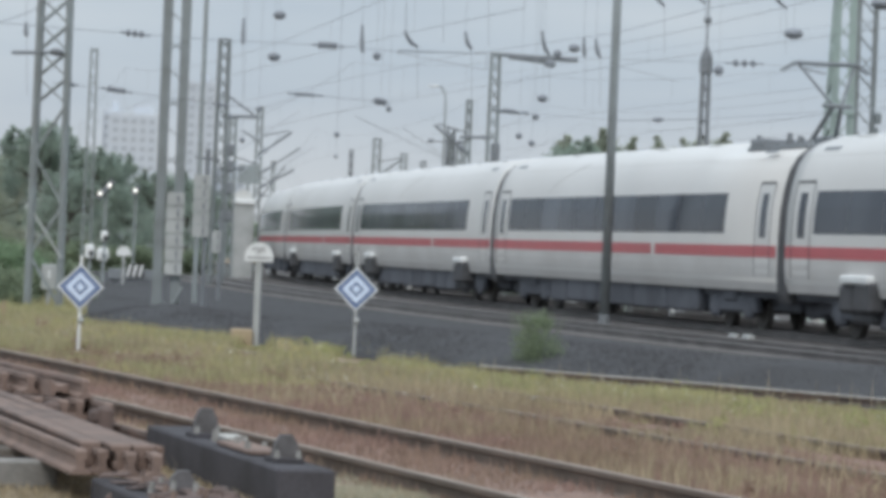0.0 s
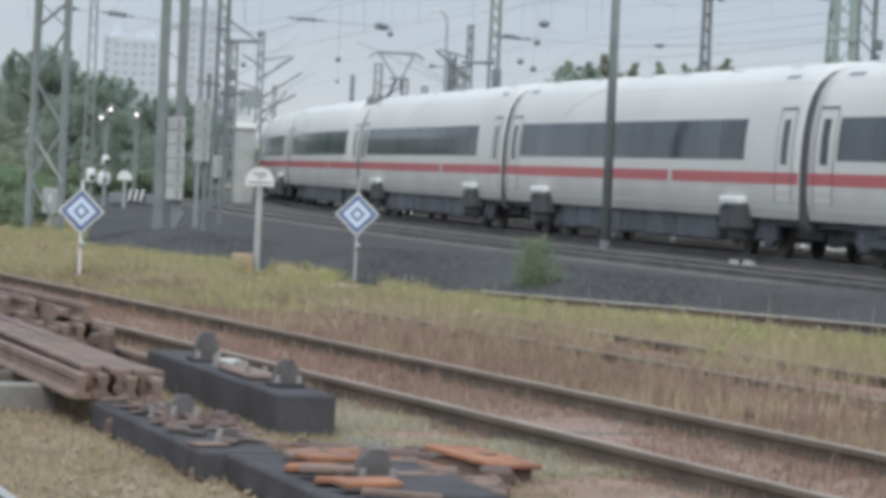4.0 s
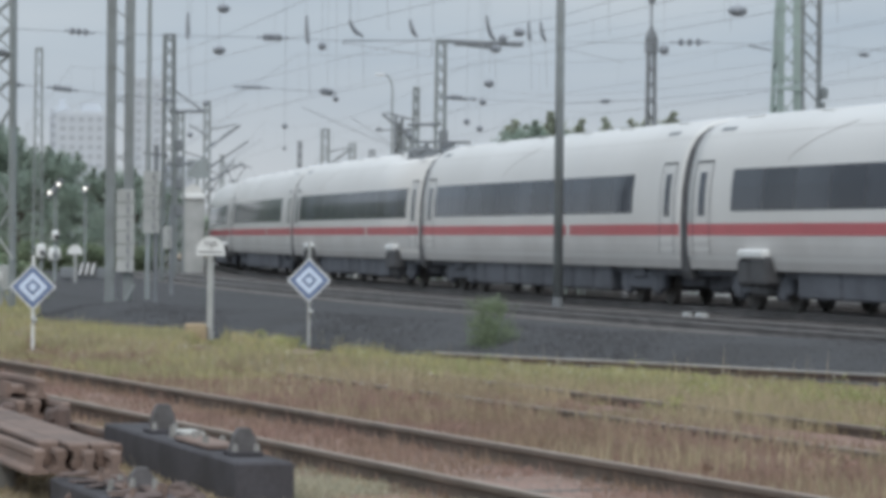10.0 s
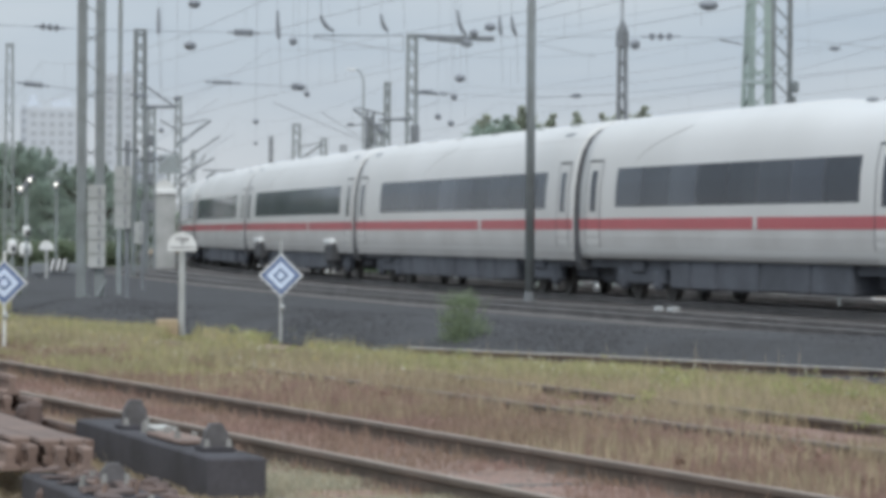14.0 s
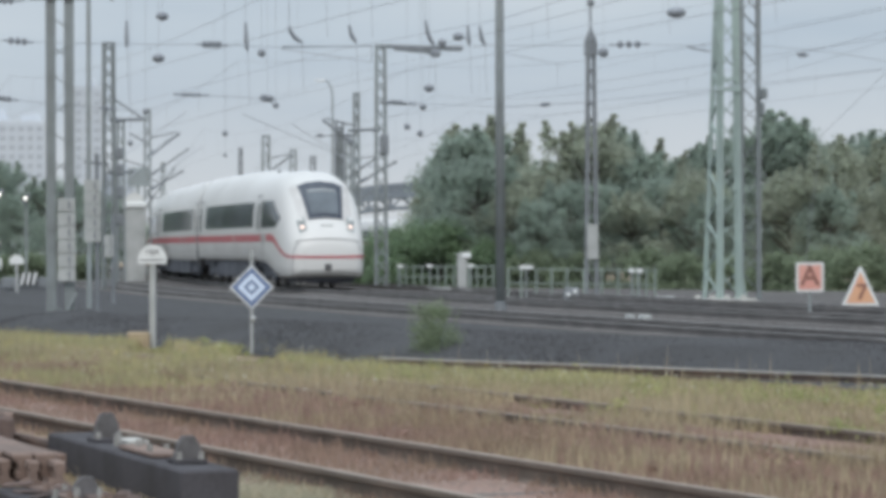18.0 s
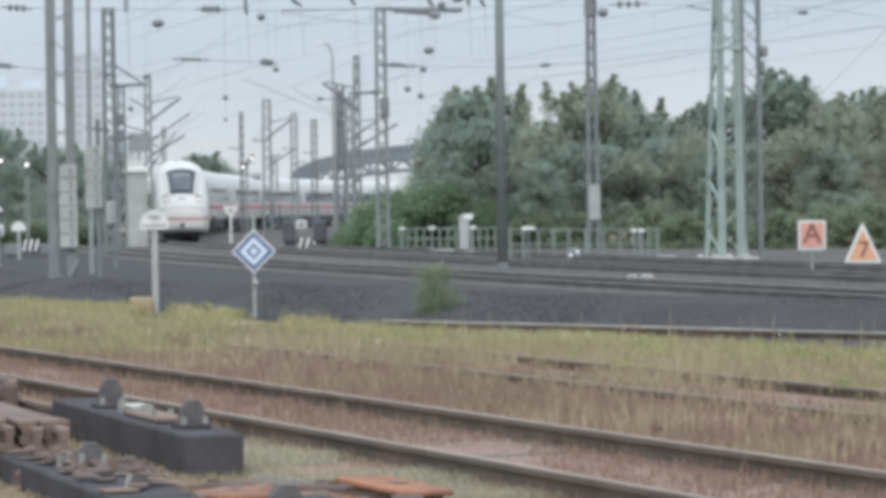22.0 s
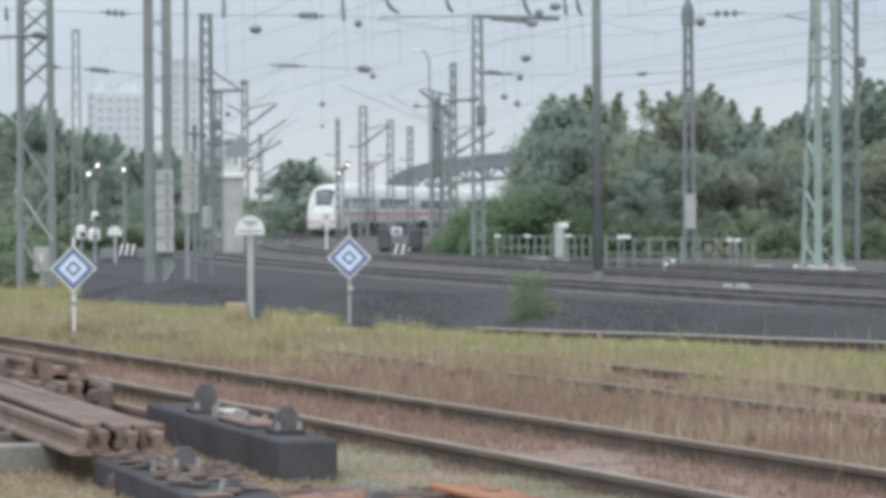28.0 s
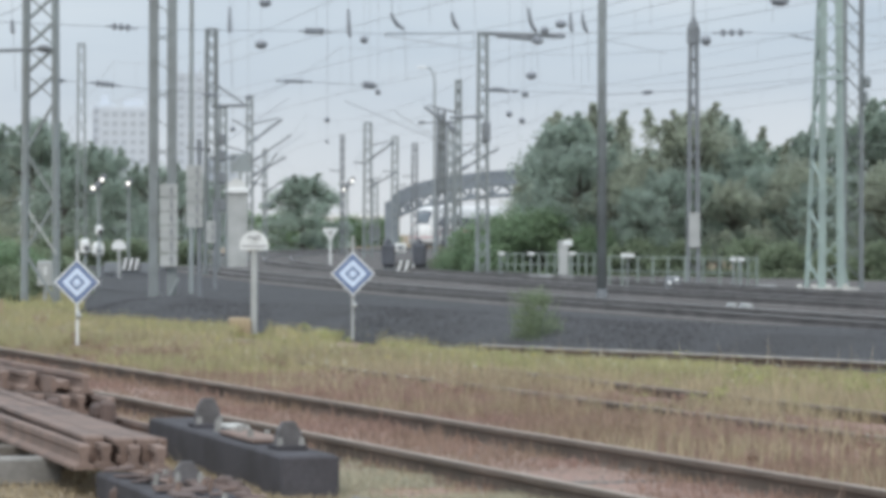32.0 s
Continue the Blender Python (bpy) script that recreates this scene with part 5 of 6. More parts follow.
def build_wires():
    for off, z, s0, s1 in ((0.0, 5.5, -80, 330), (5.2, 5.6, -80, 220), (-4.6, 5.5, -60, 330), (-9.5, 5.7, -40, 300), (10.5, 5.8, -10, 180)):
        overhead(off, s0, s1, z, 0.006)
    # head wires that carry the hangers, and the two steady wires below
    ends = [at_span(c, 0) for c in range(-100, 1801, 60)]
    span([(p.x, p.y, top_z(p)) for p in ends], 0.012)
    span([at_span(*q) for q in ((-110, 34), (62, 42), (215, 48), (372, 53), (557, 54), (690, 60), (790, 58), (990, 57), (1175, 57), (1296, 55.5), (1466, 58))], 0.008)
    span([at_span(*q) for q in ((73, 140), (187, 149), (290, 160), (440, 172), (520, 143), (655, 150))], 0.008)
    span([at_span(*q) for q in ((-110, 70), (20, 20), (73, -8), (187, -24), (290, -27))], 0.010)
    # a rigid wire frame under the steady wire
    span([at_span(*q) for q in ((683, 66), (683, 57.5), (760, 58), (839, 57), (839, 86), (760, 74), (683, 62))], 0.016, label="stiff wire frame hung below a cross-span wire")
    S = [
        ((-8.08, 6.67, 131), (0.09, 7.08, 100), (3.85, 7.01, 86), (5.59, 7.26, 80), (9.33, 7.06, 62)),
        ((-8.55, 6.23, 150), (1.35, 8.10, 131), (6.95, 7.74, 100), (12.04, 7.64, 80)),
        ((1.46, 6.83, 131), (4.93, 5.84, 110), (8.00, 6.19, 115), (9.97, 5.81, 97), (13.55, 6.00, 90)),
        ((4.10, 6.42, 90), (5.71, 6.20, 92)),
        ((8.00, 7.22, 115), (9.97, 7.07, 97), (12.04, 6.89, 80)),
        ((-5.45, 8.96, 200), (-0.13, 6.98, 212), (1.35, 4.41, 131)),
        ((-2.73, 8.40, 200), (-0.13, 7.05, 212)),
        ((-9.14, 5.29, 150), (-7.58, 8.29, 178)),
        ((-9.02, 4.23, 150), (-8.34, 7.09, 178)),
        ((-9.51, 4.72, 178), (-7.45, 7.01, 195)),
        ((-7.44, 6.28, 245), (-4.29, 5.75, 221)),
        ((-10.50, 3.39, 75), (-8.68, 3.41, 75)),
        ((15.3, 6.6, 99), (13.36, 4.64, 100), (12.9, 0.1, 101)),
        ((10.75, 7.02, 97), (12.45, 6.88, 97), (13.40, 6.78, 97), (15.3, 6.6, 99)),
    ]
    S = [[(x, d, z) for x, z, d in pts] for pts in S]
    for i, pts in enumerate(S):
        span(pts, 0.024 if i in (5, 6, 7, 8, 9) else (0.014 if i in (0, 2) else 0.008), 0.0)
    for (x0, y0, x1, y1, Y, n, r) in ((190, 46, 242, 50, 80, 3, 0.13), (530, 54, 585, 55, 100, 4, 0.14), (160, 146, 215, 152, 78, 4, 0.11), (490, 142, 552, 144, 110, 5, 0.08), (640, 148, 670, 152, 110, 4, 0.14), (1262, 56, 1330, 55, 100, 3, 0.16), (866, 156, 900, 158, 131, 4, 0.09), (150, -24, 225, -24, 72, 4, 0.14), (1400, 60, 1440, 68, 97, 2, 0.06), (1594, 74, 1616, 75, 97, 4, 0.10), (358, 165.8, 388, 168, 97, 3, 0.09), (90, 141.4, 118, 143.6, 97, 4, 0.08)):
        string_insulator(at_span(x0, y0), at_span(x1, y1), n, r)
    string_insulator((6.16, 112.0, 5.98), (6.62, 112.75, 6.033), 5, 0.11)
    string_insulator((2.33, 126.0, 6.594), (2.67, 124.0, 6.499), 5, 0.10)
    # hanging rods and hooks
    rods = ((407, 12, 407, 58, 95), (617, 15, 620, 65, 100), (22, 35, 24, 60, 75), (693, 22, 716, 50, 105), (800, 20, 812, 50, 105), (935, 12, 950, 55, 110), (1010, 22, 1013, 55, 110), (1031, 22, 1040, 55, 110), (690, -85, 692, -55, 90), (744, -90, 758, -50, 90), (822, -80, 838, -45, 92), (1125, -90, 1150, -40, 90), (1195, -95, 1222, -48, 90), (1335, -100, 1365, -45, 90), (1528, -95, 1555, -60, 90))
    for x0, y0, x1, y1, Y in rods:
        P, Q = at_span(x0, y0), at_span(x1, y1)
        th = tagged(new("hanging_insulator"), "dark rod insulator hanging from a span wire", "insulator", "hanging insulators")
        th.matrix_basis = Matrix.Translation(P)
        bm = B()
        d = Q - P
        bend = [Vector((0, 0, 0)), Vector((d.x * 0.18, d.y * 0.18, d.z * 0.42)), Vector((d.x * 0.5, d.y * 0.5, d.z * 0.78)), d]
        for p, q, r0, r1 in zip(bend, bend[1:], (0.025, 0.042, 0.05), (0.042, 0.05, 0.032)):
            rod(bm, p, q, r0, r1)
        part("rod", bm, M_INSUL, th)
        bm = B()
        rod(bm, (0, 0, 0), (0, 0, top_z(P) - P.z + 0.05), 0.006)
        rod(bm, Q - P, Q - P + Vector((0.05, 0.1, -1.2)), 0.006)
        part("hanger_wire", bm, M_WIRE, th)
    # round weights and ball insulators in the wires
    for cx, cy, Y, r, flat in ((470, 4, 90, 0.16, 0.7), (463, 78, 95, 0.17, 0.7), (645, 69, 105, 0.12, 1), (580, 211, 150, 0.12, 1), (655, 150, 110, 0.10, 1), (670, 162, 120, 0.10, 1), (941, 132, 120, 0.18, 0.75), (930, 165, 125, 0.13, 0.9), (902, 200, 130, 0.12, 1), (925, 212, 130, 0.12, 1), (1250, 69, 110, 0.16, 1), (1380, -1, 95, 0.26, 0.55), (366, -66, 80, 0.17, 0.8), (424, -62, 82, 0.19, 0.7), (413, 228, 150, 0.12, 1), (440, 172, 160, 0.13, 1), (580, 250, 200, 0.12, 0.8), (1535, -60, 90, 0.3, 0.5)):
        k = span_y(cx) / Y
        P = at_span(cx, cy)
        r *= k
        th = tagged(new("ball_insulator"), "dark round insulator hung in the overhead wires", "insulator", "ball insulators")
        th.matrix_basis = Matrix.Translation(P)
        bm = B()
        ball(bm, (0, 0, 0), r, 1, flat, 12, 8)
        part("ball", bm, M_INSUL, th, smooth=True)
        bm = B()
        rod(bm, (0, 0, 0), (0, 0, top_z(P) - P.z + 0.05), 0.005)
        part("hanger_wire", bm, M_WIRE, th)


build_wires()



# ---- trees and shrubs ----
def leaf_mesh(name, clumps, per, leaf, seed, material, flat=0.75):
    """Many small leaves in clumps; clumps are rows of x, y, z, radius."""
    rng = np.random.RandomState(seed)
    c = np.repeat(np.array(clumps), per, axis=0)
    n = len(c)
    d = rng.normal(size=(n, 3))
    d /= np.linalg.norm(d, axis=1)[:, None]
    r = c[:, 3:4] * (1.5 * rng.rand(n, 1) ** 0.72 + 0.7 * (rng.rand(n, 1) > 0.88) * rng.rand(n, 1))
    p = c[:, :3] + d * r * np.array([1, 1, flat])
    p[:, 2] = np.maximum(p[:, 2], 0.05)
    u = rng.normal(size=(n, 3))
    u /= np.linalg.norm(u, axis=1)[:, None]
    v = np.cross(u, d + 0.6 * rng.normal(size=(n, 3)))
    v /= np.linalg.norm(v, axis=1)[:, None] + 1e-9
    size = leaf * (0.6 + 0.8 * rng.rand(n, 1))
    u, v = u * size, v * size * 0.6
    verts = np.stack([p - u, p - v, p + u, p + v], axis=1).reshape(-1, 3)
    faces = np.arange(4 * n).reshape(-1, 4)
    me = bpy.data.meshes.new(name)
    me.from_pydata(verts.tolist(), [], faces.tolist())
    me.materials.append(material)
    return me


def make_tree(name, h, w, seed, material, label, leaf=0.072, clumps=70, per=150, trunk=0.16, low=0.22, category="tree", group="trees", spire=0.0):
    rng = random.Random(seed)
    th = tagged(new(name), label, category, group)
    tips = []
    bm = B()
    top = Vector((rng.uniform(-0.3, 0.3), rng.uniform(-0.3, 0.3), h * 0.8))
    rod(bm, (0, 0, -0.1), (top.x * 0.4, top.y * 0.4, h * 0.4), trunk, trunk * 0.7, 8)
    rod(bm, (top.x * 0.4, top.y * 0.4, h * 0.4), top, trunk * 0.7, trunk * 0.2, 7)
    for i in range(9):
        z = h * rng.uniform(low + 0.05, 0.7)
        a = rng.uniform(0, 6.28)
        k = rng.uniform(0.4, 0.85) * w / 2
        e = Vector((math.cos(a) * k, math.sin(a) * k, z + rng.uniform(0.3, 0.2 * h)))
        rod(bm, (top.x * 0.4, top.y * 0.4, z), e, trunk * 0.35, trunk * 0.1, 5)
        tips.append(e)
    rows, tw = [], bm
    for i in range(clumps):
        f = rng.random() ** 0.85
        z = h * (low + (1 - low) * f)
        prof = math.sin(math.pi * min(1, 0.18 + 0.82 * f)) ** 0.6
        a = rng.uniform(0, 6.28)
        k = w / 2 * prof * math.sqrt(rng.uniform(0.15, 1.0))
        rows.append((math.cos(a) * k, math.sin(a) * k, z - 0.4, rng.uniform(0.26, 0.70) * min(1.0, w / 4)))
    for i in range(int(spire)):
        a = rng.uniform(0, 6.28)
        k = rng.uniform(0.1, 0.8) * w / 2
        x, y, e = math.cos(a) * k, math.sin(a) * k, h * rng.uniform(0.84, 1.06) * (1 - 0.12 * k / w)
        lean = rng.uniform(-0.18, 0.18)
        rod(tw, (x, y, e - 1.6), (top.x * 0.6, top.y * 0.6, h * 0.55), 0.035, 0.05, 4)
        rod(tw, (x, y, e - 1.6), (x + 5 * lean, y, e + 0.1), 0.03, 0.01, 4)
        for j in range(6):
            side = rng.uniform(-0.10, 0.10) * j
            rows.append((x + lean * (5 - j) + side, y + rng.uniform(-0.2, 0.2), e - 0.24 * j, 0.09 + 0.05 * j * rng.uniform(0.6, 1.3)))
    part("trunk", bm, M_BARK, th)
    ob = new("crown", leaf_mesh("crown", rows, per, leaf, seed, material))
    ob.parent = th
    return th


def build_trees():
    kinds = [
        make_tree("tree", 6.4, 5.4, 11, M_LEAF, "broad green tree with an uneven leafy crown", spire=12),
        make_tree("tree", 6.0, 4.6, 12, M_LEAF_BLUE, "dark bluish green tree behind the railing", spire=14),
        make_tree("tree", 7.0, 5.8, 13, M_LEAF_BLUE, "dense dark green tree beside the railway", spire=13),
        make_tree("tree", 5.2, 4.2, 14, M_LEAF, "small green tree with loose twigs", spire=14),
    ]
    spots = [(1010, 146, 1, 1.04), (1060, 150, 0, 1.03), (965, 152, 3, 0.85), (1120, 140, 3, 0.9), (1160, 146, 1, 0.82), (1240, 143, 0, 1.0), (1275, 146, 2, 0.90), (1320, 141, 1, 0.86), (1372, 146, 0, 0.80), (1425, 150, 3, 0.84), (1480, 148, 2, 0.86), (1562, 143, 1, 1.12), (1600, 148, 2, 0.88), (1665, 140, 0, 0.87), (1730, 146, 2, 0.88), (1800, 144, 1, 0.92), (1870, 146, 2, 1.1),
             (1090, 138, 0, 0.62), (1190, 137, 2, 0.58), (1250, 136, 1, 0.66), (1350, 137, 2, 0.6), (1410, 136, 0, 0.66), (1500, 137, 1, 0.66), (1580, 136, 0, 0.68), (1650, 135, 1, 0.62), (1720, 137, 3, 0.72), (1300, 135, 0, 0.55), (1140, 135, 1, 0.55), (1455, 134, 2, 0.5), (1030, 139, 2, 0.72),
             (70, 190, 2, 1.08), (20, 196, 0, 1.0), (130, 192, 1, 1.05), (185, 188, 2, 0.86), (-40, 190, 1, 0.80), (-100, 186, 2, 0.78), (-170, 188, 0, 0.85), (-30, 178, 0, 0.66), (110, 180, 2, 0.70), (215, 184, 1, 0.72), (280, 178, 2, 0.72), (322, 190, 1, 0.80), (362, 192, 2, 0.62), (250, 190, 0, 0.62)]
    first = set()
    rng = random.Random(5)
    for c, Y, k, sc in spots:
        m = pose(gx(c, Y), Y, 0, 0, 0, rng.uniform(0, 360))
        if k in first:
            ob = copy_thing(kinds[k], m)
        else:
            ob = kinds[k]
            ob.matrix_basis = m
            first.add(k)
        ob.scale = (sc, sc, sc)
    t = make_tree("tree", 6.2, 5.6, 21, M_LEAF_BLUE, "round bluish tree standing alone beyond the line", clumps=90, per=120, leaf=0.12, low=0.0, spire=8)
    t.matrix_basis = pose(gx(538, 330), 330, 0, 0, 0, 30)
    t.scale = (1.6, 1.6, 1.08)
    # shrubs
    bush = [
        make_tree("shrub", 2.6, 4.2, 31, M_LEAF_BRIGHT, "bright green shrub behind the track", 0.085, 44, 200, 0.05, 0.05, "shrub", "shrubs"),
        make_tree("shrub", 1.5, 2.6, 32, M_SHRUB, "low green shrub in the rough", 0.07, 32, 170, 0.03, 0.04, "shrub", "shrubs"),
    ]
    first = set()
    for c, Y, k, sc in ((960, 139, 0, 1.05), (1010, 142, 0, 0.95), (910, 140, 0, 0.85), (1050, 137, 0, 0.75), (880, 143, 0, 0.95), (845, 146, 0, 0.70), (800, 150, 1, 0.8), (830, 148, 1, 0.9), (1130, 134, 1, 1.1), (1210, 133, 1, 1.0), (1390, 128, 1, 1.0), (1560, 122, 1, 1.0), (1640, 124, 1, 1.1), (1480, 126, 1, 0.9), (1330, 131, 1, 1.1), (1720, 122, 1, 1.2),
                       (-160, 172, 1, 1.1), (-110, 170, 1, 0.9), (-60, 171, 1, 1.0), (-10, 172, 1, 1.1), (40, 170, 1, 0.9), (90, 172, 1, 1.0), (140, 171, 1, 1.1), (190, 172, 1, 0.9), (240, 171, 1, 1.0), (290, 172, 1, 0.9), (335, 172, 1, 0.9),
                       (-95, 88, 0, 0.72), (-40, 90, 0, 0.62), (20, 92, 0, 0.55), (75, 96, 1, 0.85), (110, 92, 1, 0.7), (-70, 76, 1, 0.8), (-10, 78, 1, 0.65), (40, 84, 1, 0.6), (560, 345, 0, 1.0), (480, 340, 0, 1.1), (500, 420, 0, 1.6), (560, 440, 0, 1.5), (620, 440, 0, 1.5), (670, 450, 0, 1.4), (440, 420, 0, 1.6)):
        m = pose(gx(c, Y), Y, 0, 0, 0, rng.uniform(0, 360))
        if k in first:
            ob = copy_thing(bush[k], m)
        else:
            ob = bush[k]
            ob.matrix_basis = m
            first.add(k)
        ob.scale = (sc, sc, sc)
    # feathery weed bush on the bank
    M_WEED = leafy("olive_weed", (0.27, 0.32, 0.20), (0.22, 0.27, 0.17))
    th = tagged(new("weed_bush"), "feathery green weed bush growing on the dark bank", "bush")
    rows = []
    r2 = random.Random(8)
    for i in range(60):
        z = 0.06 + 0.66 * r2.random()
        k = 0.44 * (1 - 0.55 * z / 0.7) * math.sqrt(r2.random())
        a = r2.uniform(0, 6.28)
        rows.append((math.cos(a) * k, math.sin(a) * k, z, 0.13))
    ob = new("foliage", leaf_mesh("foliage", rows, 60, 0.017, 9, M_WEED))
    ob.parent = th
    bm = B()
    for i in range(16):
        a = r2.uniform(0, 6.28)
        k = r2.uniform(0.1, 0.42)
        rod(bm, (0, 0, -0.05), (math.cos(a) * k, math.sin(a) * k, r2.uniform(0.5, 0.86)), 0.008, 0.003, 4)
    part("stalk", bm, M_WEED, th)
    th.matrix_basis = pose(1.24, 48.2, 0.05)


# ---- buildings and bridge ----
# walls and windows paled towards blue-grey: distance haze put into their colours
M_TOWER = mat("hazed_tower_facade", (0.58, 0.62, 0.67), 0.8, 0, 0.1, 0.05, second=(0.53, 0.57, 0.62), fine=0.6)
M_TOWER_DARK = mat("hazed_window_bands", (0.48, 0.52, 0.57), 0.6, 0, 0.15, 0.2)
# blue-grey bridge steel, with the haze of distance mixed into the base colour
M_BRIDGE = mat("hazed_bridge_steel", (0.215, 0.245, 0.275), 0.75, 0, 0.15, 0.3, second=(0.175, 0.20, 0.23))
M_PALE_WALL = mat("pale_rendered_wall", (0.62, 0.62, 0.60), 0.85, 0, 0.1, 0.3)


def tower(x, y, w, d, h, bays, floors, label):
    """A tall slab with recessed window strips on each floor."""
    th = thing("tower_block", x, y, 0, 6, label, "tower block", "tower blocks")
    bm = B()
    box(bm, (0, 0, h / 2), (w, d, h))
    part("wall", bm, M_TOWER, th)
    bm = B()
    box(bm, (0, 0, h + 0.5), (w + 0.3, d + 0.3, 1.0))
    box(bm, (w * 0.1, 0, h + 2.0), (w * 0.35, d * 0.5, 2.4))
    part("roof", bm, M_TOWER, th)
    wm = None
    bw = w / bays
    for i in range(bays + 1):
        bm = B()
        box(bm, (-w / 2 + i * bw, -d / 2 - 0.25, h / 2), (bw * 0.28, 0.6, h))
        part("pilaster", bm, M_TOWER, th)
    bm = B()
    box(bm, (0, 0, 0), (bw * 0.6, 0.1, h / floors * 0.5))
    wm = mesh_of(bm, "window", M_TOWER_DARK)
    for i in range(bays):
        for f in range(floors):
            piece("window", wm, th, pose(-w / 2 + (i + 0.5) * bw, -d / 2 - 0.03, h * (f + 0.55) / floors))
    return th


def build_far():
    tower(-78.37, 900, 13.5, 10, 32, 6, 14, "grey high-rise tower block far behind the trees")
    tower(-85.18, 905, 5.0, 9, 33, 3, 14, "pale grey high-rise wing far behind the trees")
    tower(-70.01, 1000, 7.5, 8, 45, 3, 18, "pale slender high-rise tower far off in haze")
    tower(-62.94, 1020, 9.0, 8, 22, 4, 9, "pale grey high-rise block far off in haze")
    # signal cabin
    Y = 165
    th = thing("signal_cabin", gx(421, Y), Y, 0, 3, "tall pale signal cabin with a white roof edge", "cabin")
    bm = B()
    box(bm, (0, 0, gz(340, Y) / 2), (0.95, 1.1, gz(340, Y)), 0.03)
    wall = part("wall", bm, M_GREY, th)
    bm = B()
    box(bm, (-0.05, 0, gz(337, Y)), (1.12, 1.3, 0.24), 0.03)
    part("roof_edge", bm, M_WHITE, th, "white eaves band")
    bm = B()
    plate(bm, [(-0.50, gz(334, Y)), (0.43, gz(334, Y)), (0.33, gz(322, Y)), (-0.05, gz(314, Y)), (-0.41, gz(322, Y))], -0.5, 0.5)
    part("roof", bm, M_PALE_WALL, th)
    bm = B()
    box(bm, (0.14, 0, gz(288, Y)), (0.95, 0.2, 0.85))
    rod(bm, (0.14, 0, gz(340, Y)), (0.14, 0, gz(300, Y)), 0.09)
    part("board", bm, M_STEEL, th, "grey board above the roof")
    # long pale hall far behind the line
    th = thing("hall", -13.36, 520, 0, -4, "long low pale hall far behind the line", "building")
    bm = B()
    box(bm, (0, 0, 2.0), (14, 8, 4.0))
    part("wall", bm, M_PALE_WALL, th)
    bm = B()
    box(bm, (0, 0, 4.1), (14.4, 8.4, 0.4))
    part("roof", bm, M_WHITE, th)
    for i in range(6):
        bm = B()
        box(bm, (-5.6 + 2.2 * i, -4.02, 2.3), (1.3, 0.1, 1.2))
        part("window", bm, M_TOWER_DARK, th)
    # trussed arch bridge across the line
    br = tagged(new("arch_bridge"), "dark steel trussed arch bridge across the line", "bridge")
    n = 22
    xs = [14.7 + 20.9 * math.sin(math.pi * (i / n - 0.5)) for i in range(n + 1)]

    def height(x):
        return 5.3 + 3.9 * math.sqrt(max(0.0, 1 - ((x - 14.7) / 20.9) ** 2))
    for yy in (432.0, 441.0):
        for low, w in ((0.0, 0.55), (2.7, 0.4)):
            bm = B()
            rings = [[bm.verts.new((p, yy + a * w / 2, height(p) - low + b * w / 2)) for a, b in ((-1, -1), (1, -1), (1, 1), (-1, 1))] for p in xs]
            for e, f in zip(rings, rings[1:]):
                for k in range(4):
                    bm.faces.new((e[k], e[(k + 1) % 4], f[(k + 1) % 4], f[k]))
            part("arch_chord", bm, M_BRIDGE, br)
        for i, p in enumerate(xs):
            bm = B()
            bar(bm, (p, yy, height(p) - 2.9), (p, yy, height(p)), 0.3, 0.3)
            if i < n:
                q = xs[i + 1]
                bar(bm, (p, yy, height(p) - 2.7), (q, yy, height(q)), 0.25, 0.25)
                bar(bm, (p, yy, height(p)), (q, yy, height(q) - 2.7), 0.25, 0.25)
            part("web", bm, M_BRIDGE, br)
            if i < n:
                bm = B()
                plate(bm, [(p, height(p) - 1.5), (q, height(q) - 1.5), (q, height(q) - 0.2), (p, height(p) - 0.2)], yy - 0.21, yy - 0.16)
                part("side_plate", bm, M_BRIDGE, br)
    for i, p in enumerate(xs):
        bm = B()
        bar(bm, (p, 432, height(p)), (p, 441, height(p)), 0.35, 0.5)
        part("cross_beam", bm, M_BRIDGE, br)
    for p, q in zip(xs, xs[1:]):
        bm = B()
        v = [bm.verts.new(c) for c in ((p, 432.3, height(p) - 0.3), (q, 432.3, height(q) - 0.3), (q, 440.7, height(q) - 0.3), (p, 440.7, height(p) - 0.3))]
        bm.faces.new(v)
        bm.normal_update()
        bmesh.ops.solidify(bm, geom=bm.faces[:], thickness=0.1)
        part("deck_panel", bm, M_BRIDGE, br)
    for x in (xs[0], xs[-1]):
        for yy in (432.0, 441.0):
            bm = B()
            box(bm, (x, yy, 2.7), (1.4, 1.4, 5.4))
            part("pier", bm, M_BRIDGE, br)


build_trees()
build_far()



# ---- stacked rails, switch timbers and rusty fittings in the foreground ----
LAY = radians(14.5)
LAY_A, LAY_P = Vector((-math.sin(LAY), math.cos(LAY), 0)), Vector((math.cos(LAY), math.sin(LAY), 0))


def lay(x, y, a=0.0, p=0.0, z=0.0):
    v = Vector((x, y, z)) + LAY_A * a + LAY_P * p
    return v


M_SUPPORT = mat("grey_weathered_timber", (0.30, 0.285, 0.265), 0.9, 0, 0.35, 3.0, 0.008, 25, second=(0.21, 0.20, 0.185))
M_CAST = mat("weathered_cast_iron", (0.135, 0.127, 0.13), 0.85, 0, 0.35, 6.0, 0.006, 30, second=(0.095, 0.088, 0.086))


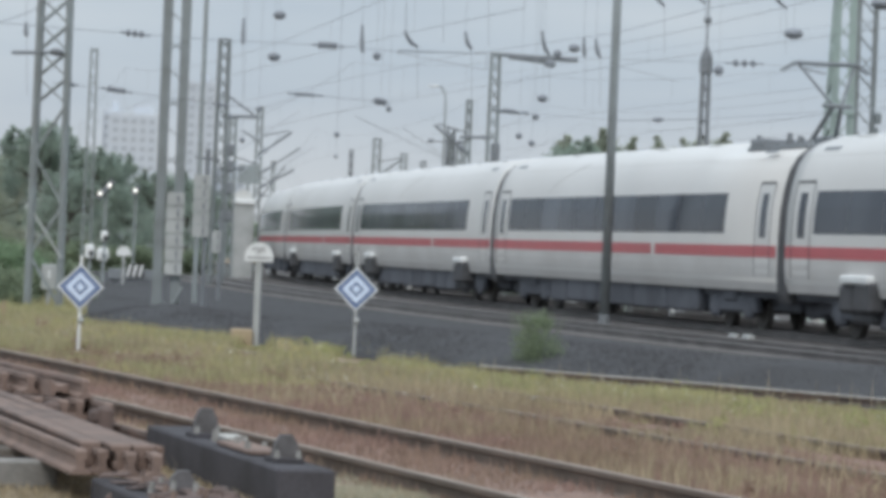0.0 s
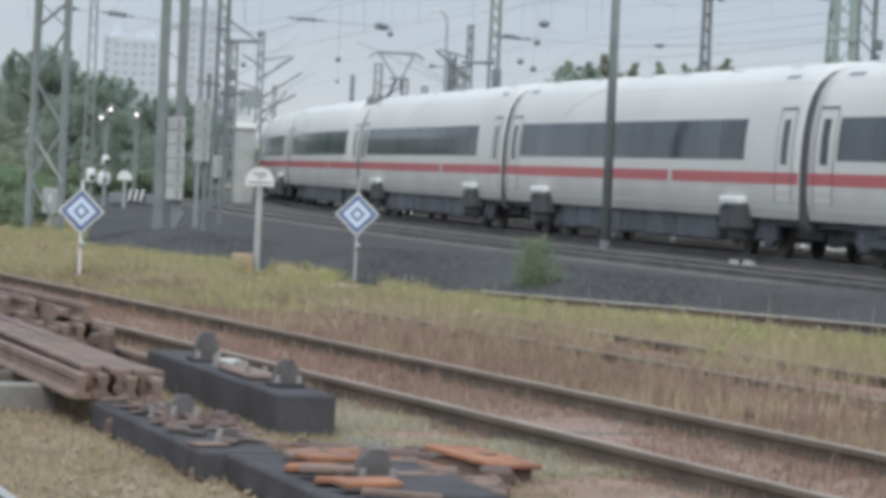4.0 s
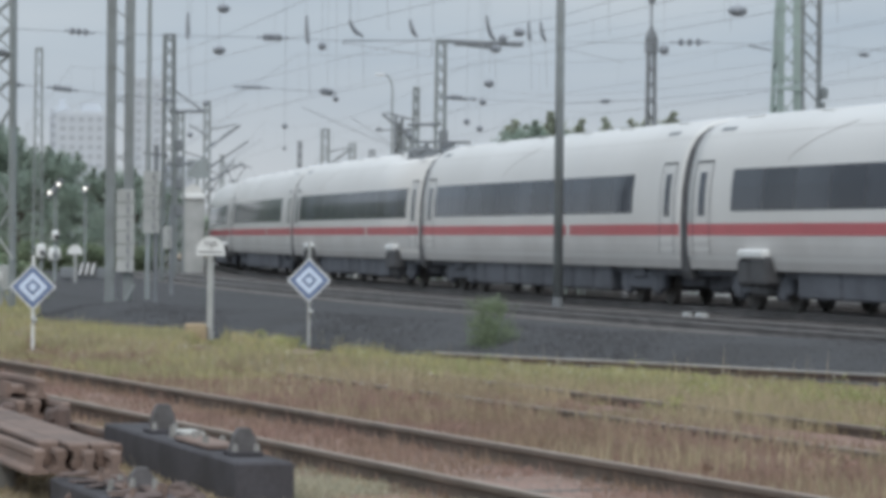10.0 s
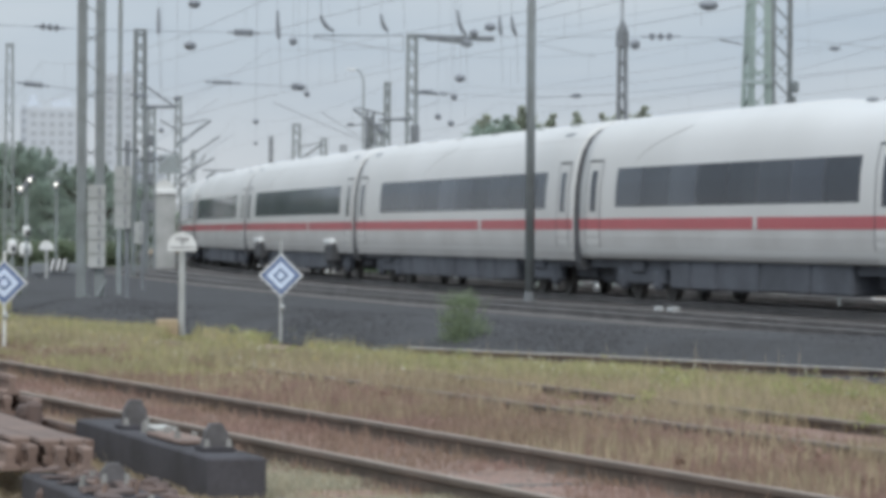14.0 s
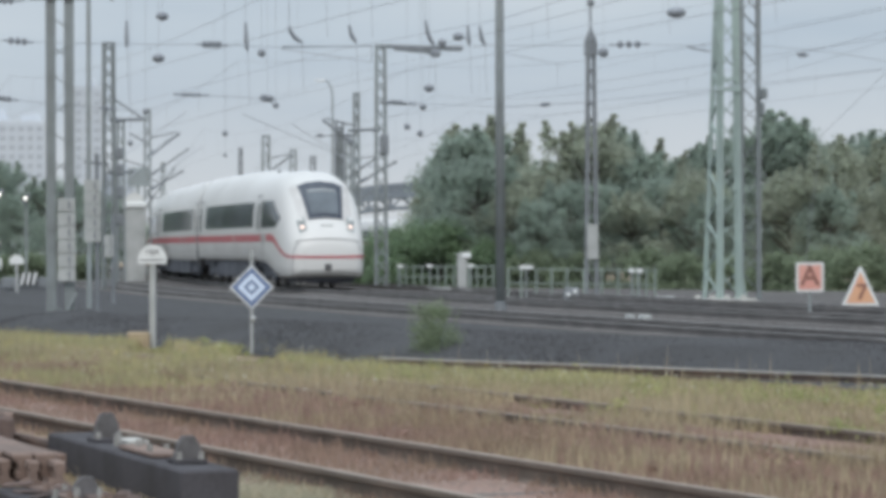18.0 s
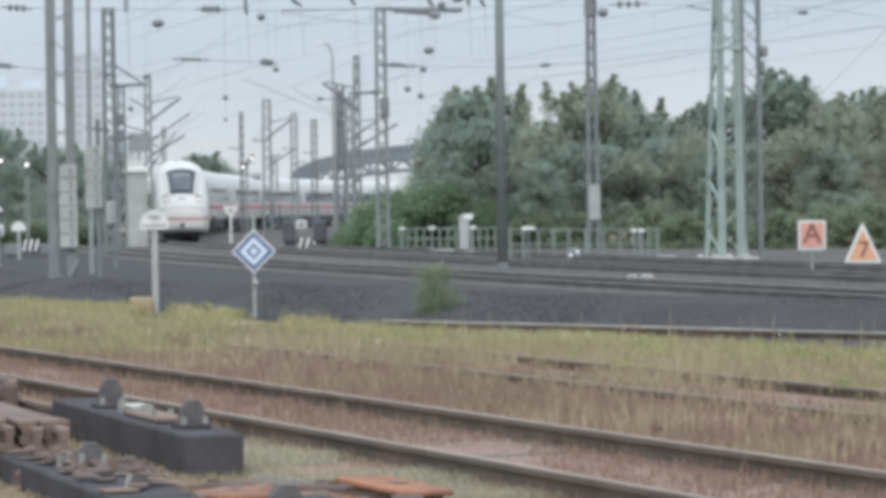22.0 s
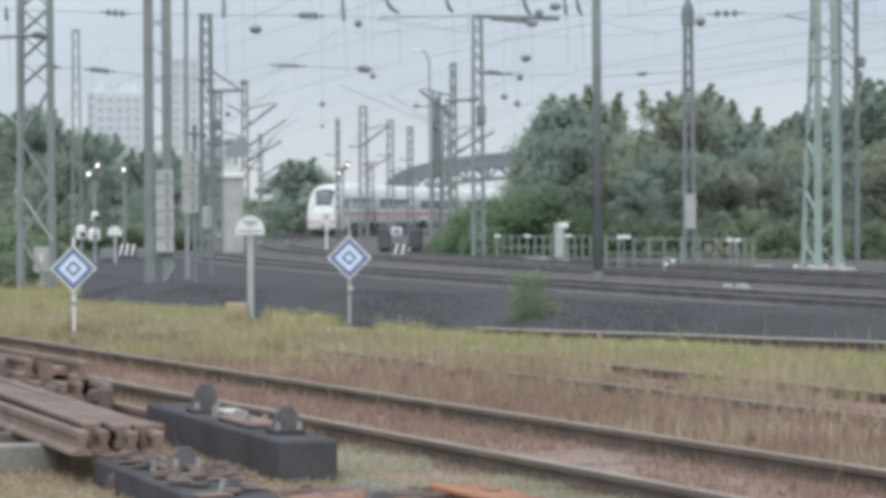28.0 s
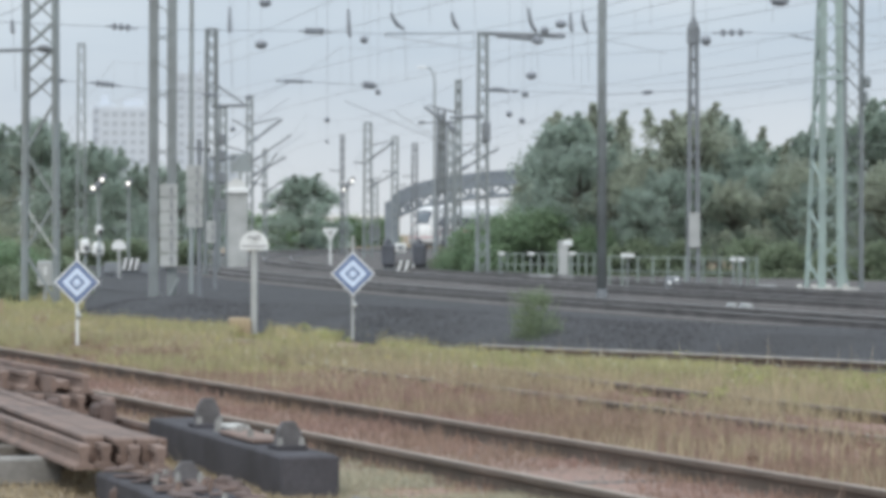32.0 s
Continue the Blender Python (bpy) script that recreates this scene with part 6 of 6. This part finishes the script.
def loose_rail(near, length, z, rolled, label="rusty old rail lying in a stack", turn=LAY):
    """One old rail, lying away from its near end; rolled turns it on its side."""
    prof = [(-0.065, 0), (0.065, 0), (0.065, 0.022), (0.026, 0.045), (0.022, 0.098), (0.036, 0.114), (0.034, 0.15), (-0.034, 0.15), (-0.036, 0.114), (-0.022, 0.098), (-0.026, 0.045), (-0.065, 0.022)]
    if rolled == "inverted":
        prof = [(-a, 0.15 - b) for a, b in prof]
    elif rolled:
        prof = [(b - 0.075, a + 0.065) for a, b in prof]
    bm = B()
    rings = []
    for d in (0.0, 0.02, length):
        k = 0.92 if d == 0 else 1.0
        rings.append([bm.verts.new((u * k, d, w * k)) for u, w in prof])
    n = len(prof)
    for a, b in zip(rings, rings[1:]):
        for i in range(n):
            bm.faces.new((a[i], a[(i + 1) % n], b[(i + 1) % n], b[i]))
    bm.faces.new(rings[0])
    bm.faces.new(rings[-1][::-1])
    ob = tagged(part("old_rail", bm, M_RUST), label, "rail", "stacked rails")
    ob.matrix_basis = pose(near.x, near.y, z, 0, 0, math.degrees(turn) + 0.35 * math.sin(near.x * 37 + near.y * 11))
    return ob


def build_foreground():
    rng = random.Random(77)
    # supports under the stacks
    for x, y, a in ((-2.96, 22.75, 0.0), (-2.75, 23.9, 0.3), (-2.9, 24.4, 2.5), (-3.1, 26.0, 4.0), (-2.5, 22.4, 6.5), (-2.4, 21.5, 9.5), (-3.2, 27.0, 9.0), (-3.10, 28.2, 0.6), (-3.0, 28.6, 6.0)):
        p = lay(x, y, a)
        th = thing("timber_support", p.x, p.y, 0, math.degrees(LAY) + rng.uniform(-6, 6), "pale weathered timber support under old rails", "timber", "timber supports")
        bm = B()
        box(bm, (0, 0, 0.09), (1.1 if a < 1 else 1.5, 0.22, 0.18), 0.015)
        part("beam", bm, M_SUPPORT if a == 0 else M_SLEEPER, th)
    # lower stack: upright and inverted rails nested into each other
    for i in range(4):
        loose_rail(lay(-1.66, 21.4, 0.14 * i + rng.uniform(-0.10, 0.10), -0.137 * i), 24.0, 0.18, False)
    for i in range(3):
        loose_rail(lay(-1.66, 21.5, 0.16 * i + rng.uniform(0.0, 0.2), -0.137 * i - 0.0685), 23.0, 0.218, "inverted")
    # upper stack, level with the track
    for i in range(6):
        loose_rail(yard(27.2 + 0.25 * i + rng.uniform(-0.2, 0.3), 6.12 - 0.140 * i), 28.0, 0.18, False, turn=YARD)
    for i in range(5):
        loose_rail(yard(27.6 + 0.4 * i + rng.uniform(0.0, 0.4), 6.05 - 0.150 * i), 27.0, 0.335, i in (1, 4), turn=YARD)
    # single rails on the ground before it
    for p, a in ((6.25, 23.4), (5.9, 24.6)):
        loose_rail(yard(a, p), 24.0, 0.01, False, "rusty old rail lying on the ground beside a stack", YARD)
    # clump of clips at the end of the upper rails
    for px, py in ((-2.56, 27.55), (-3.02, 28.0)):
        th = thing("rail_clamp", px, py, 0.0, math.degrees(LAY), "brown rusty rail clamp casting at the rail ends", "clamp", "rusty fittings")
        bm = B()
        box(bm, (0, 0, 0.16), (0.12, 0.16, 0.32), 0.03)
        box(bm, (-0.07, 0.04, 0.24), (0.09, 0.16, 0.12), 0.03)
        part("casting", bm, M_RUST_DARK, th)

    # dark switch timbers with fittings on top
    def timber(x, y, length, w, h, label, turn=0.0):
        th = thing("switch_timber", x, y, 0, math.degrees(LAY) + turn, label, "timber", "switch timbers")
        bm = B()
        box(bm, (-w / 2, length / 2, h / 2 + 0.01), (w, length, h), 0.015)
        part("beam", bm, M_BLOCKDARK, th)
        return th

    def chair(parent, px, py, z, s=1.0, tall=0.17):
        """A cast rail chair: base plate, two jaws and bolts."""
        bm = B()
        box(bm, (px, py, z + 0.015), (0.24 * s, 0.30 * s, 0.03), 0.006)
        base = part("base_plate", bm, M_BLOCKDARK, parent)
        bm = B()
        pts = [(px - 0.10 * s, z + 0.03), (px + 0.10 * s, z + 0.03), (px + 0.085 * s, z + tall * 0.65), (px + 0.045 * s, z + tall), (px - 0.035 * s, z + tall), (px - 0.075 * s, z + tall * 0.7)]
        plate(bm, pts, py - 0.06 * s, py + 0.05 * s)
        part("jaw", bm, M_CAST, base, "dark cast jaw")
        for dx, dy in ((-0.08, -0.11), (0.08, -0.11), (0.09, 0.11)):
            bm = B()
            rod(bm, (px + dx * s, py + dy * s, z + 0.02), (px + dx * s, py + dy * s, z + 0.075), 0.02, 0.016, 6)
            part("bolt", bm, M_BOLT, base, "pale bolt head")

    t = timber(-0.61, 21.6, 4.6, 0.36, 0.26, "long dark switch timber with cast rail chairs on top")
    chair(t, -0.17, 0.7, 0.27, 0.85, 0.17)
    chair(t, -0.19, 3.25, 0.27, 0.9, 0.20)
    for i, (px, py) in enumerate(((-0.12, 1.2), (-0.25, 1.45), (-0.08, 1.75), (-0.2, 2.05), (-0.1, 2.4), (-0.22, 2.7))):
        bm = B()
        rod(bm, (px, py, 0.26), (px, py, 0.33 + 0.02 * (i % 2)), 0.026, 0.02, 7)
        part("bolt", bm, M_BOLT, t, "pale bolt head")
    bm = B()
    box(bm, (-0.18, 1.75, 0.29), (0.22, 1.1, 0.03), 0.008)
    part("slide_plate", bm, M_RUST, t, "brown slide plate")
    bm = B()
    box(bm, (-0.10, 2.75, 0.30), (0.14, 0.40, 0.03), 0.008)
    part("pale_plate", bm, M_CONCRETE, t, "pale metal plate")
    t = timber(-0.76, 18.3, 3.5, 0.45, 0.16, "dark switch timber heaped with rusty plates")
    for i in range(24):
        bm = B()
        m = Euler((rng.uniform(-0.12, 0.12), rng.uniform(-0.12, 0.12), rng.uniform(-0.5, 0.5))).to_matrix()
        box(bm, (-0.20 + rng.uniform(-0.18, 0.16), 0.25 + 0.125 * i, 0.184 + 0.014 * (i % 3)), (rng.uniform(0.08, 0.2), rng.uniform(0.08, 0.15), rng.uniform(0.010, 0.018)), 0.004, m)
        part("plate", bm, M_RUST_DARK if i % 4 else M_RUST, t, "rusty metal plate")
    for i in range(12):
        bm = B()
        px, py = -0.06 - 0.3 * rng.random(), 0.3 + 2.8 * rng.random()
        rod(bm, (px, py, 0.17), (px + 0.015, py, 0.25), 0.018, 0.015, 6)
        part("bolt", bm, M_BOLT if i % 2 else M_RUST, t, "upright bolt")
    chair(t, -0.12, 2.3, 0.17, 0.8, 0.13)
    t = timber(0.33, 14.85, 3.6, 0.5, 0.15, "dark switch timber with orange rusted plates")
    chair(t, -0.10, 2.1, 0.16, 0.9, 0.16)
    for i in range(7):
        bm = B()
        m = Euler((rng.uniform(-0.1, 0.1), rng.uniform(-0.1, 0.1), rng.uniform(-0.5, 0.5))).to_matrix()
        box(bm, (-0.2 + rng.uniform(-0.1, 0.1), 1.2 + 0.33 * i, 0.19 + 0.02 * (i % 2)), (rng.uniform(0.2, 0.36), rng.uniform(0.14, 0.22), 0.03), 0.006, m)
        part("plate", bm, M_RUST_BRIGHT if i % 3 else M_RUST, t, "orange rusted plate")
    t2 = timber(0.35, 17.1, 1.9, 0.5, 0.10, "low dark switch timber beneath an orange rusted plate")
    # bright rusty plates
    for cx, cy, Y, w, d, z, tl in ((868, 905, 19.0, 0.34, 0.62, 0.14, 4), (632, 918, 18.9, 0.22, 0.42, 0.13, -3), (690, 925, 18.9, 0.34, 0.16, 0.09, 2), (655, 900, 19.6, 0.40, 0.10, 0.09, 0), (745, 880, 19.8, 0.26, 0.26, 0.06, 6), (585, 900, 19.2, 0.36, 0.18, 0.10, 3), (720, 900, 19.3, 0.30, 0.14, 0.08, -5), (800, 900, 19.1, 0.28, 0.20, 0.07, 2)):
        th = thing("rusty_plate", gx(cx, Y), Y, 0, math.degrees(LAY) + tl * 5, "bright orange rusted base plate lying on dark timbers", "plate", "rusty fittings")
        bm = B()
        box(bm, (0, 0, z), (w, d, 0.028), 0.006, Euler((0.02 * tl, 0.03, 0)).to_matrix())
        p = part("plate", bm, M_RUST_BRIGHT, th)
        bm = B()
        box(bm, (0.02, 0, z + 0.018), (w * 0.22, d * 0.14, 0.008))
        part("slot", bm, M_RUST, p, "dark slot")
        bm = B()
        box(bm, (0, 0, z / 2), (w * 0.8, d * 0.85, z - 0.03), 0.01)
        part("packing", bm, M_RUST, th, "brown rusty castings below")
    for i in range(24):
        p = lay(-1.58, 21.3, rng.uniform(-0.6, 0.0), rng.uniform(-0.34, 0.30))
        th = thing("rusty_fitting", p.x, p.y, 0, rng.uniform(0, 180), "dark rusty casting heaped at the rail ends", "fitting", "rusty fittings")
        bm = B()
        w = rng.uniform(0.09, 0.17)
        box(bm, (0, 0, w * 0.45), (w * 1.5, w, w * 0.9), 0.03)
        box(bm, (w * 0.2, 0.1 * w, w * 0.95), (w * 0.6, w * 0.5, w * 0.3), 0.015)
        part("casting", bm, M_RUST_DARK, th)
    for i in range(26):
        Y = rng.uniform(17.0, 20.5)
        c = rng.uniform(560, 980) if i % 2 else rng.uniform(380, 620)
        th = thing("rusty_fitting", gx(c, Y), Y, 0, rng.uniform(0, 180), "small rusty rail fitting lying about", "fitting", "rusty fittings")
        bm = B()
        box(bm, (0, 0, 0.035), (rng.uniform(0.12, 0.3), rng.uniform(0.05, 0.1), 0.07), 0.012)
        part("casting", bm, M_RUST if i % 2 == 0 or i % 3 else M_RUST_BRIGHT, th)
    # heap of brown castings below and between the orange plates
    for i in range(46):
        Y = rng.uniform(17.6, 19.9)
        th = thing("rusty_fitting", gx(rng.uniform(560, 905), Y), Y, 0, rng.uniform(0, 180), "dark brown rusted casting in a heap of rail fittings", "fitting", "rusty fittings")
        w = rng.uniform(0.08, 0.17)
        bm = B()
        box(bm, (0, 0, w * 0.36), (w * 1.7, w, w * 0.72), 0.02, Euler((0, rng.uniform(-0.12, 0.12), 0)).to_matrix())
        rod(bm, (w * 0.45, 0, w * 0.5), (w * 0.45, 0, w * 0.82), w * 0.26, w * 0.2, 7)
        part("casting", bm, M_RUST_DARK if i % 3 else M_RUST, th)
    # a row of spools beside the long timber
    for i in range(5):
        Y = 20.7 - 0.12 * i
        th = thing("rail_pad_spool", gx(632 + 17 * i, Y), Y, 0, 0, "pale round rail fitting in the gravel", "fitting", "pale fittings")
        bm = B()
        rod(bm, (0, 0, 0), (0, 0, 0.09), 0.028, 0.024, 10)
        part("spool", bm, M_BOLT, th)
    # stones
    grow = np.random.RandomState(3)
    near, bed = ([], []), ([], [])
    ico = [(-1, 0, 0), (1, 0, 0), (0, -1, 0), (0, 1, 0), (0, 0, -1), (0, 0, 1)]
    tri = [(0, 2, 5), (2, 1, 5), (1, 3, 5), (3, 0, 5), (2, 0, 4), (1, 2, 4), (3, 1, 4), (0, 3, 4)]
    for i in range(9000):
        verts, faces = near if i < 4200 else bed
        if i < 4200:
            y = grow.uniform(14, 27)
            x = y * grow.uniform(-0.15, 0.16)
        else:
            v = yard(grow.uniform(14, 46), 7.8 + grow.normal() * 0.85)
            x, y = v.x, v.y
        if i < 4200 and x * ACROSS.x + y * ACROSS.y > 6.8:
            continue
        r = grow.uniform(0.008, 0.022) if i < 4200 else grow.uniform(0.010, 0.034)
        b = len(verts)
        k = grow.uniform(0.6, 1.3, size=(6, 3))
        for (a, c, d), q in zip(ico, k):
            verts.append((x + a * r * q[0], y + c * r * q[1], 0.028 + d * r * 0.7 * q[2]))
        faces += [(b + p, b + q, b + s) for p, q, s in tri]
    for (verts, faces), m, label in ((near, M_GRAVEL, "loose pale gravel stones among the weeds"), (bed, M_RED_GRAVEL, "rust-stained ballast stones between the rails")):
        me = bpy.data.meshes.new("gravel")
        me.from_pydata(verts, [], faces)
        me.materials.append(m)
        tagged(new("gravel", me), label, "gravel", "", "stuff")


M_GRAVEL = leafy("pale_gravel", (0.35, 0.285, 0.205), (0.27, 0.22, 0.16), 0.0)
M_RED_GRAVEL = leafy("rusty_gravel", (0.272, 0.204, 0.174), (0.212, 0.157, 0.132), 0.0)
build_foreground()


# ---- grass and weeds ----
def blades(name, spots, height, width, per, material, label, seed, lean=0.5):
    """Tufts of narrow bent blades; spots is an array of x, y and size."""
    rng = np.random.RandomState(seed)
    p = np.repeat(spots, per, axis=0)
    n = len(p)
    a = rng.uniform(0, 2 * math.pi, n)
    h = height * p[:, 2] * rng.uniform(0.5, 1.15, n)
    w = width * rng.uniform(0.6, 1.3, n)
    dx, dy = np.cos(a), np.sin(a)
    off = rng.normal(size=(n, 2)) * 0.05
    bx, by = p[:, 0] + off[:, 0], p[:, 1] + off[:, 1]
    ln = h * lean * rng.uniform(0.1, 1.0, n)
    z0 = np.zeros(n)
    v = np.empty((n, 5, 3))
    v[:, 0] = np.stack([bx - dy * w, by + dx * w, z0], 1)
    v[:, 1] = np.stack([bx + dy * w, by - dx * w, z0], 1)
    v[:, 2] = np.stack([bx + dx * ln * 0.35 + dy * w * 0.8, by + dy * ln * 0.35 - dx * w * 0.8, h * 0.6], 1)
    v[:, 3] = np.stack([bx + dx * ln * 0.35 - dy * w * 0.8, by + dy * ln * 0.35 + dx * w * 0.8, h * 0.6], 1)
    v[:, 4] = np.stack([bx + dx * ln, by + dy * ln, h], 1)
    i = np.arange(n) * 5
    quads = np.stack([i, i + 1, i + 2, i + 3], 1).tolist()
    tris = np.stack([i + 3, i + 2, i + 4], 1).tolist()
    me = bpy.data.meshes.new(name)
    me.from_pydata(v.reshape(-1, 3).tolist(), [], quads + tris)
    me.materials.append(material)
    return tagged(new(name, me), label, "grass", "", "stuff")


def scatter(n, a0, a1, p0, p1, seed, rough=0.0, scale=0.4, size=(0.6, 1.2), reach=0.0):
    """Places in a strip of the yard, thinned into patches by noise."""
    rng = np.random.RandomState(seed)
    a, p = rng.uniform(a0, a1, n), rng.uniform(p0, p1, n)
    x = a * ALONG.x + p * ACROSS.x
    y = a * ALONG.y + p * ACROSS.y
    keep = (abs(x / np.maximum(y, 1)) < 0.19) & (y > 13) & (p < bank_foot(a) - 0.05 + reach - 0.45 * np.clip((45.5 - a) / 2, 0, 1))
    low = np.where(a < 47, np.clip((bank_foot(a) - p) / 2.2, 0.3, 1.0), 1.0)
    x, y, s = x[keep], y[keep], (rng.uniform(*size, n) * low)[keep]
    for cx, cy in ((-5.1, 50.3), (-1.3, 52.9), (-3.0, 57.0)):
        trodden = np.hypot((x - cx * y / cy) * 1.5, (y - cy + 5.0) * 0.105) < 0.55
        s = np.where(trodden, s * 0.22, s)
    if rough:
        nv = np.array([noise.noise((u * scale, w * scale, seed)) for u, w in zip(x, y)])
        k = nv > rough
        x, y, s, nv = x[k], y[k], s[k], nv[k]
        s = s * (0.8 + 0.6 * np.clip(nv - rough, 0, 0.6))
    return np.stack([x, y, s], 1)


def build_grass():
    blades("tall_grass", scatter(11500, 36, 75, 12.6, 16.6, 1, -0.3), 0.20, 0.007, 8, M_GRASS, "yellow-green tall grass along the siding", 1)
    blades("tall_grass", scatter(6500, 18, 70, 10.9, 13.6, 2, -0.2), 0.24, 0.006, 6, M_DRY, "dry straw-coloured grass on the siding", 2)
    blades("tall_grass", scatter(14500, 38, 75, 9.0, 13.6, 3, -0.3), 0.21, 0.007, 7, M_GRASS, "yellow-green grass on the siding", 3)
    blades("weeds", scatter(11000, 16, 50, 8.5, 11.8, 4, -0.7, 0.3), 0.13, 0.006, 6, M_HEATHER, "low reddish weeds between the tracks", 4)
    blades("weeds", scatter(9000, 14, 60, 6.9, 8.7, 5, -0.5, 0.5), 0.10, 0.006, 5, M_HEATHER, "low reddish weeds in the track", 5)
    blades("dry_grass", scatter(9500, 13, 40, 2.0, 7.2, 6, -0.3, 0.5), 0.06, 0.0055, 8, M_DRY, "short dry grass and litter among the stacked rails", 6, 1.6)
    blades("dry_grass", scatter(700, 22, 60, 4.6, 7.2, 26, 0.0, 0.5), 0.13, 0.005, 6, M_DRY, "pale dry grass tufts beside the rails", 26)
    blades("dry_grass", scatter(3200, 12, 50, 8.6, 11.5, 7, -0.1, 0.5), 0.24, 0.005, 5, M_DRY, "pale dry grass stalks between the tracks", 7)
    blades("dry_grass", scatter(6000, 44, 80, 8.5, 11.4, 16, -0.4, 0.4), 0.15, 0.007, 6, M_DRY, "straw-coloured grass between the tracks", 16)
    blades("low_grass", scatter(4800, 17, 50, 5.3, 7.1, 12, -0.15, 0.5), 0.06, 0.006, 6, M_DRY, "short pale grass beside the rail", 12)
    blades("bank_weeds", scatter(2600, 26, 70, 12.5, 20.0, 8, 0.05, 0.5, reach=0.5), 0.22, 0.006, 5, M_GRASS, "scattered weeds at the foot of the bank", 8)
    blades("tall_grass", scatter(2600, 26, 46, 14.6, 19.0, 15, -0.05), 0.17, 0.007, 6, M_GRASS, "yellow-green grass before the edge rail", 15)
    blades("verge_grass", scatter(12000, 58, 110, 9.0, 24.0, 9, -0.3), 0.26, 0.012, 5, M_GRASS, "green grass on the verge below the trees", 9)
    blades("dry_grass", scatter(5200, 20, 42, 12.6, 18.0, 17, -0.2, 0.5), 0.16, 0.006, 6, M_DRY, "dry straw and weeds on the siding", 17)
    blades("dry_grass", scatter(420, 24, 46, 14.2, 19.4, 18, 0.0, 0.8), 0.42, 0.004, 2, M_DRY, "tall pale stalks before the edge rail", 18, 0.25)
    blades("dry_grass", scatter(2600, 18, 26, 6.0, 7.15, 27, -0.3, 0.8), 0.075, 0.006, 9, M_LITTER, "bleached grass litter beside the rail", 27, 1.3)
    # broad-leaved weeds in clumps before the bank
    rng = np.random.RandomState(10)
    for seed, n, strip, size in ((31, 620, (24, 72, 12.4, 16.4), 0.13), (32, 260, (20, 60, 8.6, 12.2), 0.10)):
        sp = scatter(n, *strip, seed, -0.05, 0.5)
        rows = [(x, y, rng.uniform(0.05, 0.20) * k, size * k * rng.uniform(0.6, 1.3)) for x, y, k in sp]
        me = leaf_mesh("leafy_weeds", rows, 42, 0.022, seed, M_BROADLEAF if seed == 31 else M_HEATHER, 0.6)
        tagged(new("leafy_weeds", me), "leafy weeds in loose clumps among the grass", "weeds", "", "stuff")
    # small flower heads
    for name, sp, m, label in (
            ("flowers", np.concatenate([scatter(1300, 34, 70, 9.4, 16.0, 11), scatter(340, 24, 46, 13.6, 19.2, 19)]), M_FLOWER, "tiny pale flower heads in the grass"),
            ("yellow_flowers", scatter(1700, 38, 72, 11.4, 14.8, 41, 0.0, 0.35), M_YELLOW, "small yellow flower heads in the tall grass")):
        verts, faces = [], []
        for x, y, k in sp:
            z, r = rng.uniform(0.08, 0.24), 0.0075 * k * rng.uniform(0.6, 1.4)
            b = len(verts)
            for a in range(5):
                verts.append((x + r * math.cos(a * 1.2566), y + 0.5 * r * math.sin(a * 1.2566), z + r * math.sin(a * 1.2566)))
            faces.append(tuple(range(b, b + 5)))
        me = bpy.data.meshes.new(name)
        me.from_pydata(verts, [], faces)
        me.materials.append(m)
        tagged(new(name, me), label, "flowers", "", "stuff")


build_grass()



# ---- the rail along the bank's foot, and sleepers ----
def build_edge_rail():
    th = tagged(new("edge_rail"), "old rail with a pale worn top at the bank's foot", "rail")
    pts = [Vector(p) for p in ((0.5, 47.4, 0), (1.22, 46.4, 0), (1.55, 45.9, 0), (2.90, 44.35, 0), (5.10, 41.2, 0), (7.4, 38.2, 0))]
    bm = B()
    rail_mesh(bm, pts, 0.14)
    part("rail", bm, M_RUST_DARK, th)
    bm = B()
    rail_cap(bm, pts, 0.14, 0.010)
    part("railhead", bm, M_EDGE_TOP, th)
    # rail at the very front edge of the heap
    th = tagged(new("edge_rail"), "old rail lying before the heap of timbers", "rail")
    pts = [lay(-1.93, 15.8, a) for a in (-1.6, 0, 4, 9)]
    bm = B()
    rail_mesh(bm, pts, 0.16)
    part("rail", bm, M_RAIL, th)
    bm = B()
    rail_cap(bm, pts, 0.16)
    part("railhead", bm, M_RAILTOP, th)


def build_sleepers():
    def wood(m):
        bm = B()
        box(bm, (0, 0, 0), (2.5, 0.24, 0.14), 0.012)
        return mesh_of(bm, "sleeper", m)
    me, grey = wood(M_SLEEPER), wood(M_SLEEPER_GREY)
    rng = random.Random(12)
    for t, c in ((TRACKS[0], 7.8), (TRACKS[1], 11.9)):
        for i in range(110):
            a = 6 + 0.64 * i
            p = yard(a, c, -0.052 + rng.uniform(-0.008, 0.016))
            piece("sleeper", me, t, pose(p.x, p.y, p.z, 0, 0, math.degrees(YARD) + rng.uniform(-1.5, 1.5)))
    for t, off in ((TRACKS[2], 0.0), (TRACKS[3], 5.2)):
        for i in range(160):
            s = -30 + 0.64 * i
            p, a = line(s, off)
            piece("sleeper", grey, t, pose(p.x, p.y, 0.0, 0, 0, math.degrees(a)))


build_edge_rail()
build_sleepers()



motions()
